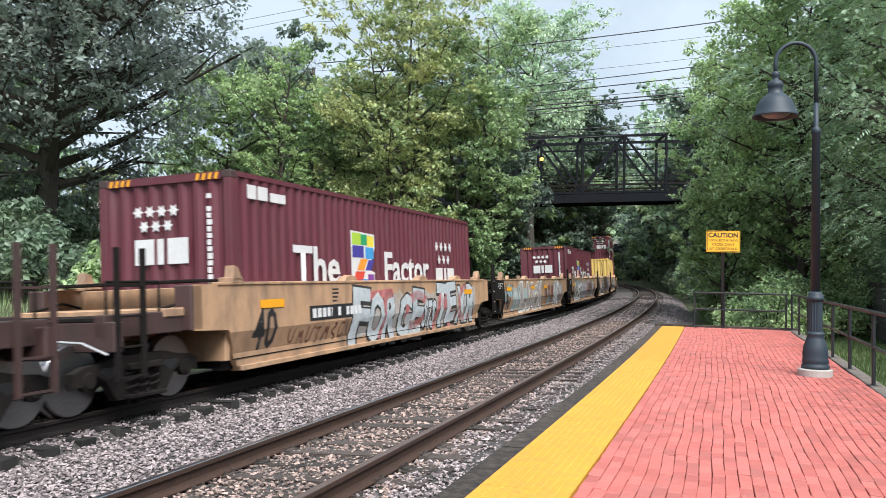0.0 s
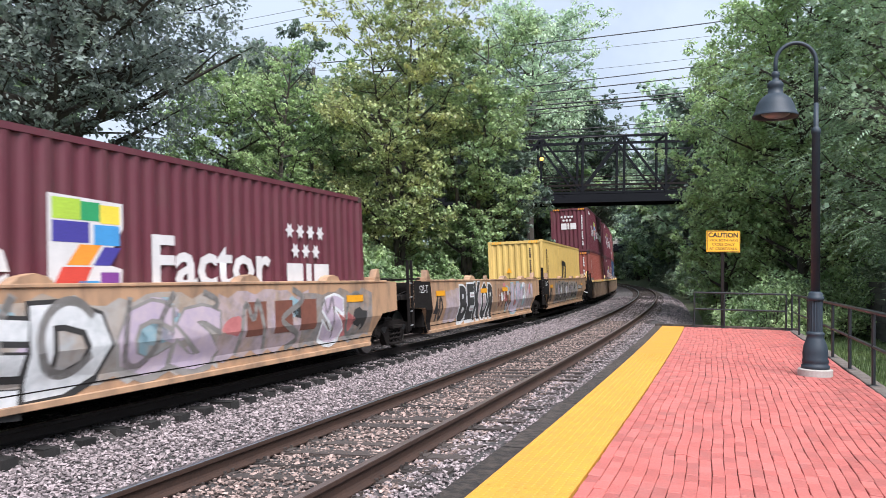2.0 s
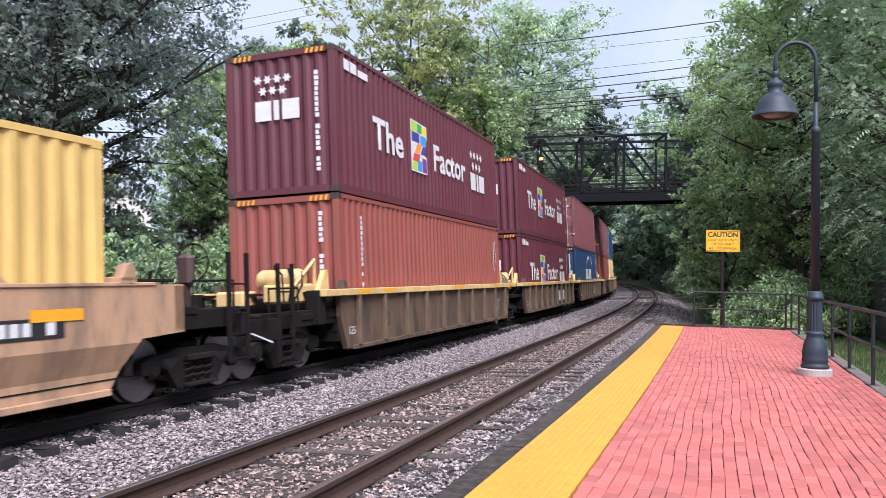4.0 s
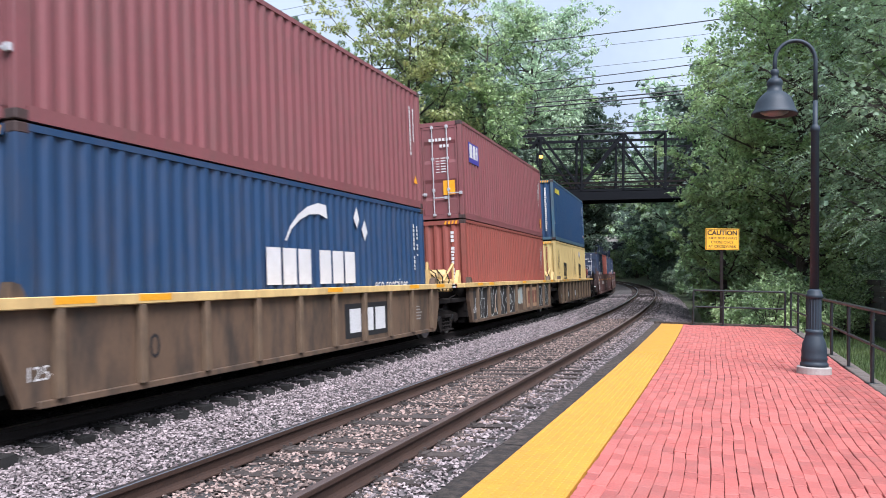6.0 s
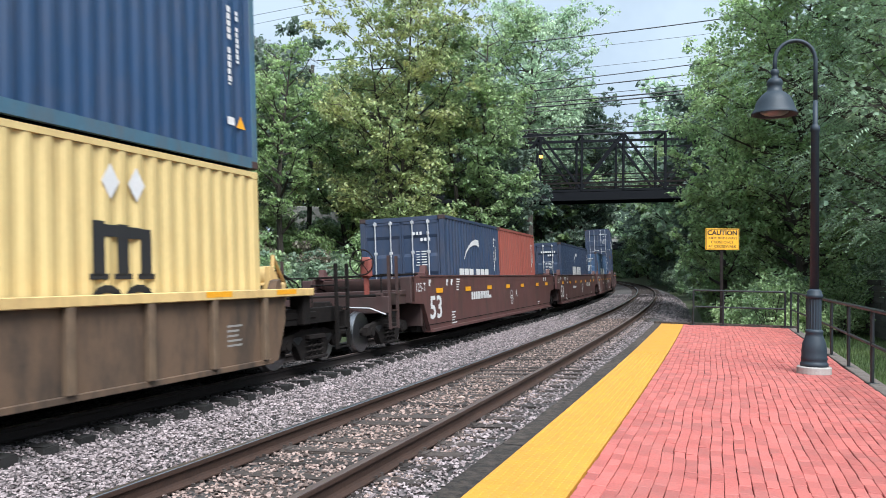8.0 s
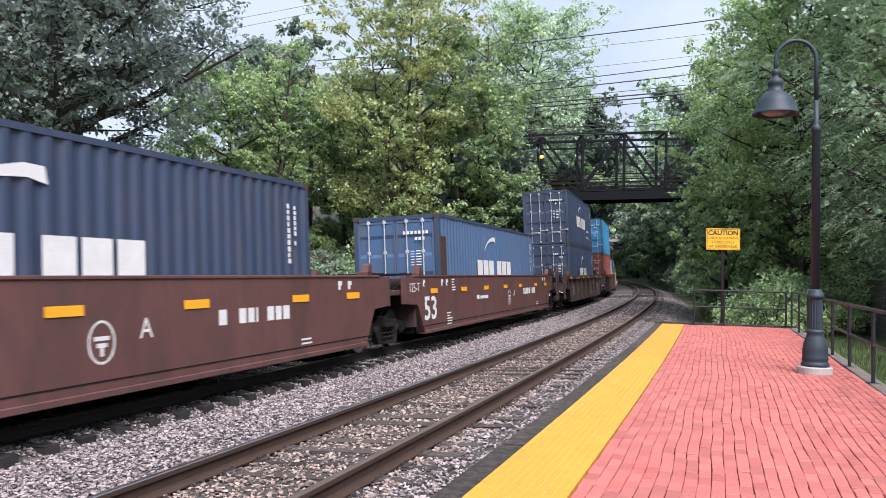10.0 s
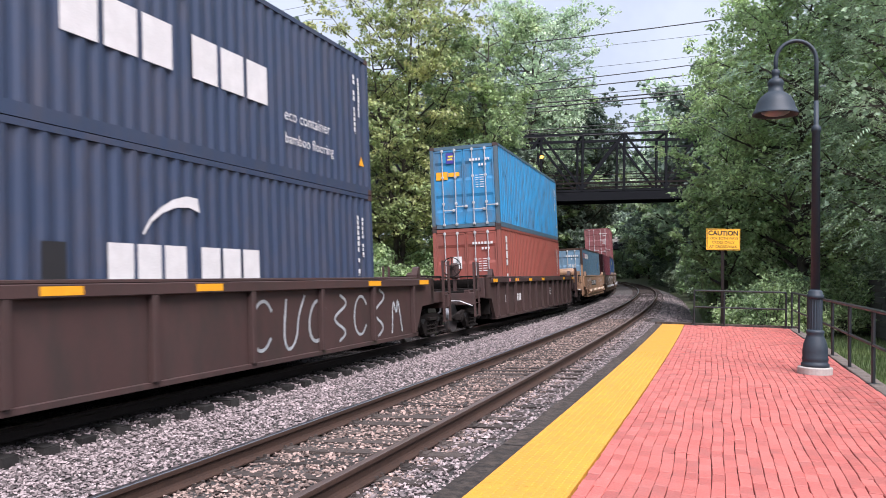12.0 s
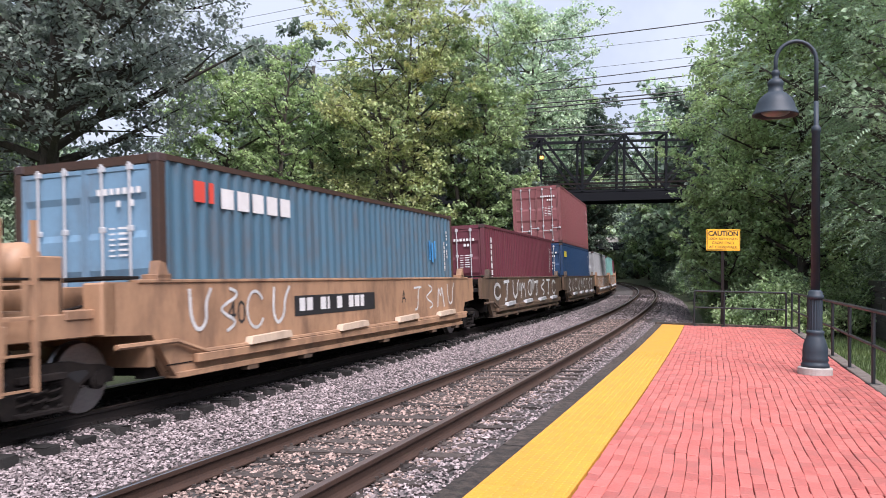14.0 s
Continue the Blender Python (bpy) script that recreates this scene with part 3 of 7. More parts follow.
# ---------------------------------------------------------------- caution sign
def caution_sign(m):
    t = thing("caution_sign", m, "yellow caution sign with black border on a steel post", "warning sign")
    part("post", boxes((-0.035, 0.035, -0.02, 0.02, -0.4, 2.72), (-0.055, -0.035, -0.025, -0.015, -0.4, 2.2), bevel=0.004), CASTING, t, "weathered steel post")
    bd = part("board", boxes((-0.47, 0.47, -0.034, -0.024, 2.15, 2.76), bevel=0.003), AMBER_SIGN, t)
    edge = []
    for a0, b0, w, h in ((-0.45, 2.17, 0.9, 0.012), (-0.45, 2.728, 0.9, 0.012), (-0.45, 2.17, 0.012, 0.57), (0.438, 2.17, 0.012, 0.57)):
        edge.append([(a0, b0), (a0 + w, b0), (a0 + w, b0 + h), (a0, b0 + h)])
    sign_lines(bd, edge)
    return t


SIGN_PLANE = Matrix(((1, 0, 0, 0), (0, 0, -1, 0), (0, 1, 0, 0), (0, 0, 0, 1)))
AMBER_SIGN = surface("sign_yellow", (0.80, 0.42, 0.02), (0.70, 0.36, 0.015), 0.5, grain=40, patch=4, bump=0)
SIGN_INK = surface("sign_black", (0.015, 0.015, 0.015), None, 0.5, bump=0)


def sign_lines(board, edge):
    bm = bmesh.new()
    for pl in edge:
        bm.faces.new([bm.verts.new(SIGN_PLANE @ Vector((a, b, 0.036))) for a, b in pl])
    part("border", bm, SIGN_INK, board)
    for text, size, b, bold in (("CAUTION", 0.185, 2.575, 0.006), ("LOOK BOTH WAYS", 0.093, 2.455, 0.001), ("CROSS ONLY", 0.105, 2.335, 0.001), ("AT CROSSWALK", 0.105, 2.215, 0.001)):
        cu = bpy.data.curves.new("sign_text", "FONT")
        cu.body, cu.size, cu.align_x, cu.offset = text, size, "CENTER", bold
        tmp = bpy.data.objects.new("sign_text", cu)
        scene.collection.objects.link(tmp)
        me = bpy.data.meshes.new_from_object(tmp.evaluated_get(bpy.context.evaluated_depsgraph_get()))
        bpy.data.objects.remove(tmp)
        me.transform(SIGN_PLANE @ Matrix.Translation((0, b, 0.037)))
        me.materials.clear()
        me.materials.append(SIGN_INK)
        part("lettering", me, None, board)


caution_sign(pose(7.96, 22.75, 0.0, 0, 0, -4))


# ---------------------------------------------------------------- timber retaining wall
rw = thing("retaining_wall", Matrix(), "old dark timber plank retaining wall", "retaining wall", kind="structure")
plank = mesh_of("wall_plank", boxes((-0.06, 0.06, -1.24, 1.24, -0.095, 0.095), bevel=0.012), WALLWOOD)
for k in range(18):
    for j in range(11):
        q = part("wall_plank", plank, None, rw)
        s_ = 34 - 1.25 - k * 2.5 - (j % 2) * 0.6
        q.matrix_world = along(s_, 9.0 + tie_rng.uniform(-0.015, 0.015), -0.7 + j * 0.197)


# ---------------------------------------------------------------- footbridge over the line
def footbridge(a, b, z_deck, height, label):
    """A through-truss bridge from a to b with mesh sides and a lamp under its chord."""
    t = thing("truss_bridge", Matrix(), label, "bridge", kind="structure")
    d = (b - a).normalized()
    n = Vector((d.y, -d.x, 0)) * -1.0
    rise = (b.z - a.z)
    L_ = (b - a).length
    wide = 3.2

    def at(u, side, z):
        q = a + (b - a) * (u / L_) + Vector((n.x, n.y, 0)) * (side * wide)
        return Vector((q.x, q.y, q.z + z))

    def beam(p0, p1, w, h, name, parent=t, mat=BRIDGE):
        bm = bmesh.new()
        v = p1 - p0
        rot = v.to_track_quat("Y", "Z").to_matrix().to_4x4()
        box(bm, -w / 2, w / 2, 0, v.length, -h / 2, h / 2)
        bm.transform(Matrix.Translation(p0) @ rot)
        return part(name, bm, mat, parent)
    beam(at(0, 0.5, 0.0), at(L_, 0.5, 0.0), wide + 0.1, 0.16, "deck")
    bays, bay = 11, 3.0
    for side in (0, 1):
        beam(at(0, side, -0.42), at(L_, side, -0.42), 0.30, 0.60, "floor_girder")
        beam(at(0, side, height), at(L_, side, height), 0.18, 0.17, "top_chord")
        beam(at(0, side, height - 0.55), at(L_, side, height - 0.55), 0.10, 0.12, "mid_chord")
        beam(at(0, side, 0.55), at(L_, side, 0.55), 0.14, 0.14, "bottom_rail", mat=CASTING)
        beam(at(0, side, 1.15), at(L_, side, 1.15), 0.07, 0.07, "hand_rail", mat=CASTING)
        for k in range(bays + 1):
            u = bay * k
            beam(at(u, side, 0), at(u, side, height), 0.16, 0.18, "truss_post")
            if k < bays:
                u2 = u + bay
                lo, hi = (height, 0.1) if k % 2 else (0.1, height)
                beam(at(u, side, lo), at(u2, side, hi), 0.12, 0.16, "diagonal")
    for k in range(bays + 1):
        u = bay * k
        beam(at(u, 0, height), at(u, 1, height), 0.12, 0.14, "cross_beam")
        beam(at(u, 0, -0.2), at(u, 1, -0.2), 0.2, 0.4, "floor_beam")
    for side in (0, 1):
        mv, mf = [], []
        for z in np.arange(0.4, height - 0.2, 0.9):
            p0, p1 = at(0, side, z), at(L_, side, z)
            k = len(mv)
            mv += [p0, p1, p1 + Vector((0, 0, 0.025)), p0 + Vector((0, 0, 0.025))]
            mf.append((k, k + 1, k + 2, k + 3))
        for u in np.arange(0, L_, 1.5):
            k = len(mv)
            q = at(u, side, 0.1)
            w_ = d * 0.02
            mv += [q, q + w_, q + w_ + Vector((0, 0, height - 0.2)), q + Vector((0, 0, height - 0.2))]
            mf.append((k, k + 1, k + 2, k + 3))
        tagged(part("wire_fence", raw("wire_fence", [tuple(v) for v in mv], mf, BRIDGE), None, t), kind="stuff")
    return t, at


bridge, b_at = footbridge(Vector((-8.0, 58.6, 6.75)), Vector((26.0, 57.0, 8.0)), 7.0, 4.1, "dark steel truss bridge with wire-fenced sides over the tracks")
for x, y, z in ((-9.5, 58.0, 6.6), (27.5, 58.5, 7.8)):
    bm = boxes((x - 2.2, x + 2.2, y - 1.0, y + 4.2, -1.5, z - 0.75), bevel=0.05)
    tagged(part("bridge_abutment", bm, CONCRETE), "stained concrete bridge abutment in the wooded bank", "abutment", kind="structure")
lampb = thing("bridge_lamp", pose(6.9, 57.0, 9.75), "small lit amber lamp hung on the bridge", "lamp")
part("housing", boxes((-0.16, 0.16, -0.1, 0.12, 0.05, 0.2), (-0.03, 0.03, 0.0, 1.4, 0.1, 0.16), bevel=0.02), BRIDGE, lampb)
part("bulb", lathe(bmesh.new(), [(0.03, -0.16), (0.12, -0.12), (0.14, 0.0), (0.1, 0.06)], 14), glow("amber_bulb", (1.0, 0.45, 0.08), 1.6), lampb, "glowing amber bulb", True)
stay = tube(bmesh.new(), [(6.9, 57.0, 9.75), (8.7, 57.6, 7.1)], 0.02, 5)
tagged(part("bridge_stay", stay, BRIDGE), "thin steel stay rod beside the bridge lamp", "stay rod")
far_bridge = thing("road_bridge", Matrix(), "distant dark girder bridge over the tracks", "bridge", kind="structure")
part("girder", boxes((22, 66, 198, 204, 7.6, 9.4), bevel=0.05), BRIDGE, far_bridge)
part("parapet", boxes((22, 66, 198, 198.3, 9.4, 10.6)), CONCRETE, far_bridge)
for x in (26, 62):
    part("pier", boxes((x - 3, x + 3, 198.5, 203.5, -1, 7.6)), CONCRETE, far_bridge)


# ---------------------------------------------------------------- overhead lines across the cutting
def wire(p0, p1, sag, radius, label="dark overhead cable sagging across the cutting"):
    pts = []
    for k in range(25):
        t = k / 24
        q = Vector(p0).lerp(Vector(p1), t)
        pts.append((q.x, q.y, q.z - sag * 4 * t * (1 - t)))
    return tagged(part("overhead_cable", tube(bmesh.new(), pts, radius, 5), INKWIRE), label, "cable", "overhead cables")


INKWIRE = surface("cable_sheath", (0.012, 0.012, 0.014), None, 0.6, bump=0)
for p0, p1, r in (((-8.52, 52.0, 15.05), (24.12, 49.0, 18.48), 0.035), ((-8.51, 52.0, 14.55), (24.12, 49.0, 17.54), 0.012), ((-8.48, 52.0, 13.21), (24.12, 49.0, 16.27), 0.012),
                  ((-8.46, 52.0, 12.29), (24.13, 49.0, 15.87), 0.03), ((-8.46, 52.0, 12.01), (24.13, 49.0, 15.14), 0.035), ((-8.45, 52.0, 11.65), (24.13, 49.0, 14.39), 0.02),
                  ((-8.44, 52.0, 11.45), (24.13, 49.0, 14.02), 0.045), ((-8.44, 52.0, 11.1), (24.13, 49.0, 13.86), 0.045), ((-8.43, 52.0, 10.88), (24.14, 49.0, 13.5), 0.025),
                  ((-8.41, 52.0, 9.67), (24.14, 49.0, 12.35), 0.03), ((-8.4, 52.0, 9.61), (24.14, 49.0, 11.96), 0.025), ((-8.41, 52.0, 9.63), (24.14, 49.0, 11.36), 0.025),
                  ((-25.3, 60.0, 18.5), (4.6, 60.0, 25.1), 0.015), ((-25.3, 60.0, 17.7), (4.6, 60.0, 24.6), 0.015)):
    wire(p0, p1, 0.35, r)
for x, y, tall in ((-8.8, 52.2, 15.8), (24.6, 48.9, 20.0)):
    g0 = -1.0
    pole = thing("utility_pole", pose(x, y, g0), "weathered timber utility pole among the trees", "utility pole", "utility poles")
    part("pole", tube(bmesh.new(), [(0, 0, 0), (0, 0, tall)], [0.18, 0.12], 10), WALLWOOD, pole)
    for z in (tall - 5.0, tall - 2.6, tall - 0.6):
        part("crossarm", boxes((-0.06, 0.06, -1.2, 1.2, z - 0.06, z + 0.06), bevel=0.01), WALLWOOD, pole)


# ---------------------------------------------------------------- house on the bank
def house(m):
    h = thing("house", m, "pale gabled house half hidden on the wooded bank", "house")
    siding = surface("house_siding", (0.74, 0.71, 0.66), None, 0.8, grain=20, patch=1, bump=0.1)
    tiles = surface("house_roof", (0.60, 0.50, 0.48), None, 0.85, grain=20, patch=1, bump=0.2)
    w = bmesh.new()
    box(w, -3.2, 3.2, -2.6, 2.6, -1.5, 2.6)
    part("wall", w, siding, h)
    gab = plate(bmesh.new(), [(-2.6, 2.6), (2.6, 2.6), (0, 4.2)], 2.9, 3.2)
    part("gable", gab, siding, h)
    rf = bmesh.new()
    for s in (-1, 1):
        vs = [rf.verts.new(p) for p in ((-3.5, s * 2.95, 2.42), (3.5, s * 2.95, 2.42), (3.5, 0, 4.3), (-3.5, 0, 4.3))]
        f = rf.faces.new(vs)
    bmesh.ops.solidify(rf, geom=rf.faces[:], thickness=0.12)
    part("roof", rf, tiles, h, "brown shingled roof")
    for x in (-1.9, 0.2, 2.0):
        fr = part("window", boxes((x - 0.5, x + 0.5, -2.66, -2.58, 0.6, 1.9), bevel=0.02), WHITE_TRIM, h)
        part("pane", boxes((x - 0.42, x + 0.42, -2.68, -2.655, 0.68, 1.82)), DARK_GLASS, fr)
    return h


WHITE_TRIM = surface("white_trim", (0.75, 0.74, 0.72), None, 0.6, bump=0.05)
DARK_GLASS = surface("dark_glass", (0.02, 0.025, 0.03), None, 0.1, bump=0)
house(pose(-27.2, 66.0, 4.0, 0, 0, -52) @ Matrix.Scale(0.8, 4))
# ---------------------------------------------------------------- train: paints
def paint(name, color, rough=0.55, dirt=(0.10, 0.075, 0.06), amount=0.45, **kw):
    return surface(name, color, tuple(c * 0.86 for c in color), rough, grain=35, patch=0.9, bump=0.05, dirt=dirt, dirt_amount=amount, stretch=(1, 1, 0.35), **kw)


MAROON = paint("maroon_paint", (0.108, 0.022, 0.034), amount=0.2)
PLUM = paint("plum_paint", (0.21, 0.068, 0.072), amount=0.3)
BRICKRED = paint("oxide_red_paint", (0.27, 0.070, 0.052), amount=0.3)
NAVY = paint("navy_paint", (0.028, 0.046, 0.090), amount=0.25)
BLUE = paint("blue_paint", (0.012, 0.046, 0.115), amount=0.2)
FADED = paint("faded_blue_paint", (0.055, 0.11, 0.21), amount=0.45)
CREAM = paint("cream_yellow_paint", (0.60, 0.455, 0.195), dirt=(0.42, 0.27, 0.10), amount=0.3)
GOLD = paint("golden_yellow_paint", (0.64, 0.44, 0.13), dirt=(0.35, 0.22, 0.08), amount=0.35)
SKYBLUE = paint("sky_blue_paint", (0.025, 0.23, 0.46), dirt=(0.10, 0.09, 0.08), amount=0.6)
STEELBLUE = paint("steel_blue_paint", (0.055, 0.125, 0.18), amount=0.5)
TEAL = paint("pale_teal_paint", (0.16, 0.36, 0.33), amount=0.4)
PALE = paint("pale_tan_paint", (0.56, 0.43, 0.32), amount=0.4)
# lighter blue for the doors of the steel blue container
SKYDOOR = paint("pale_blue_paint", (0.15, 0.27, 0.38), amount=0.35)
GREY = paint("pale_grey_paint", (0.36, 0.37, 0.38), amount=0.4)
TAN = paint("tan_paint", (0.475, 0.288, 0.168), dirt=(0.14, 0.10, 0.075), amount=0.7)
SILL = paint("sill_yellow_paint", (0.68, 0.47, 0.19), dirt=(0.30, 0.18, 0.08), amount=0.5)
RUSTY = paint("rusty_tan_paint", (0.37, 0.215, 0.125), dirt=(0.13, 0.075, 0.05), amount=0.75)
SOOT = paint("sooty_brown_paint", (0.135, 0.085, 0.054), dirt=(0.030, 0.026, 0.023), amount=0.8)
BROWN = paint("brown_paint", (0.112, 0.047, 0.042), dirt=(0.045, 0.030, 0.027), amount=0.6)
DARKBROWN = paint("dark_brown_paint", (0.062, 0.033, 0.030), dirt=(0.03, 0.025, 0.022), amount=0.6)
TREAD = surface("wheel_steel", (0.36, 0.36, 0.37), (0.25, 0.25, 0.26), 0.35, metal=1.0, grain=30, patch=3, bump=0.05)
GALV = surface("galvanised_rod", (0.52, 0.52, 0.53), (0.40, 0.40, 0.41), 0.5, metal=0.3, grain=40, patch=3, bump=0.05)
WHITE = surface("white_lettering", (0.66, 0.65, 0.64), (0.54, 0.53, 0.52), 0.6, grain=50, patch=4, bump=0)
INK = surface("black_lettering", (0.018, 0.018, 0.02), (0.012, 0.012, 0.013), 0.6, grain=50, patch=4, bump=0)
AMBER = surface("reflective_yellow", (0.82, 0.37, 0.015), (0.70, 0.30, 0.012), 0.45, grain=50, patch=4, bump=0)
RED = surface("red_marking", (0.62, 0.07, 0.045), (0.5, 0.05, 0.035), 0.55, grain=50, patch=4, bump=0)
SCREEN = {"lime": surface("lime_marking", (0.42, 0.62, 0.06), None, 0.6, bump=0), "sky": surface("azure_marking", (0.06, 0.30, 0.62), None, 0.6, bump=0),
          "orange": surface("orange_marking", (0.82, 0.30, 0.03), None, 0.6, bump=0), "indigo": surface("indigo_marking", (0.06, 0.05, 0.30), None, 0.6, bump=0),
          "red": RED, "plum": surface("purple_marking", (0.20, 0.05, 0.28), None, 0.6, bump=0), "green": surface("green_marking", (0.03, 0.33, 0.12), None, 0.6, bump=0), "lemon": surface("lemon_marking", (0.82, 0.66, 0.06), None, 0.6, bump=0)}
SPRAY = {"taupe": surface("taupe_spray", (0.40, 0.35, 0.32), (0.30, 0.265, 0.245), 0.6, grain=5, patch=1.2, bump=0), "silver": surface("silver_spray", (0.50, 0.53, 0.54), (0.36, 0.40, 0.42), 0.6, grain=9, patch=2, bump=0), "black": surface("black_spray", (0.035, 0.033, 0.032), None, 0.7, grain=20, patch=3, bump=0),
         "aqua": surface("aqua_spray", (0.21, 0.36, 0.42), (0.34, 0.42, 0.44), 0.6, grain=6, patch=2, bump=0), "rose": surface("rose_spray", (0.55, 0.20, 0.19), (0.42, 0.13, 0.13), 0.6, grain=6, patch=2, bump=0),
         "lilac": surface("lilac_spray", (0.44, 0.36, 0.46), (0.55, 0.45, 0.48), 0.6, grain=6, patch=2, bump=0), "white": surface("white_spray", (0.70, 0.70, 0.70), (0.5, 0.52, 0.52), 0.6, grain=9, patch=2, bump=0),
         "grey": surface("grey_spray", (0.24, 0.225, 0.21), (0.30, 0.28, 0.26), 0.6, grain=6, patch=2, bump=0), "umber": surface("umber_spray", (0.20, 0.075, 0.05), None, 0.6, grain=9, patch=2, bump=0)}

SIDE = Matrix(((0, 0, 1, 0), (1, 0, 0, 0), (0, 1, 0, 0), (0, 0, 0, 1)))     # drawing plane of the platform side: right = +y, up = +z
LEAD = Matrix(((1, 0, 0, 0), (0, 0, -1, 0), (0, 1, 0, 0), (0, 0, 0, 1)))    # drawing plane of the leading end: right = +x, up = +z


def drawn(name, polys, material, parent, plane, depth, label=""):
    """Flat painted shapes: outlines in a drawing plane."""
    bm = bmesh.new()
    for p in polys:
        bm.faces.new([bm.verts.new(plane @ Vector((a, b, depth))) for a, b in p])
    bmesh.ops.recalc_face_normals(bm, faces=bm.faces[:])
    return tagged(part(name, bm, material, parent, label), kind="stuff" if len(polys) > 1 else "")


def rect(a, b, w, h, lean=0.0):
    return [(a, b), (a + w, b), (a + w + lean, b + h), (a + lean, b + h)]


def star(a, b, r):
    return [(a + (r if k % 2 else r * 0.52) * math.sin(math.pi * k / 6), b + (r if k % 2 else r * 0.52) * math.cos(math.pi * k / 6)) for k in range(12)]


def letters(text, size, material, parent, plane, a, b, depth, label="", bold=0.0, turn=0.0, fit_w=None, fit_h=None):
    """Words in the built-in font, their lower left corner at (a, b)."""
    cu = bpy.data.curves.new("lettering", "FONT")
    cu.body, cu.size, cu.offset, cu.resolution_u = text, size, bold, 2
    tmp = bpy.data.objects.new("lettering", cu)
    scene.collection.objects.link(tmp)
    me = bpy.data.meshes.new_from_object(tmp.evaluated_get(bpy.context.evaluated_depsgraph_get()))
    bpy.data.objects.remove(tmp)
    if fit_w:
        co = np.array([v.co for v in me.vertices])
        me.transform(Matrix.Diagonal((fit_w / np.ptp(co[:, 0]), fit_h / co[:, 1].max(), 1, 1)) @ Matrix.Translation((-co[:, 0].min(), 0, 0)))
    me.transform(plane @ Matrix.Translation((a, b, depth)) @ pose(0, 0, 0, 0, 0, turn))
    me.materials.clear()
    me.materials.append(material)
    return part("lettering", me, None, parent, label)


def serial(seed, a, b, w, h, gap=0.25, drop=True):
    """A mark or number as plain bars, across or down."""
    r = random.Random(seed)
    out, p = [], 0.0
    total = h if drop else w
    step = (w if drop else h) * 0.95
    while p < total:
        q = min(step * r.uniform(0.75, 1.0), total - p)
        if r.random() < 0.86:
            out.append(rect(a, b + h - p - q, w * r.uniform(0.7, 1.0), q) if drop else rect(a + p, b, q, h))
        p += q + step * gap
    return out


def ribbon(points, width):
    out = []
    for (x0, y0), (x1, y1) in zip(points, points[1:]):
        d = math.hypot(x1 - x0, y1 - y0) or 1e-6
        nx, ny = -(y1 - y0) / d * width / 2, (x1 - x0) / d * width / 2
        ex, ey = (x1 - x0) / d * width * 0.3, (y1 - y0) / d * width * 0.3
        out.append([(x0 + nx - ex, y0 + ny - ey), (x0 - nx - ex, y0 - ny - ey), (x1 - nx + ex, y1 - ny + ey), (x1 + nx + ex, y1 + ny + ey)])
    return out


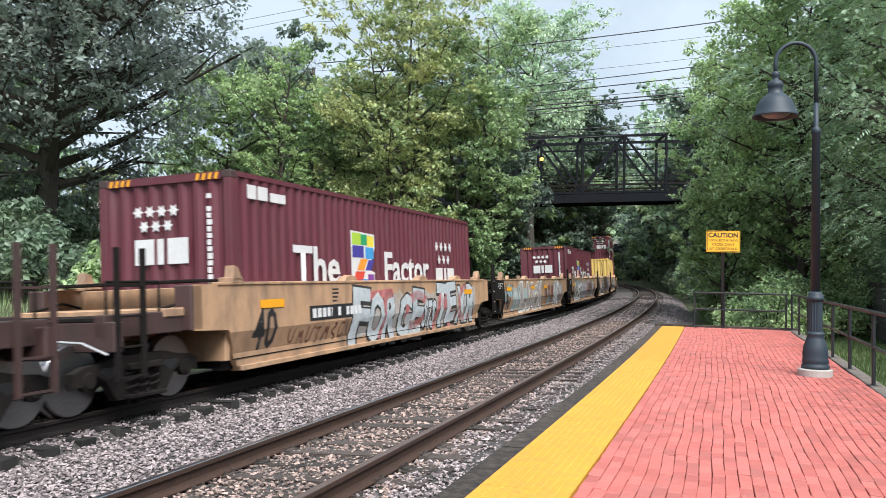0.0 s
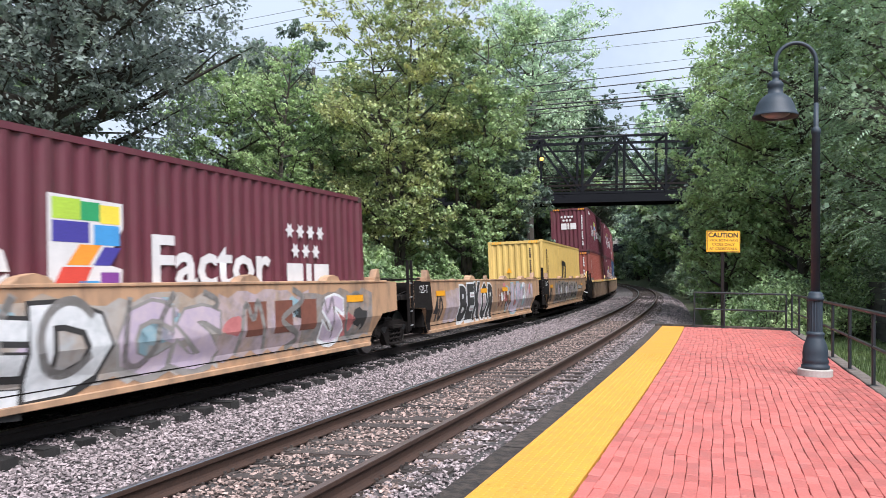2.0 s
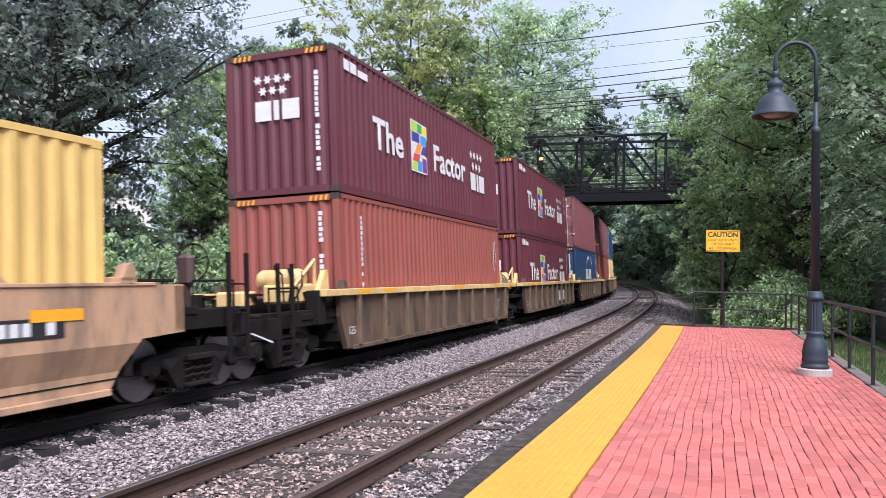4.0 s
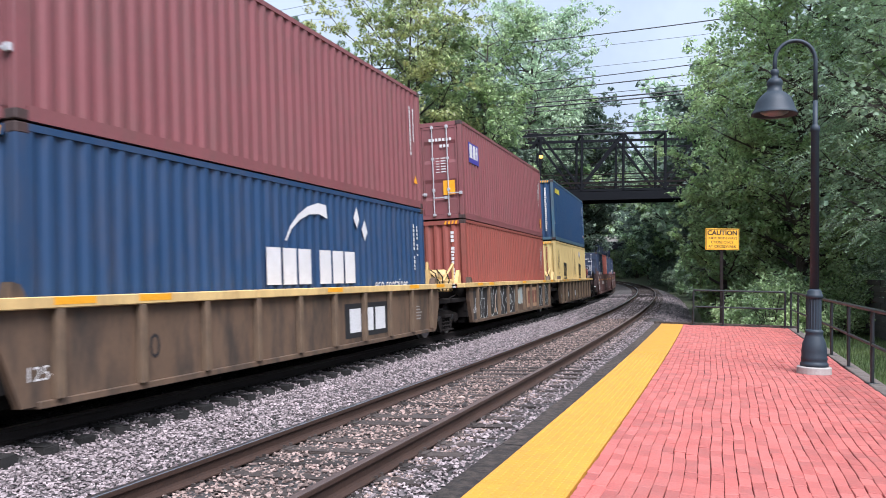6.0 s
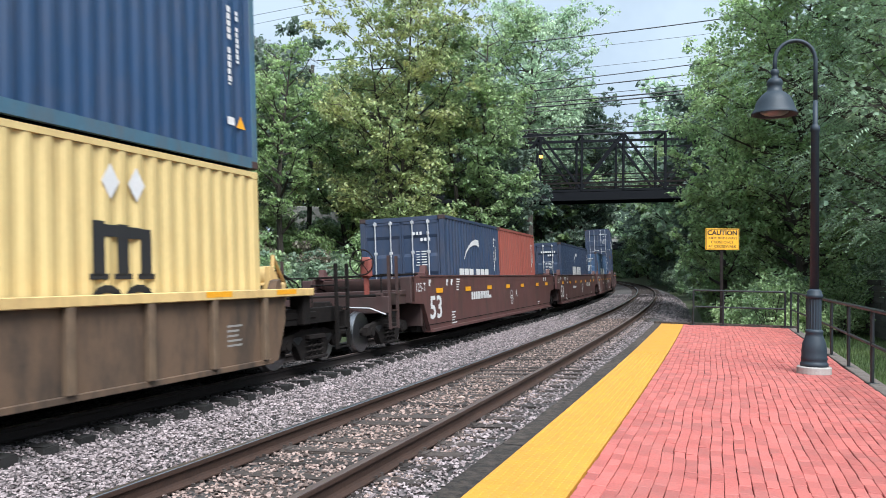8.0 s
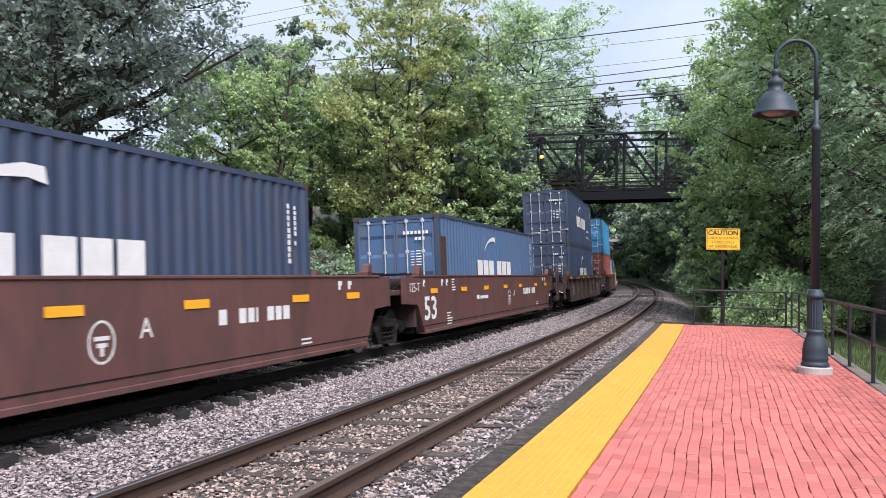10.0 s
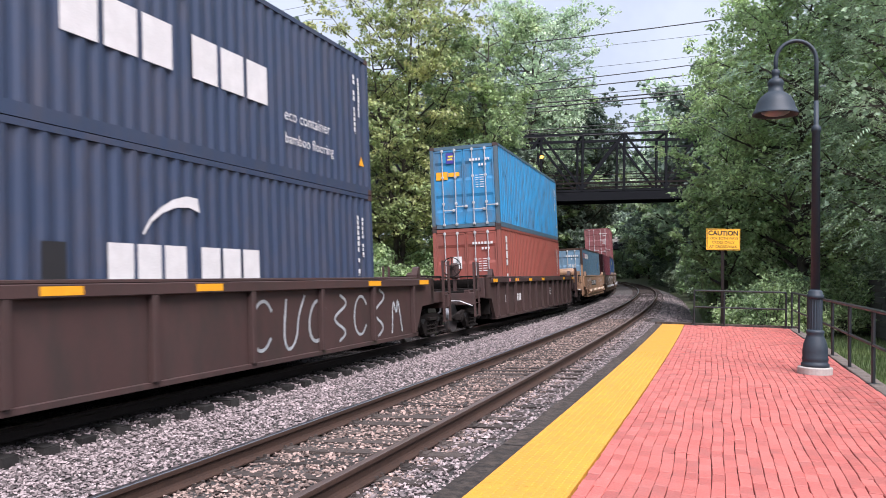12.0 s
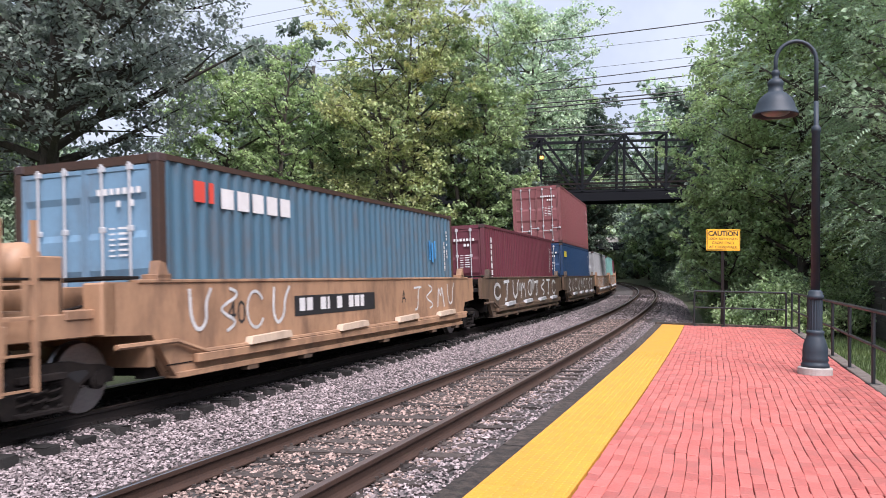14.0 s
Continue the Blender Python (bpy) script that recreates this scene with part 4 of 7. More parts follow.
def graffiti(parent, seed, a0, a1, b0, b1, fill, edge, depth, glyphs=6, clouds=(), stroke=0.25):
    """Sprayed letter-like shapes: swollen strokes with outlines, over clouds of colour."""
    r = random.Random(seed)
    for color, n in clouds:
        polys = []
        for _ in range(n):
            ca, cb, ra, rb_ = r.uniform(a0, a1), r.uniform(b0 + 0.15, b1 - 0.15), r.uniform(0.15, 0.45), r.uniform(0.10, 0.25)
            polys.append([(min(max(ca + ra * r.uniform(0.7, 1.2) * math.cos(t), a0), a1), min(max(cb + rb_ * r.uniform(0.7, 1.2) * math.sin(t), b0), b1)) for t in [2 * math.pi * k / 11 for k in range(11)]])
        drawn("spray_cloud", polys, SPRAY[color], parent, SIDE, depth)
    step, kind = (a1 - a0) / glyphs, r.randrange(5)
    fills, edges = [], []
    for g in range(glyphs):
        ca = a0 + step * (g + 0.5)
        kind = (kind + r.randrange(1, 5)) % 5
        w, h = step * 0.42, (b1 - b0) * r.uniform(0.38, 0.48)
        cb = (b0 + b1) / 2 + r.uniform(-0.04, 0.04)
        if kind == 0:
            path = [(ca + w * 0.8 * math.cos(t), cb + h * 0.85 * math.sin(t)) for t in np.linspace(0.6, 5.7, 10)]
        elif kind == 1:
            path = [(ca - w * 0.7, cb - h), (ca - w * 0.3, cb + h * 0.9), (ca + w * 0.1, cb - h * 0.2), (ca + w * 0.4, cb + h), (ca + w * 0.8, cb - h)]
        elif kind == 2:
            path = [(ca + w * 0.7 * math.sin(t * 1.9), cb - h + 2 * h * t / 5) for t in np.linspace(0, 5, 9)]
        elif kind == 3:
            path = [(ca - w * 0.7, cb + h * 0.9), (ca - w * 0.6, cb - h * 0.4), (ca, cb - h), (ca + w * 0.6, cb - h * 0.5), (ca + w * 0.5, cb + h * 0.3), (ca + w * 0.9, cb + h)]
        else:
            path = [(ca - w * 0.8, cb + h * 0.8), (ca + w * 0.8, cb + h * 0.9), (ca, cb + h * 0.8), (ca + w * 0.1, cb - h), (ca - w * 0.4, cb - h * 0.9)]
        lean = r.uniform(-0.1, 0.25)
        path = [(min(max(x + (y - cb) * lean, a0), a1), min(max(y, b0 + 0.05), b1 - 0.05)) for x, y in path]
        for _ in range(2):
            path = [path[0]] + [q for (xa, ya), (xb, yb) in zip(path, path[1:]) for q in ((0.75 * xa + 0.25 * xb, 0.75 * ya + 0.25 * yb), (0.25 * xa + 0.75 * xb, 0.25 * ya + 0.75 * yb))] + [path[-1]]
        wd = step * r.uniform(0.8, 1.2) * stroke
        fills += ribbon(path, wd)
        edges += ribbon(path, wd + 0.06)
    if edge:
        drawn("spray_outline", edges, SPRAY[edge], parent, SIDE, depth + 0.002)
    drawn("spray_letters", fills, SPRAY[fill], parent, SIDE, depth + 0.004, "sprayed graffiti letters")


OVERSPRAY = {"silver": surface("silver_overspray", (0.40, 0.42, 0.43), (0.40, 0.28, 0.18), 0.6, grain=2.6, patch=1.3, bump=0.03, dirt=(0.20, 0.16, 0.13), dirt_amount=0.5),
             "lilac": surface("lilac_overspray", (0.44, 0.36, 0.42), (0.42, 0.30, 0.19), 0.6, grain=2.2, patch=1.6, bump=0.03, dirt=(0.13, 0.13, 0.15), dirt_amount=0.5),
             "smoke": surface("smoky_overspray", (0.24, 0.235, 0.24), (0.38, 0.27, 0.19), 0.6, grain=2.9, patch=1.1, bump=0.03, dirt=(0.07, 0.065, 0.06), dirt_amount=0.5),
             "aqua": surface("aqua_overspray", (0.26, 0.40, 0.44), (0.42, 0.31, 0.20), 0.6, grain=2.4, patch=1.4, bump=0.03, dirt=(0.20, 0.16, 0.13), dirt_amount=0.4)}


def overspray(parent, seed, color, a0, a1, b0, b1, depth=1.4022):
    """A ragged field of old paint under the letters."""
    r = random.Random(seed)
    n = max(6, int((a1 - a0) / 0.22))
    low = [(a0 + (a1 - a0) * k / n, b0 + r.uniform(0, 0.16)) for k in range(n + 1)]
    high = [(a0 + (a1 - a0) * k / n, b1 - r.uniform(0, 0.18)) for k in range(n, -1, -1)]
    return drawn("old_overspray", [low + high], OVERSPRAY[color], parent, SIDE, depth, "faded overspray")


def piece(parent, seed, text, a0, a1, b0, b1, fill, edge, depth=1.407):
    """A big sprayed word, letter by letter, each with its outline."""
    r = random.Random(seed)
    step = (a1 - a0) / len(text)
    for k, ch in enumerate(text):
        lift, h = r.uniform(0, 0.07), (b1 - b0) * r.uniform(0.86, 1.0)
        a, w, tilt = a0 + step * k, step * r.uniform(0.92, 1.02), r.uniform(-5, 4)
        if edge:
            letters(ch, 1.0, SPRAY[edge], parent, SIDE, a - 0.05, b0 + lift - 0.04, depth - 0.002 - 0.0006 * (k % 2), "dark outline of a sprayed letter", 0.085, tilt, w + 0.10, h + 0.09)
        letters(ch, 1.0, SPRAY[fill], parent, SIDE, a, b0 + lift, depth + 0.0006 * (k % 2), "sprayed graffiti letter", 0.045, tilt, w, h)


def old_mark(parent, a, b, w, h, depth=1.4065):
    """The maker's old mark as plain blocks."""
    drawn("logo_block", [rect(a + w * q, b, w * 0.25, h) for q in (0.0, 0.36, 0.73)], SPRAY["umber"], parent, SIDE, depth, "faded maroon block mark")


def lean_in(c, knee=0.66, foot=0.34, lean=0.36):
    """Bend the lower half of a well's side walls inwards, with all that is painted on them."""
    for ob in c.children:
        if ob.type != "MESH" or ob.name.split(".")[0] not in ("side_wall", "lower_flange", "weld_seam", "old_overspray", "spray_cloud", "spray_outline", "spray_letters", "lettering", "logo_block", "end_patch", "data_stencil", "stencil_mark"):
            continue
        bm = bmesh.new()
        bm.from_mesh(ob.data)
        for z in (knee, foot):
            bmesh.ops.bisect_plane(bm, geom=bm.verts[:] + bm.edges[:] + bm.faces[:], plane_co=(0, 0, z), plane_no=(0, 0, 1))
        for v in bm.verts:
            if v.co.z < knee:
                v.co.x -= math.copysign((knee - max(v.co.z, foot)) * lean, v.co.x)
        bm.to_mesh(ob.data)
        bm.free()


# ---------------------------------------------------------------- containers
def wave(length, period, depth):
    """A trapezoid wave as (distance, recess) rows, centred on the length."""
    n = max(int(length / period), 1)
    p = length / n
    rows = [(0.0, 0.0)]
    for k in range(n):
        o = k * p
        rows += [(o + p * 0.26, 0.0), (o + p * 0.5, depth), (o + p * 0.76, depth), (o + p, 0.0)]
    return rows


def corrugated(length, z0, z1, period, depth):
    bm = bmesh.new()
    rows = wave(length, period, depth)
    lo = [bm.verts.new((a - length / 2, z0, -d)) for a, d in rows]
    hi = [bm.verts.new((a - length / 2, z1, -d)) for a, d in rows]
    for k in range(len(rows) - 1):
        bm.faces.new((lo[k], lo[k + 1], hi[k + 1], hi[k]))
    return bm


def door_leaf(width, height):
    """A door leaf in its drawing plane: sheet with pressed bands and a gasket edge."""
    bm = bmesh.new()
    bands = [0.0, 0.16, 0.20, 0.36, 0.40, 0.58, 0.62, 0.80, 0.84, 1.0]
    deep = [0, 0, 1, 1, 0, 0, 1, 1, 0, 0]
    rows = []
    for k, t in enumerate(bands):
        rows.append((t * height, 0.0 if deep[k] == 0 else -0.03))
    for (z0_, d0), (z1_, d1) in zip(rows, rows[1:]):
        bm.faces.new([bm.verts.new(p) for p in ((0.05, z0_, d0), (width - 0.05, z0_, d0), (width - 0.05, z1_, d1), (0.05, z1_, d1))])
    for a0, a1 in ((0.0, 0.05), (width - 0.05, width)):
        box(bm, a0, a1, 0, height, -0.05, 0.012)
    box(bm, 0, width, -0.0, 0.06, -0.05, 0.012)
    box(bm, 0, width, height - 0.06, height, -0.05, 0.012)
    return bm


def container(color, length=12.192, height=2.591, doors=False, label="", frame_color=None, rust=None, door_color=None):
    """A shipping container; base centre at its origin, leading end towards -y."""
    c = thing("shipping_container", Matrix(), label, "shipping container", "containers on the train")
    W, L_, H_ = 1.219, length / 2, height
    fc = frame_color or color
    bm = bmesh.new()
    for x in (-1, 1):
        xs = sorted((x * W, x * (W - 0.075)))
        box(bm, *xs, -L_ + 0.16, L_ - 0.16, 0.004, 0.17)
        xs = sorted((x * W, x * (W - 0.06)))
        box(bm, *xs, -L_ + 0.16, L_ - 0.16, H_ - 0.085, H_ - 0.004)
        for y in (-1, 1):
            xs, ys = sorted((x * W, x * (W - 0.13))), sorted((y * L_, y * (L_ - 0.15)))
            box(bm, *xs, *ys, 0.11, H_ - 0.11, bevel=0.008)
    for y in (-1, 1):
        ys = sorted((y * L_, y * (L_ - 0.1)))
        box(bm, -W + 0.17, W - 0.17, *ys, 0.02, 0.15)
        box(bm, -W + 0.17, W - 0.17, *ys, H_ - 0.13, H_ - 0.01)
    part("corner_frame", bm, fc, c)
    cast = mesh_of("corner_casting", boxes((-0.085, 0.085, -0.09, 0.09, -0.06, 0.06), bevel=0.012), DARKBROWN if rust is None else rust)
    for x in (-1, 1):
        for y in (-1, 1):
            for z in (0.06, H_ - 0.06):
                part("corner_casting", cast, None, c).location = (x * (W - 0.08), y * (L_ - 0.085), z)
    span = length - 0.30
    sm = mesh_of("side_panel", corrugated(span, 0.16, H_ - 0.08, 0.278, 0.036), color)
    for x in (-1, 1):
        me = sm.copy()
        me.transform(Matrix.Translation((x * (W - 0.006), 0, 0)) @ (SIDE if x > 0 else pose(0, 0, 0, 0, 0, 180) @ SIDE))
        part("side_panel", me, None, c)
    em = mesh_of("end_panel", corrugated(2 * W - 0.26, 0.14, H_ - 0.12, 0.245, 0.046), color)
    em.transform(pose(0, L_ - 0.02, 0, 0, 0, 180) @ LEAD)
    part("end_panel", em, None, c)
    if doors:
        leaf_w, leaf_h = (2 * W - 0.27) / 2, H_ - 0.30
        for k in (0, 1):
            dm = mesh_of("door", door_leaf(leaf_w - 0.008, leaf_h), door_color or color)
            dm.transform(Matrix.Translation((-W + 0.135 + k * (leaf_w + 0.004), -L_ + 0.012, 0.155)) @ LEAD)
            d = part("door", dm, None, c)
            for q in (0.30, 0.72):
                x = -W + 0.135 + k * (leaf_w + 0.004) + leaf_w * q
                rod = tube(bmesh.new(), [(x, -L_ - 0.035, 0.10), (x, -L_ - 0.035, H_ - 0.10)], 0.017, 6)
                for z in (0.14, H_ * 0.3, H_ * 0.62, H_ - 0.17):
                    box(rod, x - 0.045, x + 0.045, -L_ - 0.05, -L_ + 0.0, z - 0.04, z + 0.04, bevel=0.008)
                part("lock_rod", rod, GALV, d, "galvanised door locking rod")
                hz = 0.62 + (0.12 if q > 0.5 else 0)
                hd = boxes((x - 0.02, x + leaf_w * 0.36, -L_ - 0.06, -L_ - 0.04, hz, hz + 0.035), (x + leaf_w * 0.30, x + leaf_w * 0.38, -L_ - 0.055, -L_, hz - 0.03, hz + 0.06), bevel=0.004)
                part("handle", hd, GALV, d)
    else:
        fm = em.copy()
        fm.transform(pose(0, 0, 0, 0, 0, 180))
        part("end_panel", fm, None, c)
    rm = corrugated(length - 0.2, -W + 0.06, W - 0.06, 0.4, 0.02)
    rf = mesh_of("roof", rm, color)
    rf.transform(Matrix(((0, 1, 0, 0), (1, 0, 0, 0), (0, 0, 1, 0), (0, 0, 0, 1))))
    rf.transform(Matrix.Translation((0, 0, H_ - 0.02)))
    part("roof", rf, None, c)
    # hazard stripes over the leading top rail
    for x0 in () if doors else (-W + 0.2, W - 0.62):
        drawn("height_stripe", [rect(x0 + k * 0.11, H_ - 0.125, 0.055, 0.10, 0.03) for k in range(4)], AMBER, c, LEAD, L_ + 0.004)
    return c


def side_serial(c, seed, L_, H_, material=None, trailing=True):
    """Number columns and stickers near the ends of the platform side, and on the leading end."""
    material = material or WHITE
    y = L_ / 2 - 0.75
    if trailing:
        drawn("number_column", serial(seed, y, H_ * 0.42, 0.10, H_ * 0.42) + serial(seed + 1, y + 0.22, H_ * 0.55, 0.08, H_ * 0.28), material, c, SIDE, 1.2205)
        drawn("warning_sticker", [[(y + 0.18, H_ * 0.2), (y + 0.42, H_ * 0.2), (y + 0.30, H_ * 0.2 + 0.2)]], AMBER, c, SIDE, 1.2205)


def end_serial(c, seed, L_, H_, doors, material=None):
    material = material or WHITE
    if doors:
        drawn("number_mark", serial(seed, 0.22, H_ * 0.80, 0.72, 0.085, 0.45, False) + serial(seed + 1, 0.55, H_ * 0.735, 0.28, 0.085, 0.45, False), material, c, LEAD, L_ / 2 + 0.008)
        rows = []
        for k in range(6):
            rows += [rect(0.42, H_ * (0.62 - 0.028 * k), 0.10, 0.022), rect(0.57, H_ * (0.62 - 0.028 * k), 0.15, 0.028)]
        drawn("data_table", rows, material, c, LEAD, L_ / 2 + 0.008)
    else:
        drawn("number_column", serial(seed, 0.78, H_ * 0.15, 0.10, H_ * 0.72), material, c, LEAD, L_ / 2 - 0.012)


def zim(c, h, side=True):
    """White stars and blocks, and the slogan with its coloured figure."""
    f = 6.096 - 0.01
    drawn("star_mark", [star(-0.48 + 0.22 * k, h - 0.55, 0.105) for k in range(4)] + [star(-0.37 + 0.22 * k, h - 0.78, 0.105) for k in range(3)], WHITE, c, LEAD, f)
    drawn("logo_block", [rect(-0.55, h - 1.38, 0.36, 0.40), rect(-0.13, h - 1.38, 0.12, 0.40), rect(0.06, h - 1.38, 0.38, 0.40)], WHITE, c, LEAD, f)
    d = 1.222
    drawn("logo_block", [rect(-5.65, h - 0.40, 0.26, 0.22), rect(-5.35, h - 0.40, 0.30, 0.22), rect(-4.98, h - 0.40, 0.5, 0.15)], WHITE, c, SIDE, d)
    if side:
        b0 = h - 1.75
        letters("The", 1.0, WHITE, c, SIDE, -4.28, b0, d, "large white lettering", 0.025, fit_w=1.8, fit_h=0.68)
        letters("Factor", 1.0, WHITE, c, SIDE, -0.30, b0, d, "large white lettering", 0.025, fit_w=2.85, fit_h=0.68)
        drawn("figure_backing", [[(-1.98, b0 - 0.22), (-0.86, b0 - 0.22), (-0.84, b0 + 0.22), (-1.12, b0 + 0.28), (-0.82, b0 + 0.72), (-0.82, b0 + 1.02), (-1.98, b0 + 1.06)]], WHITE, c, SIDE, d)
        for key, p in (("lime", rect(-1.92, b0 + 0.78, 0.42, 0.24)), ("green", rect(-1.5, b0 + 0.78, 0.30, 0.22)), ("lemon", rect(-1.2, b0 + 0.76, 0.33, 0.22)), ("indigo", rect(-1.92, b0 + 0.52, 0.55, 0.24)), ("sky", rect(-1.3, b0 + 0.50, 0.42, 0.24)),
                       ("orange", rect(-1.72, b0 + 0.26, 0.34, 0.24, 0.2)), ("indigo", rect(-1.32, b0 + 0.26, 0.28, 0.22, 0.18)), ("red", rect(-1.90, b0 + 0.04, 0.45, 0.2, 0.12)), ("lime", rect(-1.92, b0 - 0.18, 0.36, 0.2)), ("sky", rect(-1.54, b0 - 0.18, 0.32, 0.26)), ("plum", rect(-1.2, b0 - 0.18, 0.31, 0.36))):
            drawn("figure_block", [p], SCREEN[key], c, SIDE, d + 0.002)
        drawn("star_mark", [star(3.18 + 0.36 * k, b0 + 0.92, 0.15) for k in range(4)] + [star(3.36 + 0.36 * k, b0 + 0.58, 0.15) for k in range(3)], WHITE, c, SIDE, d)
        z = b0 - 0.16
        drawn("logo_block", [rect(3.06, z, 0.54, 0.52), rect(3.72, z, 0.18, 0.52), rect(4.0, z, 0.56, 0.52)], WHITE, c, SIDE, d)


def swoosh(c, a0, a1, b0, b1, arc, depth=1.222):
    """A white crescent over two groups of letter-like blocks."""
    x0, y0, x1, y1 = arc
    mid = [(0.0, 0.0, 0.02), (0.12, 0.34, 0.07), (0.30, 0.62, 0.13), (0.52, 0.83, 0.20), (0.76, 0.93, 0.28), (0.96, 0.88, 0.36)]
    up = [(x0 + (x1 - x0) * a, y0 + (y1 - y0) * min(b + w * 0.35, 1.05)) for a, b, w in mid]
    lo = [(x0 + (x1 - x0) * (a + 0.03), y0 + (y1 - y0) * (b - w * 0.65)) for a, b, w in mid]
    for k in range(5):
        drawn("arc_mark", [[up[k], up[k + 1], lo[k + 1], lo[k]]], WHITE, c, SIDE, depth)
    n, h = 6.5, b1 - b0
    w = (a1 - a0) / n * 0.86
    for k in (0, 1, 2, 4, 5, 6):
        x = a0 + (a1 - a0) * (k if k < 3 else k - 0.5) / n
        drawn("logo_block", [rect(x, b0, w, h)], WHITE, c, SIDE, depth)


def arches(c, a, b, w, h):
    """A black double arch over a waved line."""
    p = [rect(a, b, 0.19 * w, h), rect(a + 0.40 * w, b, 0.19 * w, h * 0.96), rect(a + 0.81 * w, b, 0.19 * w, h * 0.9), rect(a + 0.19 * w, b + h * 0.72, 0.21 * w, h * 0.22), rect(a + 0.59 * w, b + h * 0.70, 0.22 * w, h * 0.22),
         rect(a - 0.06 * w, b - 0.04, 0.31 * w, 0.07), rect(a + 0.34 * w, b - 0.04, 0.31 * w, 0.07), rect(a + 0.75 * w, b - 0.04, 0.31 * w, 0.07)]
    drawn("logo_block", p, INK, c, SIDE, 1.222)
    for x in (a - 0.02 * w, a + 0.53 * w):
        drawn("logo_wave", ribbon([(x + 0.24 * w + 0.22 * w * math.cos(t), b - 0.30 + 0.15 * math.sin(t)) for t in np.linspace(0.2, 5.9, 12)], 0.09), INK, c, SIDE, 1.222)


# ---------------------------------------------------------------- bogies
INK_STEEL = surface("wheel_disc", (0.014, 0.012, 0.011), (0.008, 0.007, 0.007), 0.7, grain=30, patch=3, bump=0.1)


def build_bogie():
    b = thing("rail_bogie", Matrix(), "two-axle cast steel freight bogie, dark with road grime", "train bogie", "bogies under the train")
    wheel = bmesh.new()
    lathe(wheel, [(0.10, -0.02), (0.11, 0.07), (0.30, 0.02), (0.36, 0.015), (0.365, 0.0)], 28, pose(0, 0, 0, 0, 90, 0))
    rim = bmesh.new()
    rr = [(0.365, -0.07), (0.445, -0.068), (0.448, -0.04), (0.425, -0.03), (0.42, 0.06), (0.412, 0.068), (0.365, 0.068)]
    lathe(rim, rr, 32, pose(0, 0, 0, 0, 90, 0))
    wm, rm = mesh_of("wheel", wheel, INK_STEEL, True), mesh_of("tyre", rim, TREAD)
    for y in (-0.89, 0.89):
        axle = part("axle", tube(bmesh.new(), [(-1.05, y, 0.42), (1.05, y, 0.42)], 0.085, 10), GRIME, b)
        for x in (-1, 1):
            w = part("wheel", wm, None, b)
            w.matrix_basis = pose(x * 0.755, y, 0.42, 0, 0, 0 if x > 0 else 180)
            t = part("tyre", rm, None, w, "bright worn wheel tread")
        for x in (-1, 1):
            cap_ = lathe(bmesh.new(), [(0.13, -0.06), (0.13, 0.03), (0.09, 0.045), (0.09, 0.06)], 12, pose(x * 1.05, y, 0.42, 0, 90 * x, 0))
            part("bearing_cap", cap_, CASTING, b)
    outline = [(-1.12, 0.36), (-1.12, 0.52), (-0.95, 0.58), (-0.72, 0.60), (-0.45, 0.66), (0.45, 0.66), (0.72, 0.60), (0.95, 0.58), (1.12, 0.52), (1.12, 0.36), (0.98, 0.36), (0.93, 0.46),
               (0.76, 0.46), (0.62, 0.38), (0.44, 0.13), (-0.44, 0.13), (-0.62, 0.38), (-0.76, 0.46), (-0.93, 0.46), (-0.98, 0.36)]
    for x in (-1, 1):
        xs = sorted((x * 0.96, x * 1.09))
        fr = plate(bmesh.new(), outline, *xs)
        f = part("side_frame", fr, CASTING, b)
        # thin black plates paint the shaded window holes on the solid frame
        for ys in ((-0.72, -0.40), (0.40, 0.72)):
            win = plate(bmesh.new(), [(ys[0], 0.50), (ys[0] + 0.04, 0.54), (ys[1] - 0.04, 0.54), (ys[1], 0.50), ((ys[0] + ys[1]) / 2, 0.40)], *sorted((x * 1.088, x * 1.094)))
            part("frame_opening", win, INK, f)
        for k in range(3):
            y = -0.20 + 0.20 * k
            coil = bmesh.new()
            pts = [(x * 1.10 + 0.075 * math.cos(t) * 0.6, y + 0.085 * math.sin(t), 0.19 + 0.03 * t / 2.1) for t in np.linspace(0, 6.28 * 3.2, 34)]
            tube(coil, pts, 0.017, 5)
            part("spring", coil, CASTING, b)
        part("spring_seat", boxes((*sorted((x * 0.98, x * 1.2)), -0.34, 0.34, 0.13, 0.18), bevel=0.01), CASTING, b)
        bol = boxes((*sorted((x * 0.98, x * 1.19)), -0.3, 0.3, 0.48, 0.56), bevel=0.01)
        part("bolster_end", bol, CASTING, b)
    part("bolster", boxes((-0.98, 0.98, -0.2, 0.2, 0.40, 0.72), bevel=0.03), GRIME, b)
    for y in (-0.42, 0.42):
        part("brake_beam", boxes((-0.85, 0.85, y - 0.05, y + 0.05, 0.30, 0.40), bevel=0.01), GRIME, b)
    return b


# ---------------------------------------------------------------- well cars
def mirror_y(rows):
    return [(-y, z) for y, z in rows][::-1]


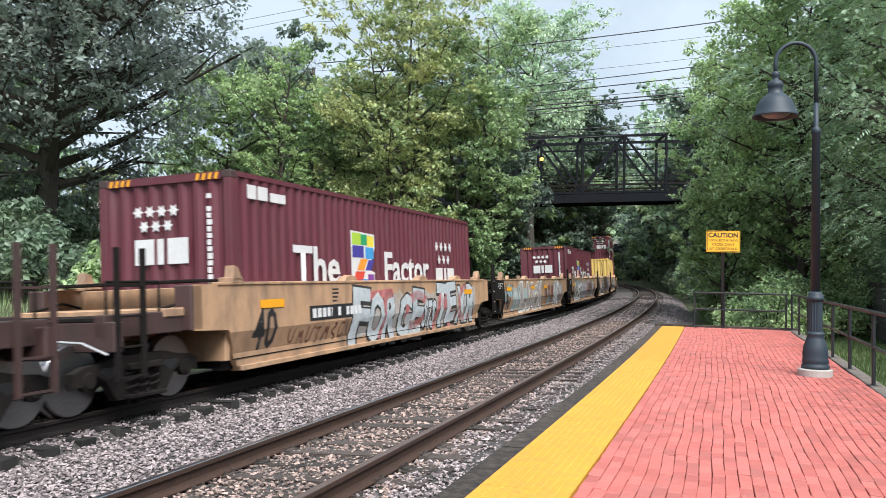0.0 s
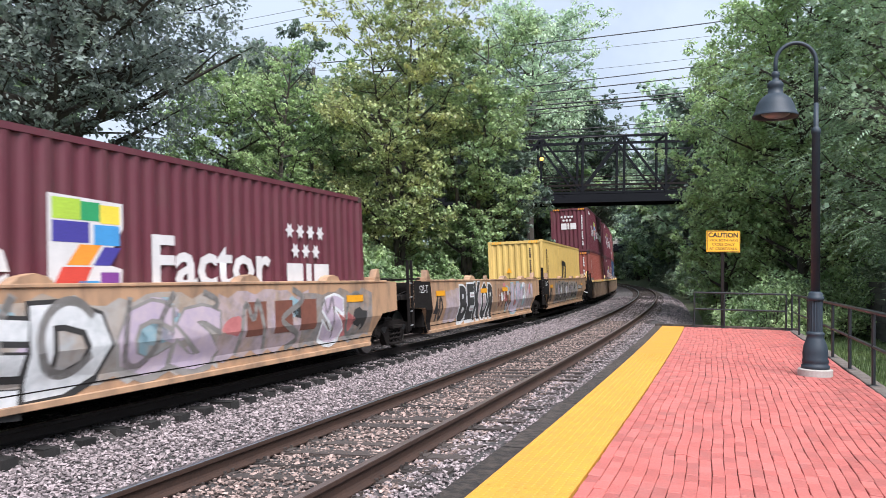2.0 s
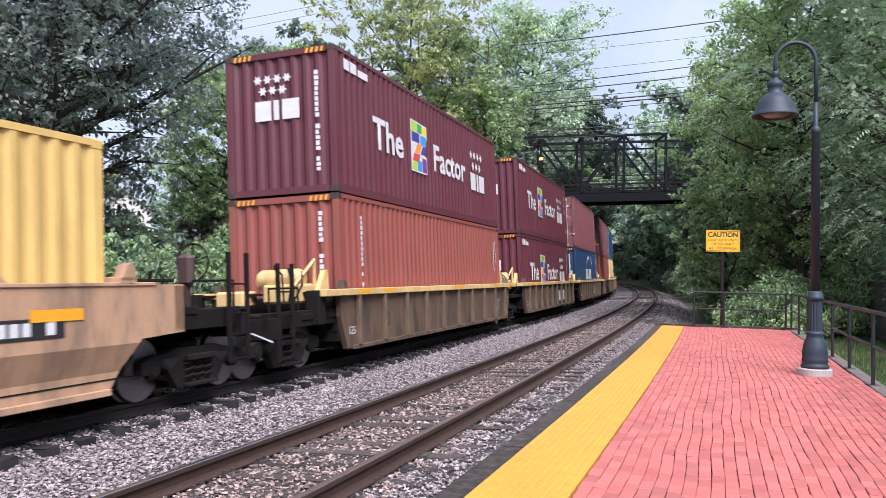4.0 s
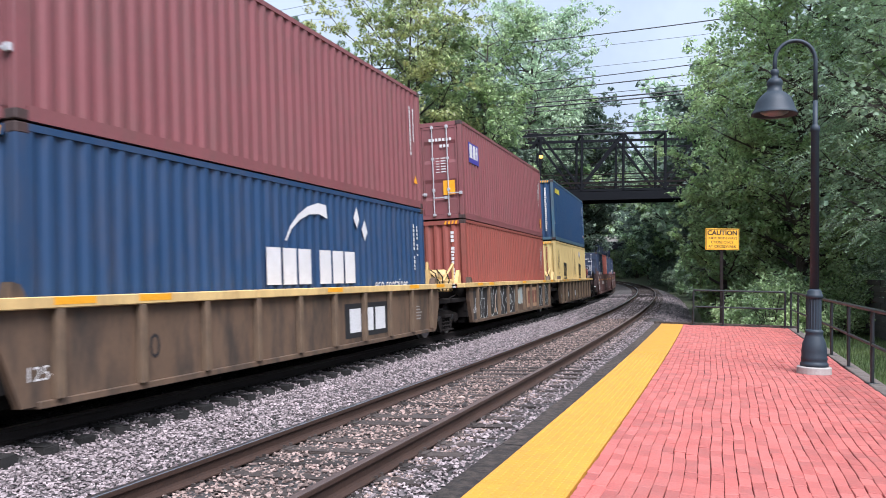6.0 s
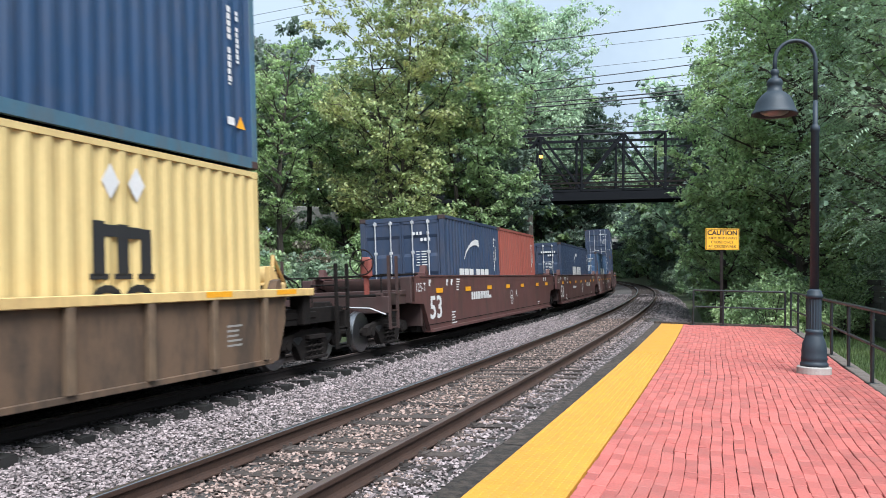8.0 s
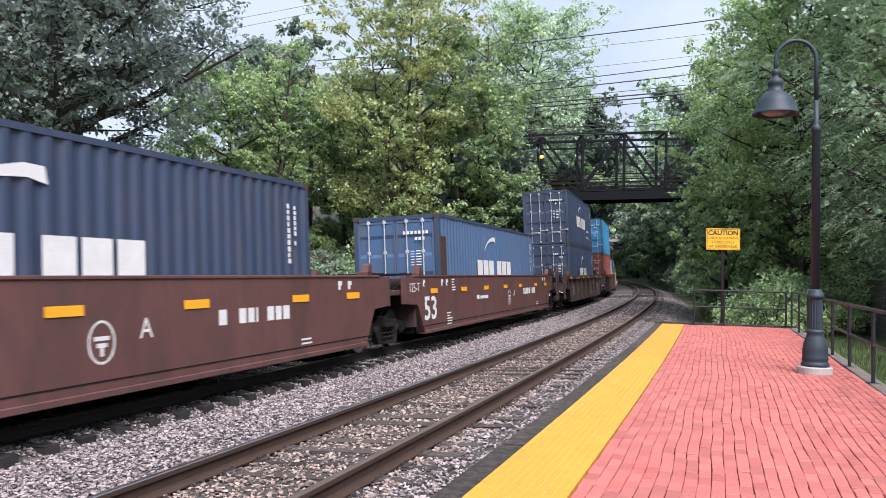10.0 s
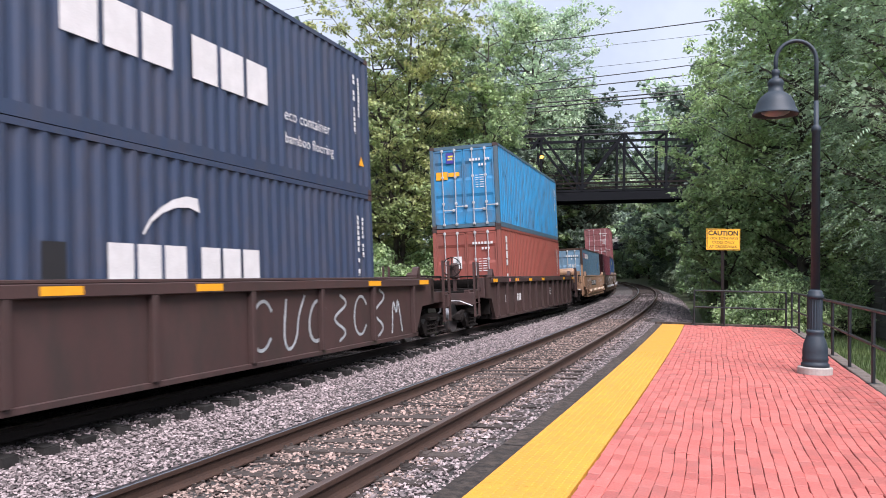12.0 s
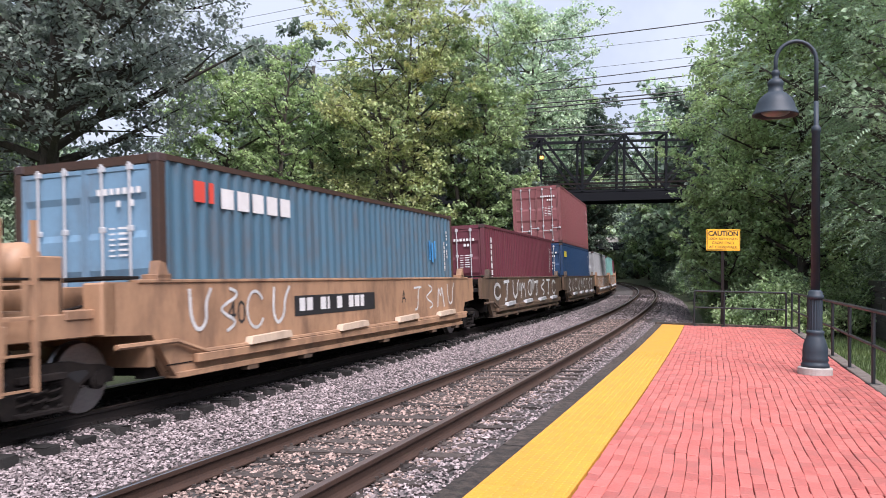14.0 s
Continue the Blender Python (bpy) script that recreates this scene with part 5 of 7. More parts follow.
def well(style, half, paintwork, end_paint, top, label, posts=0, sill=None, low=0.10, reach=7.75):
    """One well of a container car: two deep side walls, a floor between them, end platforms over the bogies."""
    c = thing("well_car", Matrix(), label, "well car", "wells of the train")
    sides = [(-half - 0.95, top), (half + 0.95, top), (half + 0.95, top - 0.62), (half + 0.15, top - 0.66), (half - 0.30, low), (-half + 0.30, low), (-half - 0.15, top - 0.66), (-half - 0.95, top - 0.62)]
    if style == "cut":
        sides = [(-half - 0.15, top), (half + 0.15, top), (half + 0.15, top - 0.4), (half - 0.1, low), (-half + 0.1, low), (-half - 0.15, top - 0.4)]
    for x in (-1, 1):
        w = part("side_wall", plate(bmesh.new(), sides, *sorted((x * 1.40, x * 1.30))), paintwork, c)
        if sill:
            part("top_sill", boxes((*sorted((x * 1.28, x * 1.50)), -half - 0.95, half + 0.95, top - 0.02, top + 0.11), bevel=0.012), sill, c, "yellow top sill")
        else:
            if posts:
                part("top_sill", boxes((*sorted((x * 1.401, x * 1.503)), -half - 0.2, half + 0.2, top - 0.17, top - 0.02), bevel=0.01), paintwork, c)
            part("top_flange", boxes((*sorted((x * 1.25, x * 1.42)), -half - 0.4, half + 0.4, top - 0.015, top + 0.03), bevel=0.008), paintwork, c)
        part("lower_flange", boxes((*sorted((x * 1.22, x * 1.45)), -half + 0.3, half - 0.3, low - 0.03, low + 0.05), bevel=0.008), paintwork, c)
        if posts:
            post = mesh_of("side_post", boxes((1.402, 1.496, -0.055, 0.055, low + 0.05, top - 0.02), bevel=0.006), paintwork if not sill else SILL_POST)
            for k in range(posts):
                y = -half + 0.55 + (2 * half - 1.1) * k / (posts - 1)
                part("side_post", post, None, c).matrix_basis = pose(0, y, 0, 0, 0, 0) if x > 0 else pose(0, y, 0, 0, 0, 180)
        else:
            part("weld_seam", boxes((*sorted((x * 1.40, x * 1.408)), -half + 0.1, half - 0.1, low + 0.15, low + 0.165)), GRIME, c)
    floor = bmesh.new()
    for k in range(6):
        y = -half + 0.5 + (2 * half - 1.0) * k / 5
        box(floor, -1.15, 1.15, y - 0.18, y + 0.18, low, low + 0.12)
    box(floor, -1.15, -1.0, -half, half, low, low + 0.14)
    box(floor, 1.0, 1.15, -half, half, low, low + 0.14)
    part("well_floor", floor, GRIME, c)
    for s in (-1, 1):
        y0, y1 = s * (half + 0.02), s * reach
        ys = sorted((y0, y1))
        part("end_platform", boxes((-1.28, 1.28, *ys, top - 0.42, top - 0.30), (-0.35, 0.35, *ys, top - 0.75, top - 0.40), bevel=0.015), end_paint, c, "grimy end platform over the bogie")
        part("end_bulkhead", boxes((-1.3, 1.3, *sorted((s * (half - 0.02), s * (half + 0.10))), low + 0.15, top - 0.02), bevel=0.01), end_paint, c)
        part("walkway", boxes((-1.32, 1.32, *sorted((s * (half + 0.25), s * (half + 0.85))), top + 0.035, top + 0.075), bevel=0.006), GRIME, c, "black steel crossover walkway")
        for x in (-1, 1):
            g = boxes((*sorted((x * 1.16, x * 1.42)), *sorted((s * (half + 0.05), s * (half - 0.22))), top, top + 0.10), bevel=0.01)
            plate(g, [(s * (half - 0.2), top + 0.05), (s * (half + 0.05), top + 0.05), (s * (half + 0.0), top + 0.27), (s * (half - 0.1), top + 0.24)], *sorted((x * 1.27, x * 1.42)))
            part("container_guide", g, paintwork, c)
            gus = plate(bmesh.new(), [(s * (half - 0.25), low), (s * (half + 0.12), top - 0.68), (s * (half + 0.12), top - 0.1), (s * (half - 0.25), top - 0.1)], *sorted((x * 1.20, x * 1.28)))
            part("corner_gusset", gus, end_paint, c)
            hose = tube(bmesh.new(), [(x * 1.1, s * (half + 0.3), top - 0.28), (x * 1.15, s * (half + 0.6), top - 0.20), (x * 1.1, s * reach * 0.99, top - 0.32)], 0.02, 5)
            part("brake_pipe", hose, GRIME, c)
    return c


def car_end(c, s, half, top, reach, paintwork, ladder_paint, wheel=False, tank=None, tall=1.0):
    """The outer end of a car: end sill, ladders, uncoupling lever, coupler, and hand brake where it has one."""
    y0, y1 = s * reach, s * (reach + 1.05)
    part("end_sill", boxes((-1.40, 1.40, *sorted((y1, y1 - s * 0.16)), top - 0.78, top - 0.42), (-0.42, 0.42, *sorted((y0, y1)), top - 0.85, top - 0.40), bevel=0.015), paintwork, c)
    for x in (-1, 1):
        part("side_beam", boxes((*sorted((x * 1.10, x * 1.26)), *sorted((s * half, y1)), top - 0.62, top - 0.34), bevel=0.012), paintwork, c)
        part("end_post", boxes((*sorted((x * 1.12, x * 1.40)), *sorted((s * (half + 0.75), s * (half + 1.0))), top - 0.62, top + 0.0), bevel=0.02), paintwork, c)
    part("end_deck", boxes((-1.25, 1.25, *sorted((y0, y1)), top - 0.42, top - 0.37), bevel=0.008), GRIME, c)
    for x in (-1, 1):
        for yy in (y1 - s * 0.05, y1 - s * 0.50):
            part("ladder_stile", boxes((*sorted((x * 1.375, x * 1.43)), yy - 0.028, yy + 0.028, top - 1.12, top - 0.05 + tall * 0.5)), ladder_paint, c)
        for z in (top - 1.10, top - 0.74, top - 0.38, top - 0.02):
            part("ladder_rung", boxes((x * 1.40 - 0.013, x * 1.40 + 0.013, *sorted((y1 - s * 0.03, y1 - s * 0.5)), z, z + 0.026)), ladder_paint, c)
        rail = tube(bmesh.new(), [(x * 1.2, y1 - s * 0.1, top - 0.4), (x * 1.2, y1 - s * 0.1, top + 0.05), (x * 1.2, y0, top + 0.05), (x * 1.2, y0, top - 0.35)], 0.018, 6)
        part("handrail", rail, GRIME, c)
    lever = tube(bmesh.new(), [(0.3, y1 + s * 0.05, top - 0.62), (1.0, y1 + s * 0.08, top - 0.66), (1.35, y1 + s * 0.05, top - 0.80)], 0.016, 5)
    part("uncoupling_lever", lever, GALV, c)
    cpl = boxes((-0.09, 0.09, *sorted((y1, y1 + s * 0.34)), top - 0.72, top - 0.52), (-0.16, 0.16, *sorted((y1 + s * 0.22, y1 + s * 0.44)), top - 0.76, top - 0.48), bevel=0.02)
    part("coupler", cpl, CASTING, c, "cast steel knuckle coupler")
    hose = tube(bmesh.new(), [(0.35, y1, top - 0.7), (0.4, y1 + s * 0.12, top - 0.95), (0.3, y1 + s * 0.35, top - 1.05)], 0.03, 6)
    part("air_hose", hose, INK, c)
    if wheel:
        bw = bmesh.new()
        box(bw, 0.55, 0.82, *sorted((y0 + s * 0.45, y0 + s * 0.62)), top - 0.02, top + 0.46, bevel=0.06)
        box(bw, 0.64, 0.72, *sorted((y0 + s * 0.48, y0 + s * 0.58)), top - 0.40, top + 0.0)
        stand = part("hand_brake", bw, wheel, c, "hand brake gear housing")
        rim = bmesh.new()
        tube(rim, [(0.66 + 0.28 * math.cos(t), y0 + s * 0.72, top + 0.34 + 0.28 * math.sin(t)) for t in np.linspace(0, 6.283, 21)], 0.016, 5, False)
        for t in (0.3, 1.56, 2.8, 4.1, 5.3):
            tube(rim, [(0.66, y0 + s * 0.72, top + 0.34), (0.66 + 0.28 * math.cos(t), y0 + s * 0.72, top + 0.34 + 0.28 * math.sin(t))], 0.012, 4)
        tube(rim, [(0.66, y0 + s * 0.60, top + 0.34), (0.66, y0 + s * 0.75, top + 0.34)], 0.03, 6)
        part("brake_wheel", rim, CASTING, stand, "spoked hand brake wheel")
    if tank:
        tk = lathe(bmesh.new(), [(0.05, -0.62), (0.2, -0.58), (0.26, -0.48), (0.26, 0.48), (0.2, 0.58), (0.05, 0.62)], 16, pose(0.3, y0 + s * 0.1, top + 0.22, 0, 90, 0))
        tko = part("air_reservoir", tk, tank, c, "tan brake air reservoir", True)
        part("reservoir_bracket", boxes((0.95, 1.2, *sorted((y0 - s * 0.05, y0 + s * 0.3)), top - 0.38, top + 0.30), bevel=0.015), tank, c)
        vlv = boxes((-0.6, -0.2, *sorted((y0 + s * 0.1, y0 + s * 0.5)), top - 0.36, top + 0.02), (-0.1, 0.3, *sorted((y0 + s * 0.3, y0 + s * 0.7)), top - 0.36, top - 0.1), bevel=0.03)
        part("brake_valve", vlv, tank, c)


SILL_POST = paint("post_paint", (0.165, 0.110, 0.068), dirt=(0.045, 0.035, 0.028), amount=0.8)
MOVING = []


def runs(ob, w, half, m=Matrix(), lift=DROP):
    """Enters a thing in the train, w metres from the head of the line at the start; bodies ride lifted on their bogies."""
    m = Matrix.Translation((0, 0, lift)) @ m
    MOVING.append((ob, w, half, m))
    ob.matrix_basis = ride(w, half) @ m
    return ob


def data_stencil(c, seed, y, z, rows=5, w=0.4, mat=None):
    drawn("data_stencil", [rect(y, z - 0.07 * k, w * random.Random(seed + k).uniform(0.5, 1.0), 0.03) for k in range(rows)], mat or WHITE, c, SIDE, 1.4015)


def reflectors(c, ys, z, h=0.13, w=0.72, depth=1.4125):
    for y in ys:
        drawn("reflector_strip", [rect(y - w / 2, z, w, h)], AMBER, c, SIDE, depth, "yellow reflective strip")


# the head car, dark brown and empty, and the first five wells: smooth tan sides, sprayed over
def tan_well(w, lead, tail, seed, number, dark_end, label):
    c = well("slope", 6.35, TAN, GRIME if dark_end else TAN, 1.36, label)
    reflectors(c, (-5.3, 5.2) if seed % 2 else (-5.35, -1.2, 1.5), 0.98)
    letters("40", 0.62, INK, c, SIDE, -5.85, 0.36, 1.402, "black stencilled size figures", 0.012, fit_w=0.70, fit_h=0.62)
    if dark_end:
        bm = plate(bmesh.new(), [(-7.28, 0.745), (-6.52, 0.72), (-6.06, 0.13), (-5.88, 0.13), (-6.12, 1.37), (-7.28, 1.37)], 1.402, 1.41)
        bmesh.ops.recalc_face_normals(bm, faces=bm.faces[:])
        part("end_patch", bm, GRIME, c, "black-painted wall end")
        letters("125-T", 0.26, WHITE, c, SIDE, -6.95, 1.08, 1.413, "white stencilled capacity mark")
    data_stencil(c, seed, -3.2, 1.22, 4, 0.35, INK)
    for y in (-2.4, 1.6, 4.3):
        part("guide_cap", plate(bmesh.new(), [(y - 0.30, 1.375), (y + 0.30, 1.375), (y + 0.20, 1.46), (y + 0.02, 1.50), (y - 0.18, 1.46)], 1.24, 1.41), TAN, c)
        part("guide_cap", plate(bmesh.new(), [(y - 0.30, 1.375), (y + 0.30, 1.375), (y + 0.20, 1.46), (y + 0.02, 1.50), (y - 0.18, 1.46)], -1.41, -1.24), TAN, c)
    if dark_end:
        for y in (-7.62, -7.36):
            part("ladder_stile", boxes((1.36, 1.42, y - 0.025, y + 0.025, 0.30, 1.84), bevel=0.004), GRIME, c)
        for z in (0.36, 0.68, 1.0, 1.32):
            part("ladder_rung", tube(bmesh.new(), [(1.39, -7.62, z), (1.39, -7.36, z)], 0.013, 6), GALV, c)
    if lead:
        car_end(c, -1, 6.35, 1.36, 7.75, DARKBROWN, GRIME)
    if tail:
        car_end(c, 1, 6.35, 1.36, 7.75, GRIME, GRIME, wheel=DARKBROWN)
    if number:
        part("number_panel", boxes((1.402, 1.406, -4.08, -1.88, 0.70, 0.96)), INK, c)
        drawn("number_mark", serial(seed, -3.98, 0.75, 0.75, 0.16, 0.3, False) + serial(seed + 3, -3.0, 0.75, 1.05, 0.16, 0.3, False), WHITE, c, SIDE, 1.408)
    return c


head = well("slope", 6.35, DARKBROWN, GRIME, 1.36, "dark brown empty container well at the head of the line")
car_end(head, 1, 6.35, 1.36, 7.75, DARKBROWN, DARKBROWN, wheel=DARKBROWN)
runs(head, -0.9, 7.8)

u1 = tan_well(17.5, True, False, 11, True, False, "tan container well with sprayed silver graffiti, carrying one container")
overspray(u1, 20, "silver", -2.2, 5.9, 0.16, 1.22)
graffiti(u1, 21, -1.8, 6.0, 0.18, 1.25, "rose", None, 1.403, 4, (("grey", 5), ("umber", 4)), stroke=0.10)
piece(u1, 23, "FORGE", -2.4, 1.6, 0.16, 1.22, "silver", "black")
piece(u1, 24, "STS", 1.65, 2.5, 0.24, 0.90, "silver", "black")
piece(u1, 25, "TEXR", 2.5, 5.9, 0.26, 1.30, "silver", "black")
graffiti(u1, 22, -4.8, -2.3, 0.28, 0.66, "umber", None, 1.404, 8, stroke=0.10)
lean_in(u1)
runs(u1, 17.5, 7.8)
u2 = tan_well(33.0, False, False, 12, False, True, "empty tan container well with pale block graffiti")
overspray(u2, 30, "aqua", -4.9, -1.9, 0.25, 1.2)
overspray(u2, 33, "lilac", 3.4, 5.9, 0.16, 1.28)
graffiti(u2, 31, -6.0, -4.7, 0.62, 1.30, "black", None, 1.403, 4, (("aqua", 2),), stroke=0.09)
graffiti(u2, 37, -4.6, 5.9, 0.22, 1.30, "grey", None, 1.403, 8, (("aqua", 4), ("silver", 6)), stroke=0.05)
overspray(u2, 32, "smoke", -3.6, 0.9, 0.14, 0.75, 1.4026)
piece(u2, 34, "LUCK", -3.5, 1.0, 0.24, 1.27, "taupe", "white")
old_mark(u2, 1.45, 0.62, 1.95, 0.46)
piece(u2, 36, "NC", 3.7, 5.0, 0.22, 1.25, "white", "grey")
lean_in(u2)
runs(u2, 33.0, 7.8)
u3 = tan_well(48.4, False, False, 13, False, True, "tan container well with silver graffiti, carrying one container")
overspray(u3, 40, "silver", -4.8, 0.9, 0.14, 1.30)
overspray(u3, 43, "smoke", 3.2, 6.0, 0.20, 1.28, 1.4026)
graffiti(u3, 41, -4.9, 5.8, 0.25, 1.30, "grey", None, 1.403, 9, (("aqua", 8), ("rose", 4), ("lilac", 7), ("black", 2)), stroke=0.08)
piece(u3, 44, "LED", -4.7, -1.3, 0.22, 1.22, "white", "black")
piece(u3, 45, "CS", -1.2, 0.9, 0.30, 1.22, "lilac", "grey")
overspray(u3, 48, "lilac", 0.8, 3.4, 0.20, 1.28, 1.4024)
old_mark(u3, 1.5, 0.56, 2.2, 0.52)
piece(u3, 47, "S", 3.85, 4.75, 0.32, 1.18, "lilac", "white")
lean_in(u3)
runs(u3, 48.4, 7.8)
u4 = tan_well(64.0, False, False, 14, False, True, "empty tan container well with lilac and brown graffiti")
overspray(u4, 50, "lilac", -4.9, -0.3, 0.20, 1.20)
overspray(u4, 53, "lilac", 2.3, 6.0, 0.20, 1.28, 1.4026)
graffiti(u4, 51, 0.2, 5.9, 0.25, 1.30, "grey", None, 1.403, 9, (("rose", 4), ("lilac", 8), ("white", 4), ("aqua", 4)), stroke=0.07)
piece(u4, 54, "BEKOR", -3.7, 0.0, 0.24, 1.28, "black", "white")
graffiti(u4, 52, 0.5, 2.4, 0.45, 1.10, "umber", None, 1.406, 4, stroke=0.2)
piece(u4, 55, "U", 2.4, 3.7, 0.24, 1.22, "lilac", "aqua")
lean_in(u4)
runs(u4, 64.0, 7.8)
u5 = tan_well(79.65, False, True, 15, False, True, "tan container well with grey graffiti, carrying a yellow container")
overspray(u5, 60, "smoke", -4.4, -0.3, 0.18, 1.30)
overspray(u5, 63, "silver", -0.2, 3.4, 0.22, 1.30, 1.4026)
graffiti(u5, 61, -4.2, 3.4, 0.30, 1.30, "black", None, 1.404, 9, (("lilac", 5), ("grey", 6), ("white", 3)), stroke=0.09)
part("number_panel", boxes((1.402, 1.406, 3.6, 5.3, 0.80, 1.02)), INK, u5)
drawn("number_mark", serial(7, 3.7, 0.84, 1.5, 0.14, 0.3, False), WHITE, u5, SIDE, 1.408)
lean_in(u5)
runs(u5, 79.65, 7.8)


# five wells with a yellow top sill over sooty ribbed sides
def sill_well(w, lead, tail, seed, label):
    c = well("cut", 6.35, SOOT, GRIME, 1.12, label, posts=10, sill=SILL, low=0.10)
    reflectors(c, (-5.6, -4.3, 0.6, 4.6, 6.4), 1.14, 0.08, 0.6, 1.502)
    letters("40", 0.45, INK, c, SIDE, -4.55, 0.42, 1.402, "black stencilled size figures")
    letters("125-T", 0.22, WHITE, c, SIDE, -6.2, 0.36, 1.402, "white stencilled capacity mark")
    data_stencil(c, seed, 4.9, 0.70, 5, 0.4, SPRAY["grey"])
    if lead:
        car_end(c, -1, 6.35, 1.22, 7.75, GRIME, GRIME)
    if tail:
        car_end(c, 1, 6.35, 1.22, 7.75, GRIME, GRIME)
    for s in (-1, 1):
        fit_ = boxes((0.2, 1.0, *sorted((s * 6.75, s * 7.25)), 1.0, 1.35), (-0.7, -0.1, *sorted((s * 6.9, s * 7.4)), 0.95, 1.25), bevel=0.04)
        part("brake_valve", fit_, SILL, c)
        gd = plate(bmesh.new(), [(s * 6.45, 1.22), (s * 6.85, 1.22), (s * 6.58, 1.60), (s * 6.48, 1.60)], 1.05, 1.15)
        part("container_stop", gd, SILL, c)
        tk = lathe(bmesh.new(), [(0.04, -0.48), (0.15, -0.45), (0.19, -0.38), (0.19, 0.38), (0.15, 0.45), (0.04, 0.48)], 14, pose(0.45, s * 6.98, 1.44, 0, 90, 0))
        part("air_reservoir", tk, SILL, c, "yellow brake air reservoir", True)
        arm = tube(bmesh.new(), [(1.0, s * 6.75, 1.22), (1.02, s * 6.78, 1.78), (0.9, s * 7.35, 1.30)], 0.035, 6)
        part("brake_lever", arm, SILL, c)
        for q in range(3):
            pipe = tube(bmesh.new(), [(0.2 + 0.3 * q, s * 6.72, 1.25), (0.35 + 0.28 * q, s * 7.05, 1.70 - 0.07 * q), (0.7 + 0.2 * q, s * 7.4, 1.52 - 0.1 * q), (0.9 + 0.1 * q, s * 7.7, 1.05)], 0.018, 5)
            part("brake_pipe", pipe, GRIME, c)
    return c


for k, w in enumerate((98.0, 113.6, 129.3, 145.0, 160.6)):
    c = sill_well(w, k == 0, k == 4, 70 + k, "ribbed container well with a yellow top sill and sooty sides")
    if k in (1, 2):
        drawn("logo_panel", [rect(1.15, 0.24, 2.05, 0.66)], INK, c, SIDE, 1.403)
        drawn("logo_block", [rect(1.35, 0.34, 0.5, 0.46), rect(1.95, 0.34, 0.5, 0.46), rect(2.55, 0.34, 0.5, 0.46)], WHITE, c, SIDE, 1.406)
    if k == 3:
        drawn("paint_patch", [rect(-6.1, 0.16, 5.3, 0.94)], SPRAY["black"], c, SIDE, 1.4018)
        graffiti(c, 91, -6.0, -1.0, 0.20, 1.04, "black", "white", 1.404, 6, (("grey", 3),), stroke=0.30)
        drawn("paint_patch", [rect(-3.75, 0.26, 1.0, 0.6)], TAN, c, SIDE, 1.4025)
        drawn("logo_panel", [rect(1.3, 0.22, 2.3, 0.75)], TAN, c, SIDE, 1.403)
        drawn("logo_block", [rect(1.55, 0.36, 0.5, 0.48), rect(2.2, 0.36, 0.5, 0.48), rect(2.85, 0.36, 0.5, 0.48)], SPRAY["umber"], c, SIDE, 1.406)
        drawn("paint_patch", [rect(3.65, 0.18, 2.6, 0.9)], SPRAY["black"], c, SIDE, 1.4018)
        graffiti(c, 92, 3.7, 6.1, 0.22, 1.04, "black", "white", 1.404, 4, stroke=0.26)
        overspray(c, 93, "aqua", -0.75, 1.1, 0.36, 1.08, 1.4035)
    if k == 4:
        drawn("number_panel", [rect(-3.9, 0.28, 0.95, 0.42), rect(-1.9, 0.28, 1.5, 0.42)], INK, c, SIDE, 1.403)
        drawn("number_mark", serial(5, -3.8, 0.36, 0.75, 0.24, 0.3, False) + serial(6, -1.8, 0.36, 1.3, 0.24, 0.3, False), WHITE, c, SIDE, 1.406)
    runs(c, w, 7.8)

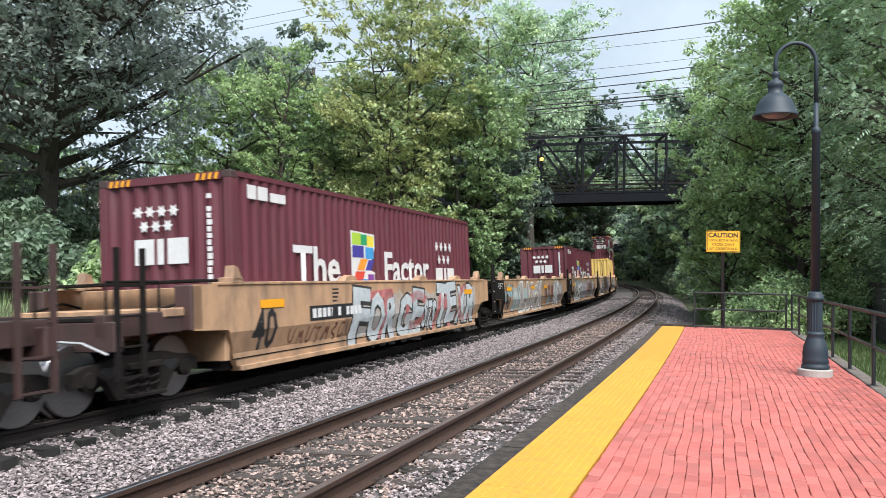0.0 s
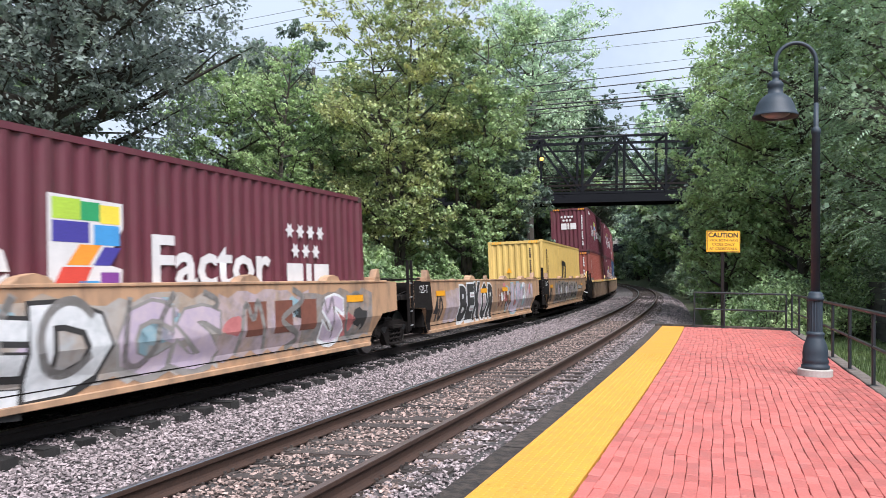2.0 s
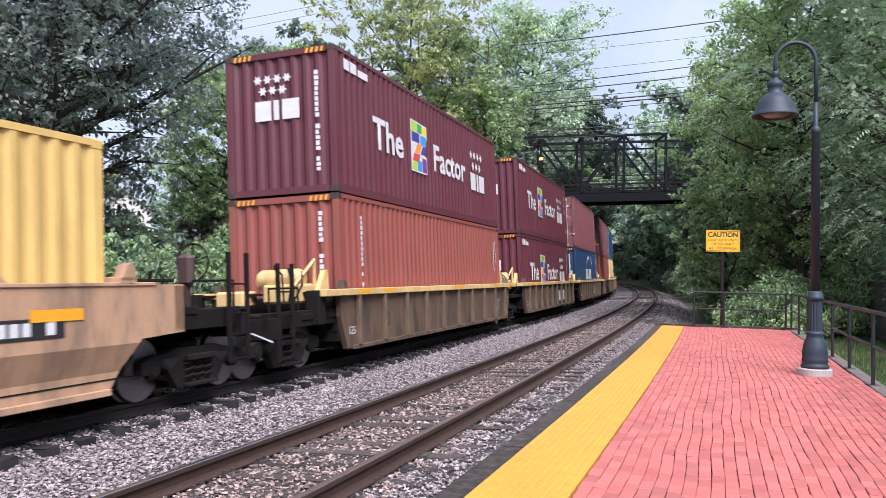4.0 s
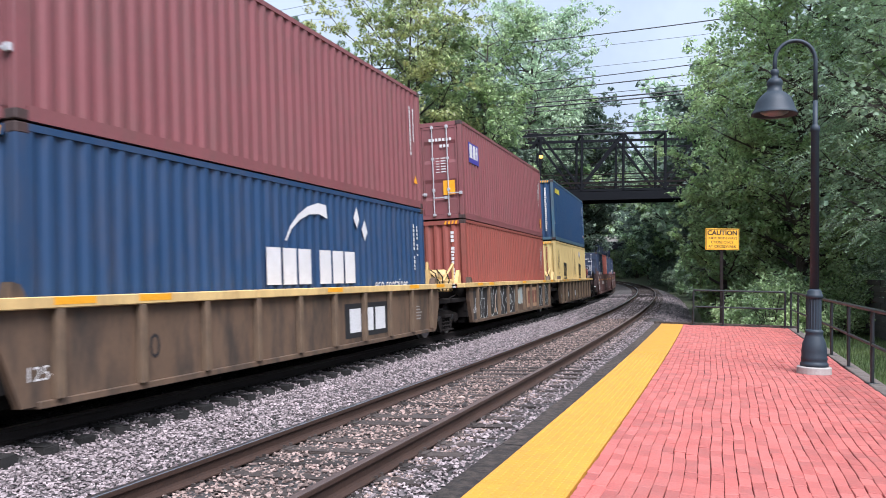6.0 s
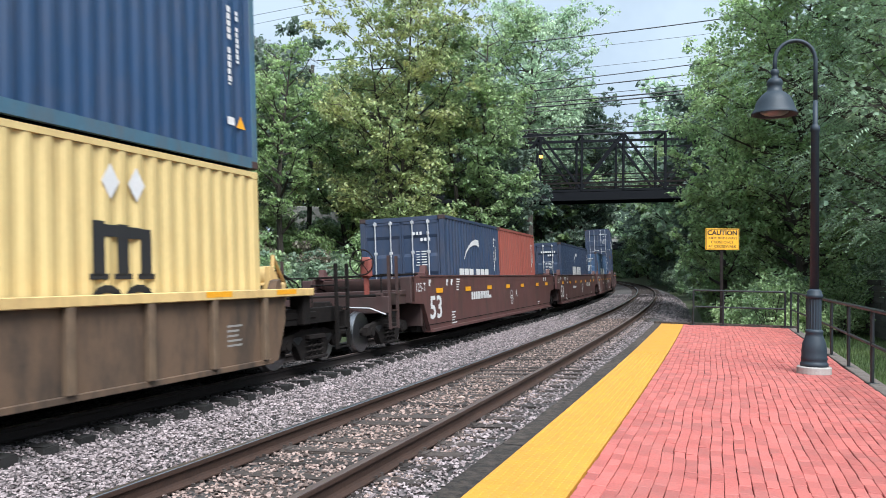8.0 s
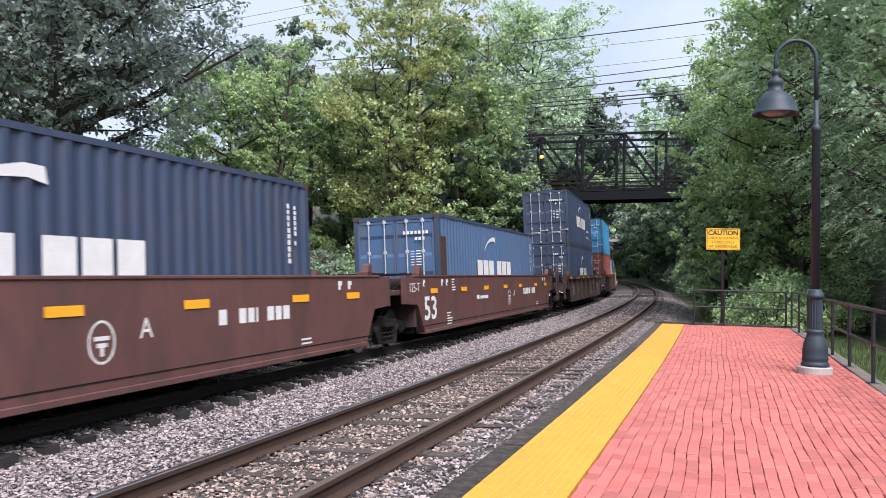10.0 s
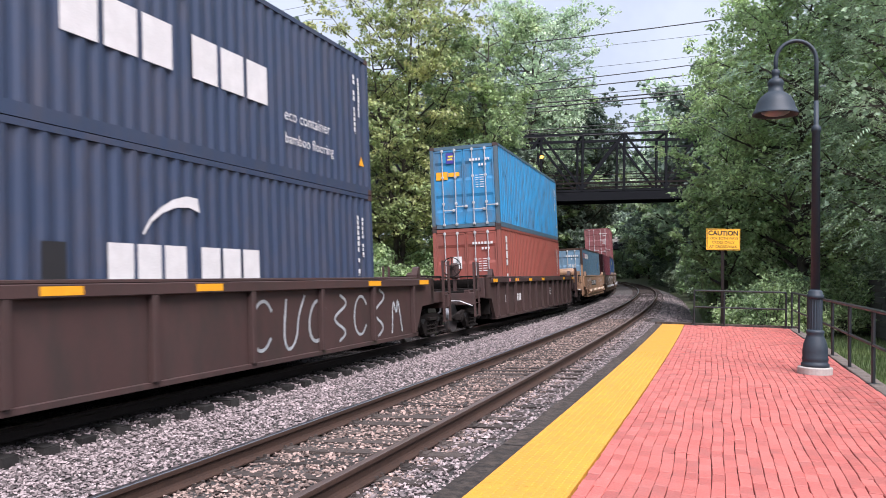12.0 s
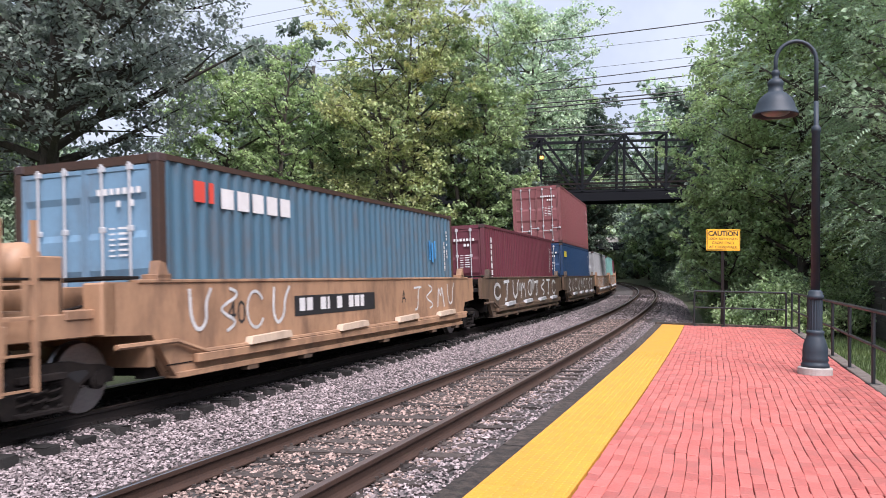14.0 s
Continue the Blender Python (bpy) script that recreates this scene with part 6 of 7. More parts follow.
# three long brown smooth wells, then two brown ribbed ones
for k, w in enumerate((181.95, 201.25, 220.5)):
    c = well("slope", 8.25, BROWN, DARKBROWN, 1.42, "long reddish-brown smooth-sided container well", low=0.08, reach=9.6)
    if k == 0:
        car_end(c, -1, 8.25, 1.42, 9.6, DARKBROWN, DARKBROWN, wheel=BRICKRED)
    if k == 2:
        car_end(c, 1, 8.25, 1.42, 9.6, DARKBROWN, DARKBROWN)
    letters("53", 0.66, WHITE, c, SIDE, -7.95, 0.38, 1.402, "white stencilled size figures", 0.012, fit_w=0.92, fit_h=0.56)
    letters("125-T", 0.30, WHITE, c, SIDE, -8.95, 1.06, 1.402, "white stencilled capacity mark")
    reflectors(c, (-7.2, -4.6, -2.2, 0.3, 2.6, 5.4, 7.4), 1.0, 0.12, 0.55)
    drawn("number_mark", serial(100 + k, 3.1 if k else -4.25, 0.74, 1.0, 0.22, 0.25, False) + serial(103 + k, 4.1 if k else -3.2, 0.74, 1.2, 0.22, 0.25, False), WHITE, c, SIDE, 1.403)
    drawn("round_mark", ribbon([(0.85 + 0.2 * math.cos(t), 0.68 + 0.24 * math.sin(t)) for t in np.linspace(0, 6.283, 22)], 0.03) + [rect(0.73, 0.7, 0.24, 0.05), rect(0.77, 0.62, 0.16, 0.05), rect(0.825, 0.52, 0.05, 0.1)], WHITE, c, SIDE, 1.403)
    letters("A", 0.36, WHITE, c, SIDE, 1.48, 0.68, 1.403)
    for y in (-8.0, -6.6, -6.2, 6.8, 7.2):
        drawn("stencil_mark", [rect(y, 1.18, 0.1, 0.16), rect(y + 0.1, 1.26, 0.06, 0.08)], WHITE, c, SIDE, 1.403)
    data_stencil(c, 110 + k, -5.7, 1.32, 5, 0.35)
    data_stencil(c, 120 + k, -6.2, 0.45, 5, 0.45)
    data_stencil(c, 130 + k, 5.4, 0.35, 2, 0.5)
    drawn("stencil_mark", [rect(-2.9, 0.74, 0.9, 0.09), rect(-3.3, 0.74, 0.3, 0.12)], WHITE, c, SIDE, 1.403)
    runs(c, w, 9.6)
for k, (w, col) in enumerate(((243.2, DARKBROWN), (266.3, DARKBROWN))):
    c = well("slope", 8.25, col, GRIME, 1.38, "long dark brown ribbed container well" if k else "long dark brown ribbed container well with chalky graffiti", posts=13 if k else 8, low=0.08, reach=9.4)
    car_end(c, -1, 8.25, 1.38, 9.4, col, DARKBROWN, wheel=DARKBROWN)
    car_end(c, 1, 8.25, 1.38, 9.4, col, DARKBROWN)
    reflectors(c, (-8.2, -5.0, -2.6, 0.0, 5.5, 8.3), 1.235, 0.10, 0.6, 1.506)
    if k == 0:
        letters("53", 0.70, WHITE, c, SIDE, -7.1, 0.40, 1.402, "white stencilled size figures")
        letters("FEC", 0.36, WHITE, c, SIDE, -4.95, 0.55, 1.402, "white stencilled owner's mark")
        graffiti(c, 141, 1.0, 7.2, 0.14, 1.20, "silver", None, 1.403, 7, stroke=0.06)
    else:
        drawn("number_mark", serial(144, -6.5, 0.55, 0.5, 0.25, 0.25, False) + serial(145, -5.0, 0.55, 1.0, 0.25, 0.25, False), WHITE, c, SIDE, 1.403)
        data_stencil(c, 146, 2.0, 0.9, 5, 0.4)
    drawn("stencil_mark", [rect(-6.3 + 1.2 * q, 1.235, 0.25, 0.10) for q in range(2)], SPRAY["rose"], c, SIDE, 1.5065)
    runs(c, w, 9.4)

# five older wells with a step along the side
for k, w in enumerate((287.9, 303.4, 318.9, 334.5, 350.0)):
    col = RUSTY if k == 0 else (SPRAY["grey"] if k in (1, 2) else RUSTY)
    c = well("slope", 6.35, RUSTY if k in (0, 3, 4) else SOOT, GRIME if k else RUSTY, 1.38, "older tan container well with a stepped lower side and graffiti" if k == 0 else "older sooty container well with a stepped lower side", low=0.16)
    ledge = tube(bmesh.new(), [(1.46, -7.2, 0.62), (1.46, -6.1, 0.62), (1.46, -5.5, 0.44), (1.46, 6.4, 0.44)], 0.035, 6)
    part("side_pipe", ledge, RUSTY if k == 0 else SOOT, c)
    part("side_step", boxes((1.402, 1.50, -5.7, 6.3, 0.30, 0.42), bevel=0.01), RUSTY if k == 0 else SOOT, c)
    fold = mesh_of("folding_bracket", plate(bmesh.new(), [(-0.6, 0.44), (0.6, 0.47), (0.55, 0.58), (-0.55, 0.55)], 1.42, 1.55), PALE if k == 0 else GREY)
    for y in (-3.9, -0.9, 1.9, 4.6):
        part("folding_bracket", fold, None, c).location = (0, y, 0)
    for y in (-4.3, -2.6, 0.8, 3.8, 5.6):
        part("lower_bracket", boxes((1.30, 1.44, y - 0.14, y + 0.14, 0.06, 0.2), bevel=0.01), SOOT, c)
    if k == 0:
        car_end(c, -1, 6.35, 1.38, 7.75, RUSTY, RUSTY, tank=RUSTY, tall=1.4)
        part("number_panel", boxes((1.402, 1.406, -2.96, 0.32, 0.78, 1.12)), INK, c)
        drawn("number_mark", serial(151, -2.8, 0.86, 1.1, 0.22, 0.3, False) + serial(152, -1.4, 0.86, 1.5, 0.22, 0.3, False), WHITE, c, SIDE, 1.408)
        letters("40", 0.5, INK, c, SIDE, -4.9, 0.75, 1.402)
        letters("A", 0.4, INK, c, SIDE, 1.8, 0.85, 1.402)
    if k == 4:
        car_end(c, 1, 6.35, 1.38, 7.75, RUSTY, RUSTY)
    graffiti(c, 160 + k, -6.0 if k else -5.9, -3.1 if k == 0 else 5.8, 0.60, 1.32, "white", None, 1.404, 4 if k == 0 else 9, () if k == 0 else (("grey", 4),), stroke=0.07)
    if k == 0:
        graffiti(c, 169, 2.4, 5.6, 0.62, 1.30, "white", None, 1.404, 4, stroke=0.06)
    runs(c, w, 7.8)
tailer = well("slope", 6.35, BROWN, GRIME, 1.38, "brown container well at the end of what is seen", low=0.1)
car_end(tailer, -1, 6.35, 1.38, 7.75, BROWN, BROWN)
runs(tailer, 368.4, 7.8)

# bogies: shared between wells of one car, single at car ends
first = build_bogie()
spots = [-0.9 + 7.9, 17.5 - 7.95, 25.25, 40.7, 56.2, 71.8, 79.65 + 7.95, 98.0 - 7.95, 105.8, 121.45, 137.15, 152.8, 160.6 + 7.95, 181.95 - 9.9, 191.6, 210.9, 220.5 + 9.9,
         243.2 - 9.75, 243.2 + 9.75, 266.3 - 9.75, 266.3 + 9.75, 287.9 - 7.95, 295.65, 311.15, 326.7, 342.25, 350.0 + 7.95, 368.4 - 7.95]
for k, w in enumerate(spots):
    runs(first if k == 0 else copy_thing(first, Matrix()), w, 0.89, lift=0.0)


# what the wells carry
def load(c, w, half, z, y=0.0):
    return runs(c, w, half, Matrix.Translation((0, y, z)))


LOW = 0.50
c = container(MAROON, label="maroon steel container with white stars, blocks and slogan")
zim(c, 2.591)
end_serial(c, 200, 12.192, 2.591, False)
load(c, 17.5, 7.8, LOW)
c = container(MAROON, label="maroon steel container with white stars, blocks and slogan")
zim(c, 2.591)
end_serial(c, 201, 12.192, 2.591, False)
load(c, 48.35, 7.8, LOW)
c = container(GOLD, label="golden yellow steel container with a black arched mark", rust=GOLD)
arches(c, -0.70, 0.78, 1.25, 1.02)
drawn("number_column", serial(203, -5.2, 0.95, 0.14, 1.25) + serial(204, -4.85, 0.95, 0.09, 1.0), INK, c, SIDE, 1.222)
drawn("number_column", serial(205, 0.62, 0.5, 0.08, 1.75), INK, c, LEAD, 6.086)
drawn("warning_sticker", [[(-0.42, 1.2), (-0.18, 1.2), (-0.30, 1.42)]], AMBER, c, LEAD, 6.09)
load(c, 79.65, 7.8, LOW)


def stack(w, lower, upper, half=7.8, base=None, step=None):
    load(lower, w, half, LOW if base is None else base)
    load(upper, w, half, step or (3.115 if base is None else 3.14))


def marked(color, height=2.896, doors=False, label="", seed=0, length=12.192, ink=None, **kw):
    c = container(color, length, height, doors, label, **kw)
    end_serial(c, seed, length, height, doors, ink)
    side_serial(c, seed + 2, length, height, ink)
    return c


low = marked(BRICKRED, 2.591, False, "oxide red corrugated steel container", 210)
drawn("number_column", serial(215, -5.1, 0.6, 0.1, 1.7), WHITE, low, SIDE, 1.222)
up = container(MAROON, 12.192, 2.896, False, "maroon steel container with white stars, blocks and slogan")
zim(up, 2.896)
end_serial(up, 212, 12.192, 2.896, False)
stack(98.0, low, up)
low = container(MAROON, 12.192, 2.591, False, "maroon steel container with white stars, blocks and slogan")
zim(low, 2.591)
side_serial(low, 214, 12.192, 2.591)
up = container(MAROON, 12.192, 2.896, False, "maroon steel container with white stars, blocks and slogan")
zim(up, 2.896)
side_serial(up, 216, 12.192, 2.896)
stack(113.6, low, up)
low = marked(BLUE, 2.591, False, "deep blue steel container with a white arc mark", 220)
swoosh(low, -1.26, 2.12, 0.80, 1.42, (-0.66, 1.55, 0.93, 2.26))
letters("eco container", 0.34, WHITE, low, SIDE, 3.0, 0.66, 1.222, "white lettering")
drawn("hazard_diamond", [[(2.05, 2.1), (2.2, 2.34), (2.32, 2.1), (2.2, 1.9)], [(2.42, 1.9), (2.58, 2.1), (2.7, 1.85), (2.55, 1.66)]], WHITE, low, SIDE, 1.222)
up = marked(PLUM, 2.896, True, "faded plum red steel container with barred doors", 222)
drawn("sticker", [[(-5.45, 2.0), (-5.2, 1.95), (-5.25, 2.35), (-5.4, 2.4)]], SCREEN["sky"], up, SIDE, 1.222)
stack(129.3, low, up)
low = marked(BRICKRED, 2.591, False, "oxide red corrugated steel container", 230)
up = marked(PLUM, 2.896, True, "faded plum red steel container with barred doors and a blue mark", 232)
drawn("logo_panel", [rect(-5.35, 1.75, 1.15, 0.62)], SCREEN["indigo"], up, SIDE, 1.2215)
drawn("logo_block", [rect(-5.25, 1.9, 0.3, 0.42), rect(-4.85, 1.9, 0.28, 0.42), rect(-4.48, 1.9, 0.14, 0.42)], WHITE, up, SIDE, 1.223)
drawn("logo_panel", [rect(-1.02, 2.0, 0.5, 0.2)], WHITE, up, LEAD, 6.104)
drawn("data_plate", [rect(0.62, 0.72, 0.36, 0.42)], AMBER, up, LEAD, 6.104, "yellow data plate")
drawn("warning_sticker", [[(-0.62, 1.05), (-0.38, 1.05), (-0.5, 1.25)]], AMBER, up, LEAD, 6.104)
drawn("warning_sticker", [rect(5.6, 0.35, 0.16, 0.4)], AMBER, up, SIDE, 1.2225)
stack(145.0, low, up)
for y, tag in ((-3.05, 240), (3.05, 244)):
    c = container(CREAM, 6.058, 2.591, False, "cream yellow short container with a black arched mark", rust=CREAM)
    arches(c, -0.50, 0.95, 1.0, 0.66)
    drawn("number_column", serial(tag, -2.35, 0.95, 0.14, 1.2) + serial(tag + 1, -2.0, 0.95, 0.09, 1.0), INK, c, SIDE, 1.222)
    drawn("number_column", serial(tag + 2, 0.75, 0.6, 0.07, 1.7), BRICKRED, c, LEAD, 3.018)
    load(c, 160.6, 7.8, LOW, y)
    if y > 0:
        drawn("hazard_diamond", [[(-0.35, 2.1), (-0.2, 2.32), (-0.05, 2.1), (-0.2, 1.88)], [(0.1, 2.1), (0.25, 2.32), (0.4, 2.1), (0.25, 1.88)]], WHITE, c, SIDE, 1.223)
c = marked(BLUE, 2.896, False, "deep blue steel container with yellow lettering blocks", 246, frame_color=STEELBLUE)
drawn("logo_block", [rect(-5.5 + 0.3 * k, 2.3, 0.24, 0.24) for k in range(5)], SCREEN["lemon"], c, SIDE, 1.222)
drawn("sticker", [rect(-6.0, 0.75, 0.12, 0.15), rect(5.3, 0.6, 0.18, 0.12)], WHITE, c, SIDE, 1.222)
drawn("warning_sticker", [[(-0.42, 0.45), (-0.2, 0.45), (-0.31, 0.66)]], AMBER, c, LEAD, 6.09)
load(c, 160.6, 7.8, 3.14)

c = marked(NAVY, 2.591, True, "navy blue short container with barred doors and a white arc mark", 250, 6.058)
swoosh(c, -1.70, 1.58, 0.62, 1.14, (-1.2, 1.42, 0.5, 2.02))
load(c, 181.95, 9.6, LOW, -3.05)
c = marked(BRICKRED, 2.591, True, "oxide red short container", 252, 6.058)
load(c, 181.95, 9.6, LOW, 3.05)
c = marked(NAVY, 2.591, True, "navy blue steel container with barred doors and a white arc mark", 254)
swoosh(c, -1.8, 1.9, 0.78, 1.40, (-1.1, 1.6, 0.3, 2.15))
load(c, 201.25, 9.6, LOW)
c = marked(FADED, 2.591, True, "sun-faded blue steel container with rust streaks and a white arc mark", 256, frame_color=NAVY)
swoosh(c, -2.41, 2.06, 0.72, 1.42, (-1.55, 1.72, -0.10, 2.18))
part("rust_plate", boxes((1.20, 1.226, -6.0, -5.5, 0.9, 2.0), bevel=0.01), RUST, c, "rusted corner patch")
load(c, 220.5, 9.6, LOW)

low = marked(NAVY, 2.896, True, "navy blue steel container with barred doors and a white arc mark", 260)
swoosh(low, -1.61, 1.77, 1.0, 1.62, (-1.0, 1.75, 0.2, 2.3))
drawn("vent_patch", [rect(-2.6, 1.0, 0.35, 0.6)], INK, low, SIDE, 1.222)
up = marked(NAVY, 2.896, True, "navy blue steel container with a white arc mark and small lettering", 262)
swoosh(up, -2.3, 2.17, 1.12, 1.75, (-1.41, 1.9, 0.0, 2.4))
letters("eco container", 0.30, WHITE, up, SIDE, 2.6, 1.0, 1.222, "white lettering")
letters("bamboo flooring", 0.27, WHITE, up, SIDE, 2.6, 0.6, 1.222, "white lettering")
stack(243.2, low, up, 9.4, 0.24)
low = marked(BRICKRED, 2.896, True, "oxide red steel container with barred doors", 270)
drawn("number_column", serial(271, -5.35, 0.9, 0.28, 1.7, 0.15), WHITE, low, SIDE, 1.222)
drawn("data_plate", [rect(-0.5, 1.5, 0.32, 0.42)], WHITE, low, LEAD, 6.105)
up = marked(SKYBLUE, 2.896, True, "weathered sky blue steel container with rust marks and barred doors", 272, frame_color=STEELBLUE)
drawn("logo_panel", [rect(-0.62, 2.28, 0.28, 0.38)], SCREEN["indigo"], up, LEAD, 6.105)
drawn("logo_block", [rect(-0.56, 2.4, 0.18, 0.06), rect(-0.54, 2.5, 0.18, 0.06)], SCREEN["lemon"], up, LEAD, 6.107)
drawn("data_plate", [rect(-1.0, 1.72, 0.42, 0.28), rect(-0.55, 1.82, 0.4, 0.14)], AMBER, up, LEAD, 6.105)
rr = random.Random(4)
drawn("rust_mark", [rect(y, z, rr.uniform(0.02, 0.05), rr.uniform(0.08, 0.36), rr.uniform(-0.03, 0.03)) for y, z in [(rr.uniform(-5.6, 3.6), rr.choice((0.30, 0.75, 1.9)) + rr.uniform(-0.12, 0.12)) for _ in range(38)]], surface("rust_streak", (0.12, 0.125, 0.095), (0.05, 0.15, 0.23), 0.8, grain=14, patch=4, bump=0.1), up, SIDE, 1.2215)
stack(266.3, low, up, 9.4, 0.24)

c = marked(STEELBLUE, 2.591, True, "steel blue container with a sun-bleached side and barred doors", 280, frame_color=RUST, door_color=SKYDOOR)
drawn("logo_block", [rect(-5.35, 2.0, 0.26, 0.3), rect(-5.0, 2.0, 0.12, 0.3)], RED, c, SIDE, 1.222)
drawn("logo_block", [rect(-4.7 + 0.42 * k, 1.95, 0.32, 0.3) for k in range(5)], WHITE, c, SIDE, 1.222)
drawn("sticker", [rect(4.2, 1.35 + 0.05 * k, 0.12, 0.45) for k in (0, 1)] + [rect(4.4, 1.3, 0.12, 0.5), rect(4.6, 1.4, 0.1, 0.45)], SCREEN["sky"], c, SIDE, 1.222)
load(c, 287.9, 7.8, LOW)
c = marked(MAROON, 2.591, True, "maroon steel container with barred doors", 284)
drawn("number_column", serial(285, -5.3, 0.9, 0.2, 1.3), WHITE, c, SIDE, 1.222)
load(c, 303.4, 7.8, LOW)
low = marked(BLUE, 2.591, True, "deep blue steel container with yellow blocks", 286)
drawn("logo_block", [rect(-5.5 + 0.3 * k, 1.9, 0.24, 0.3) for k in range(3)], SCREEN["lemon"], low, SIDE, 1.222)
up = marked(PLUM, 2.896, True, "faded plum red steel container with barred doors", 288)
stack(318.9, low, up)
c = marked(GREY, 2.591, True, "pale grey steel container", 290)
load(c, 334.5, 7.8, LOW)
c = marked(TEAL, 2.591, True, "pale teal steel container", 292)
load(c, 350.0, 7.8, LOW)
low = marked(MAROON, 2.591, True, "maroon steel container at the line's far end", 294)
load(low, 368.4, 7.8, LOW)
# ---------------------------------------------------------------- woods
LEAF_DARK = foliage("leaves_dark", (0.068, 0.096, 0.076), (0.105, 0.138, 0.098))
LEAF_MID = foliage("leaves_mid", (0.120, 0.175, 0.090), (0.215, 0.268, 0.132))
LEAF_YELLOW = foliage("leaves_yellowing", (0.150, 0.200, 0.096), (0.265, 0.265, 0.120))
LEAF_LIME = foliage("leaves_bright", (0.160, 0.225, 0.110), (0.255, 0.315, 0.155))
LEAF_COOL = foliage("leaves_cool", (0.168, 0.228, 0.160), (0.315, 0.375, 0.262))
# dark leaves greyed and lifted: veiling glare put into the leaf colour
LEAF_VEILED = foliage("leaves_glare_veiled", (0.125, 0.148, 0.138), (0.195, 0.222, 0.190))
LEAF_GRASS = foliage("grass_blades", (0.050, 0.078, 0.028), (0.085, 0.115, 0.042))
LEAF_DULL = foliage("leaves_dull", (0.085, 0.120, 0.082), (0.150, 0.190, 0.120))
LEAF_RUSSET = foliage("leaves_russet", (0.105, 0.085, 0.075), (0.130, 0.125, 0.085))


def leaves(g, centres, radii, per, size, flat=0.6, long=1.5, droop=-0.45):
    """Leaf blades scattered in clumps: four corners each, creased along the middle, drooping outwards."""
    n = len(centres) * per
    idx = np.repeat(np.arange(len(centres)), per)
    d = g.normal(0, 1, (n, 3))
    d /= np.linalg.norm(d, axis=1, keepdims=True)
    a = np.arctan2(d[:, 1], d[:, 0]) + g.normal(0, 0.9, n)
    d *= (g.random(n) ** 0.5)[:, None] * radii[idx][:, None]
    d[:, 2] *= flat
    c = centres[idx] + d
    tilt = g.normal(droop, 0.45, n)
    f = np.stack([np.cos(a) * np.cos(tilt), np.sin(a) * np.cos(tilt), np.sin(tilt)], 1)
    side = np.stack([-np.sin(a), np.cos(a), g.normal(0, 0.5, n)], 1)
    s = size * g.uniform(0.55, 1.15, n)[:, None]
    tip, base, wing = f * s * long * 0.5, -f * s * long * 0.5, side * s * 0.5
    up = np.array([0, 0, 1.0]) * s * 0.10 - f * s * long * 0.1
    v = np.stack([c + base, c + wing + up, c + tip, c - wing + up], 1)
    return v.reshape(-1, 3)


def fronds(g, centres, axis, length, pairs=9, leaflet=0.15):
    """Feather-shaped leaves: pairs of narrow leaflets along a drooping stalk."""
    n = len(centres)
    a = np.arctan2(centres[:, 1] - axis[:, 1], centres[:, 0] - axis[:, 0]) + g.normal(0, 0.8, n)
    out = np.stack([np.cos(a), np.sin(a), np.zeros(n)], 1)
    across = np.stack([-np.sin(a), np.cos(a), g.normal(0, 0.25, n)], 1)
    ln = length * g.uniform(0.6, 1.15, n)
    fall = g.uniform(0.35, 1.1, n)
    rows = []
    for k in range(pairs):
        t = (k + 0.6) / pairs
        p = centres + out * (ln * t)[:, None] + np.array([0, 0, -1.0]) * (ln * fall * t * t)[:, None]
        w = leaflet * (1.0 - 0.55 * abs(t - 0.35)) * (ln / length)
        for sgn in (-1, 1):
            d = across * sgn * 0.86 + out * 0.35 + np.array([0, 0, -0.42]) + g.normal(0, 0.10, (n, 3))
            tip = p + d * w[:, None]
            mid = p + d * (w * 0.42)[:, None]
            wing = (out - np.array([0, 0, 0.3])) * (ln / length * leaflet * 0.20)[:, None]
            rows.append(np.stack([p, mid + wing, tip, mid - wing], 1))
    return np.concatenate(rows).reshape(-1, 3)


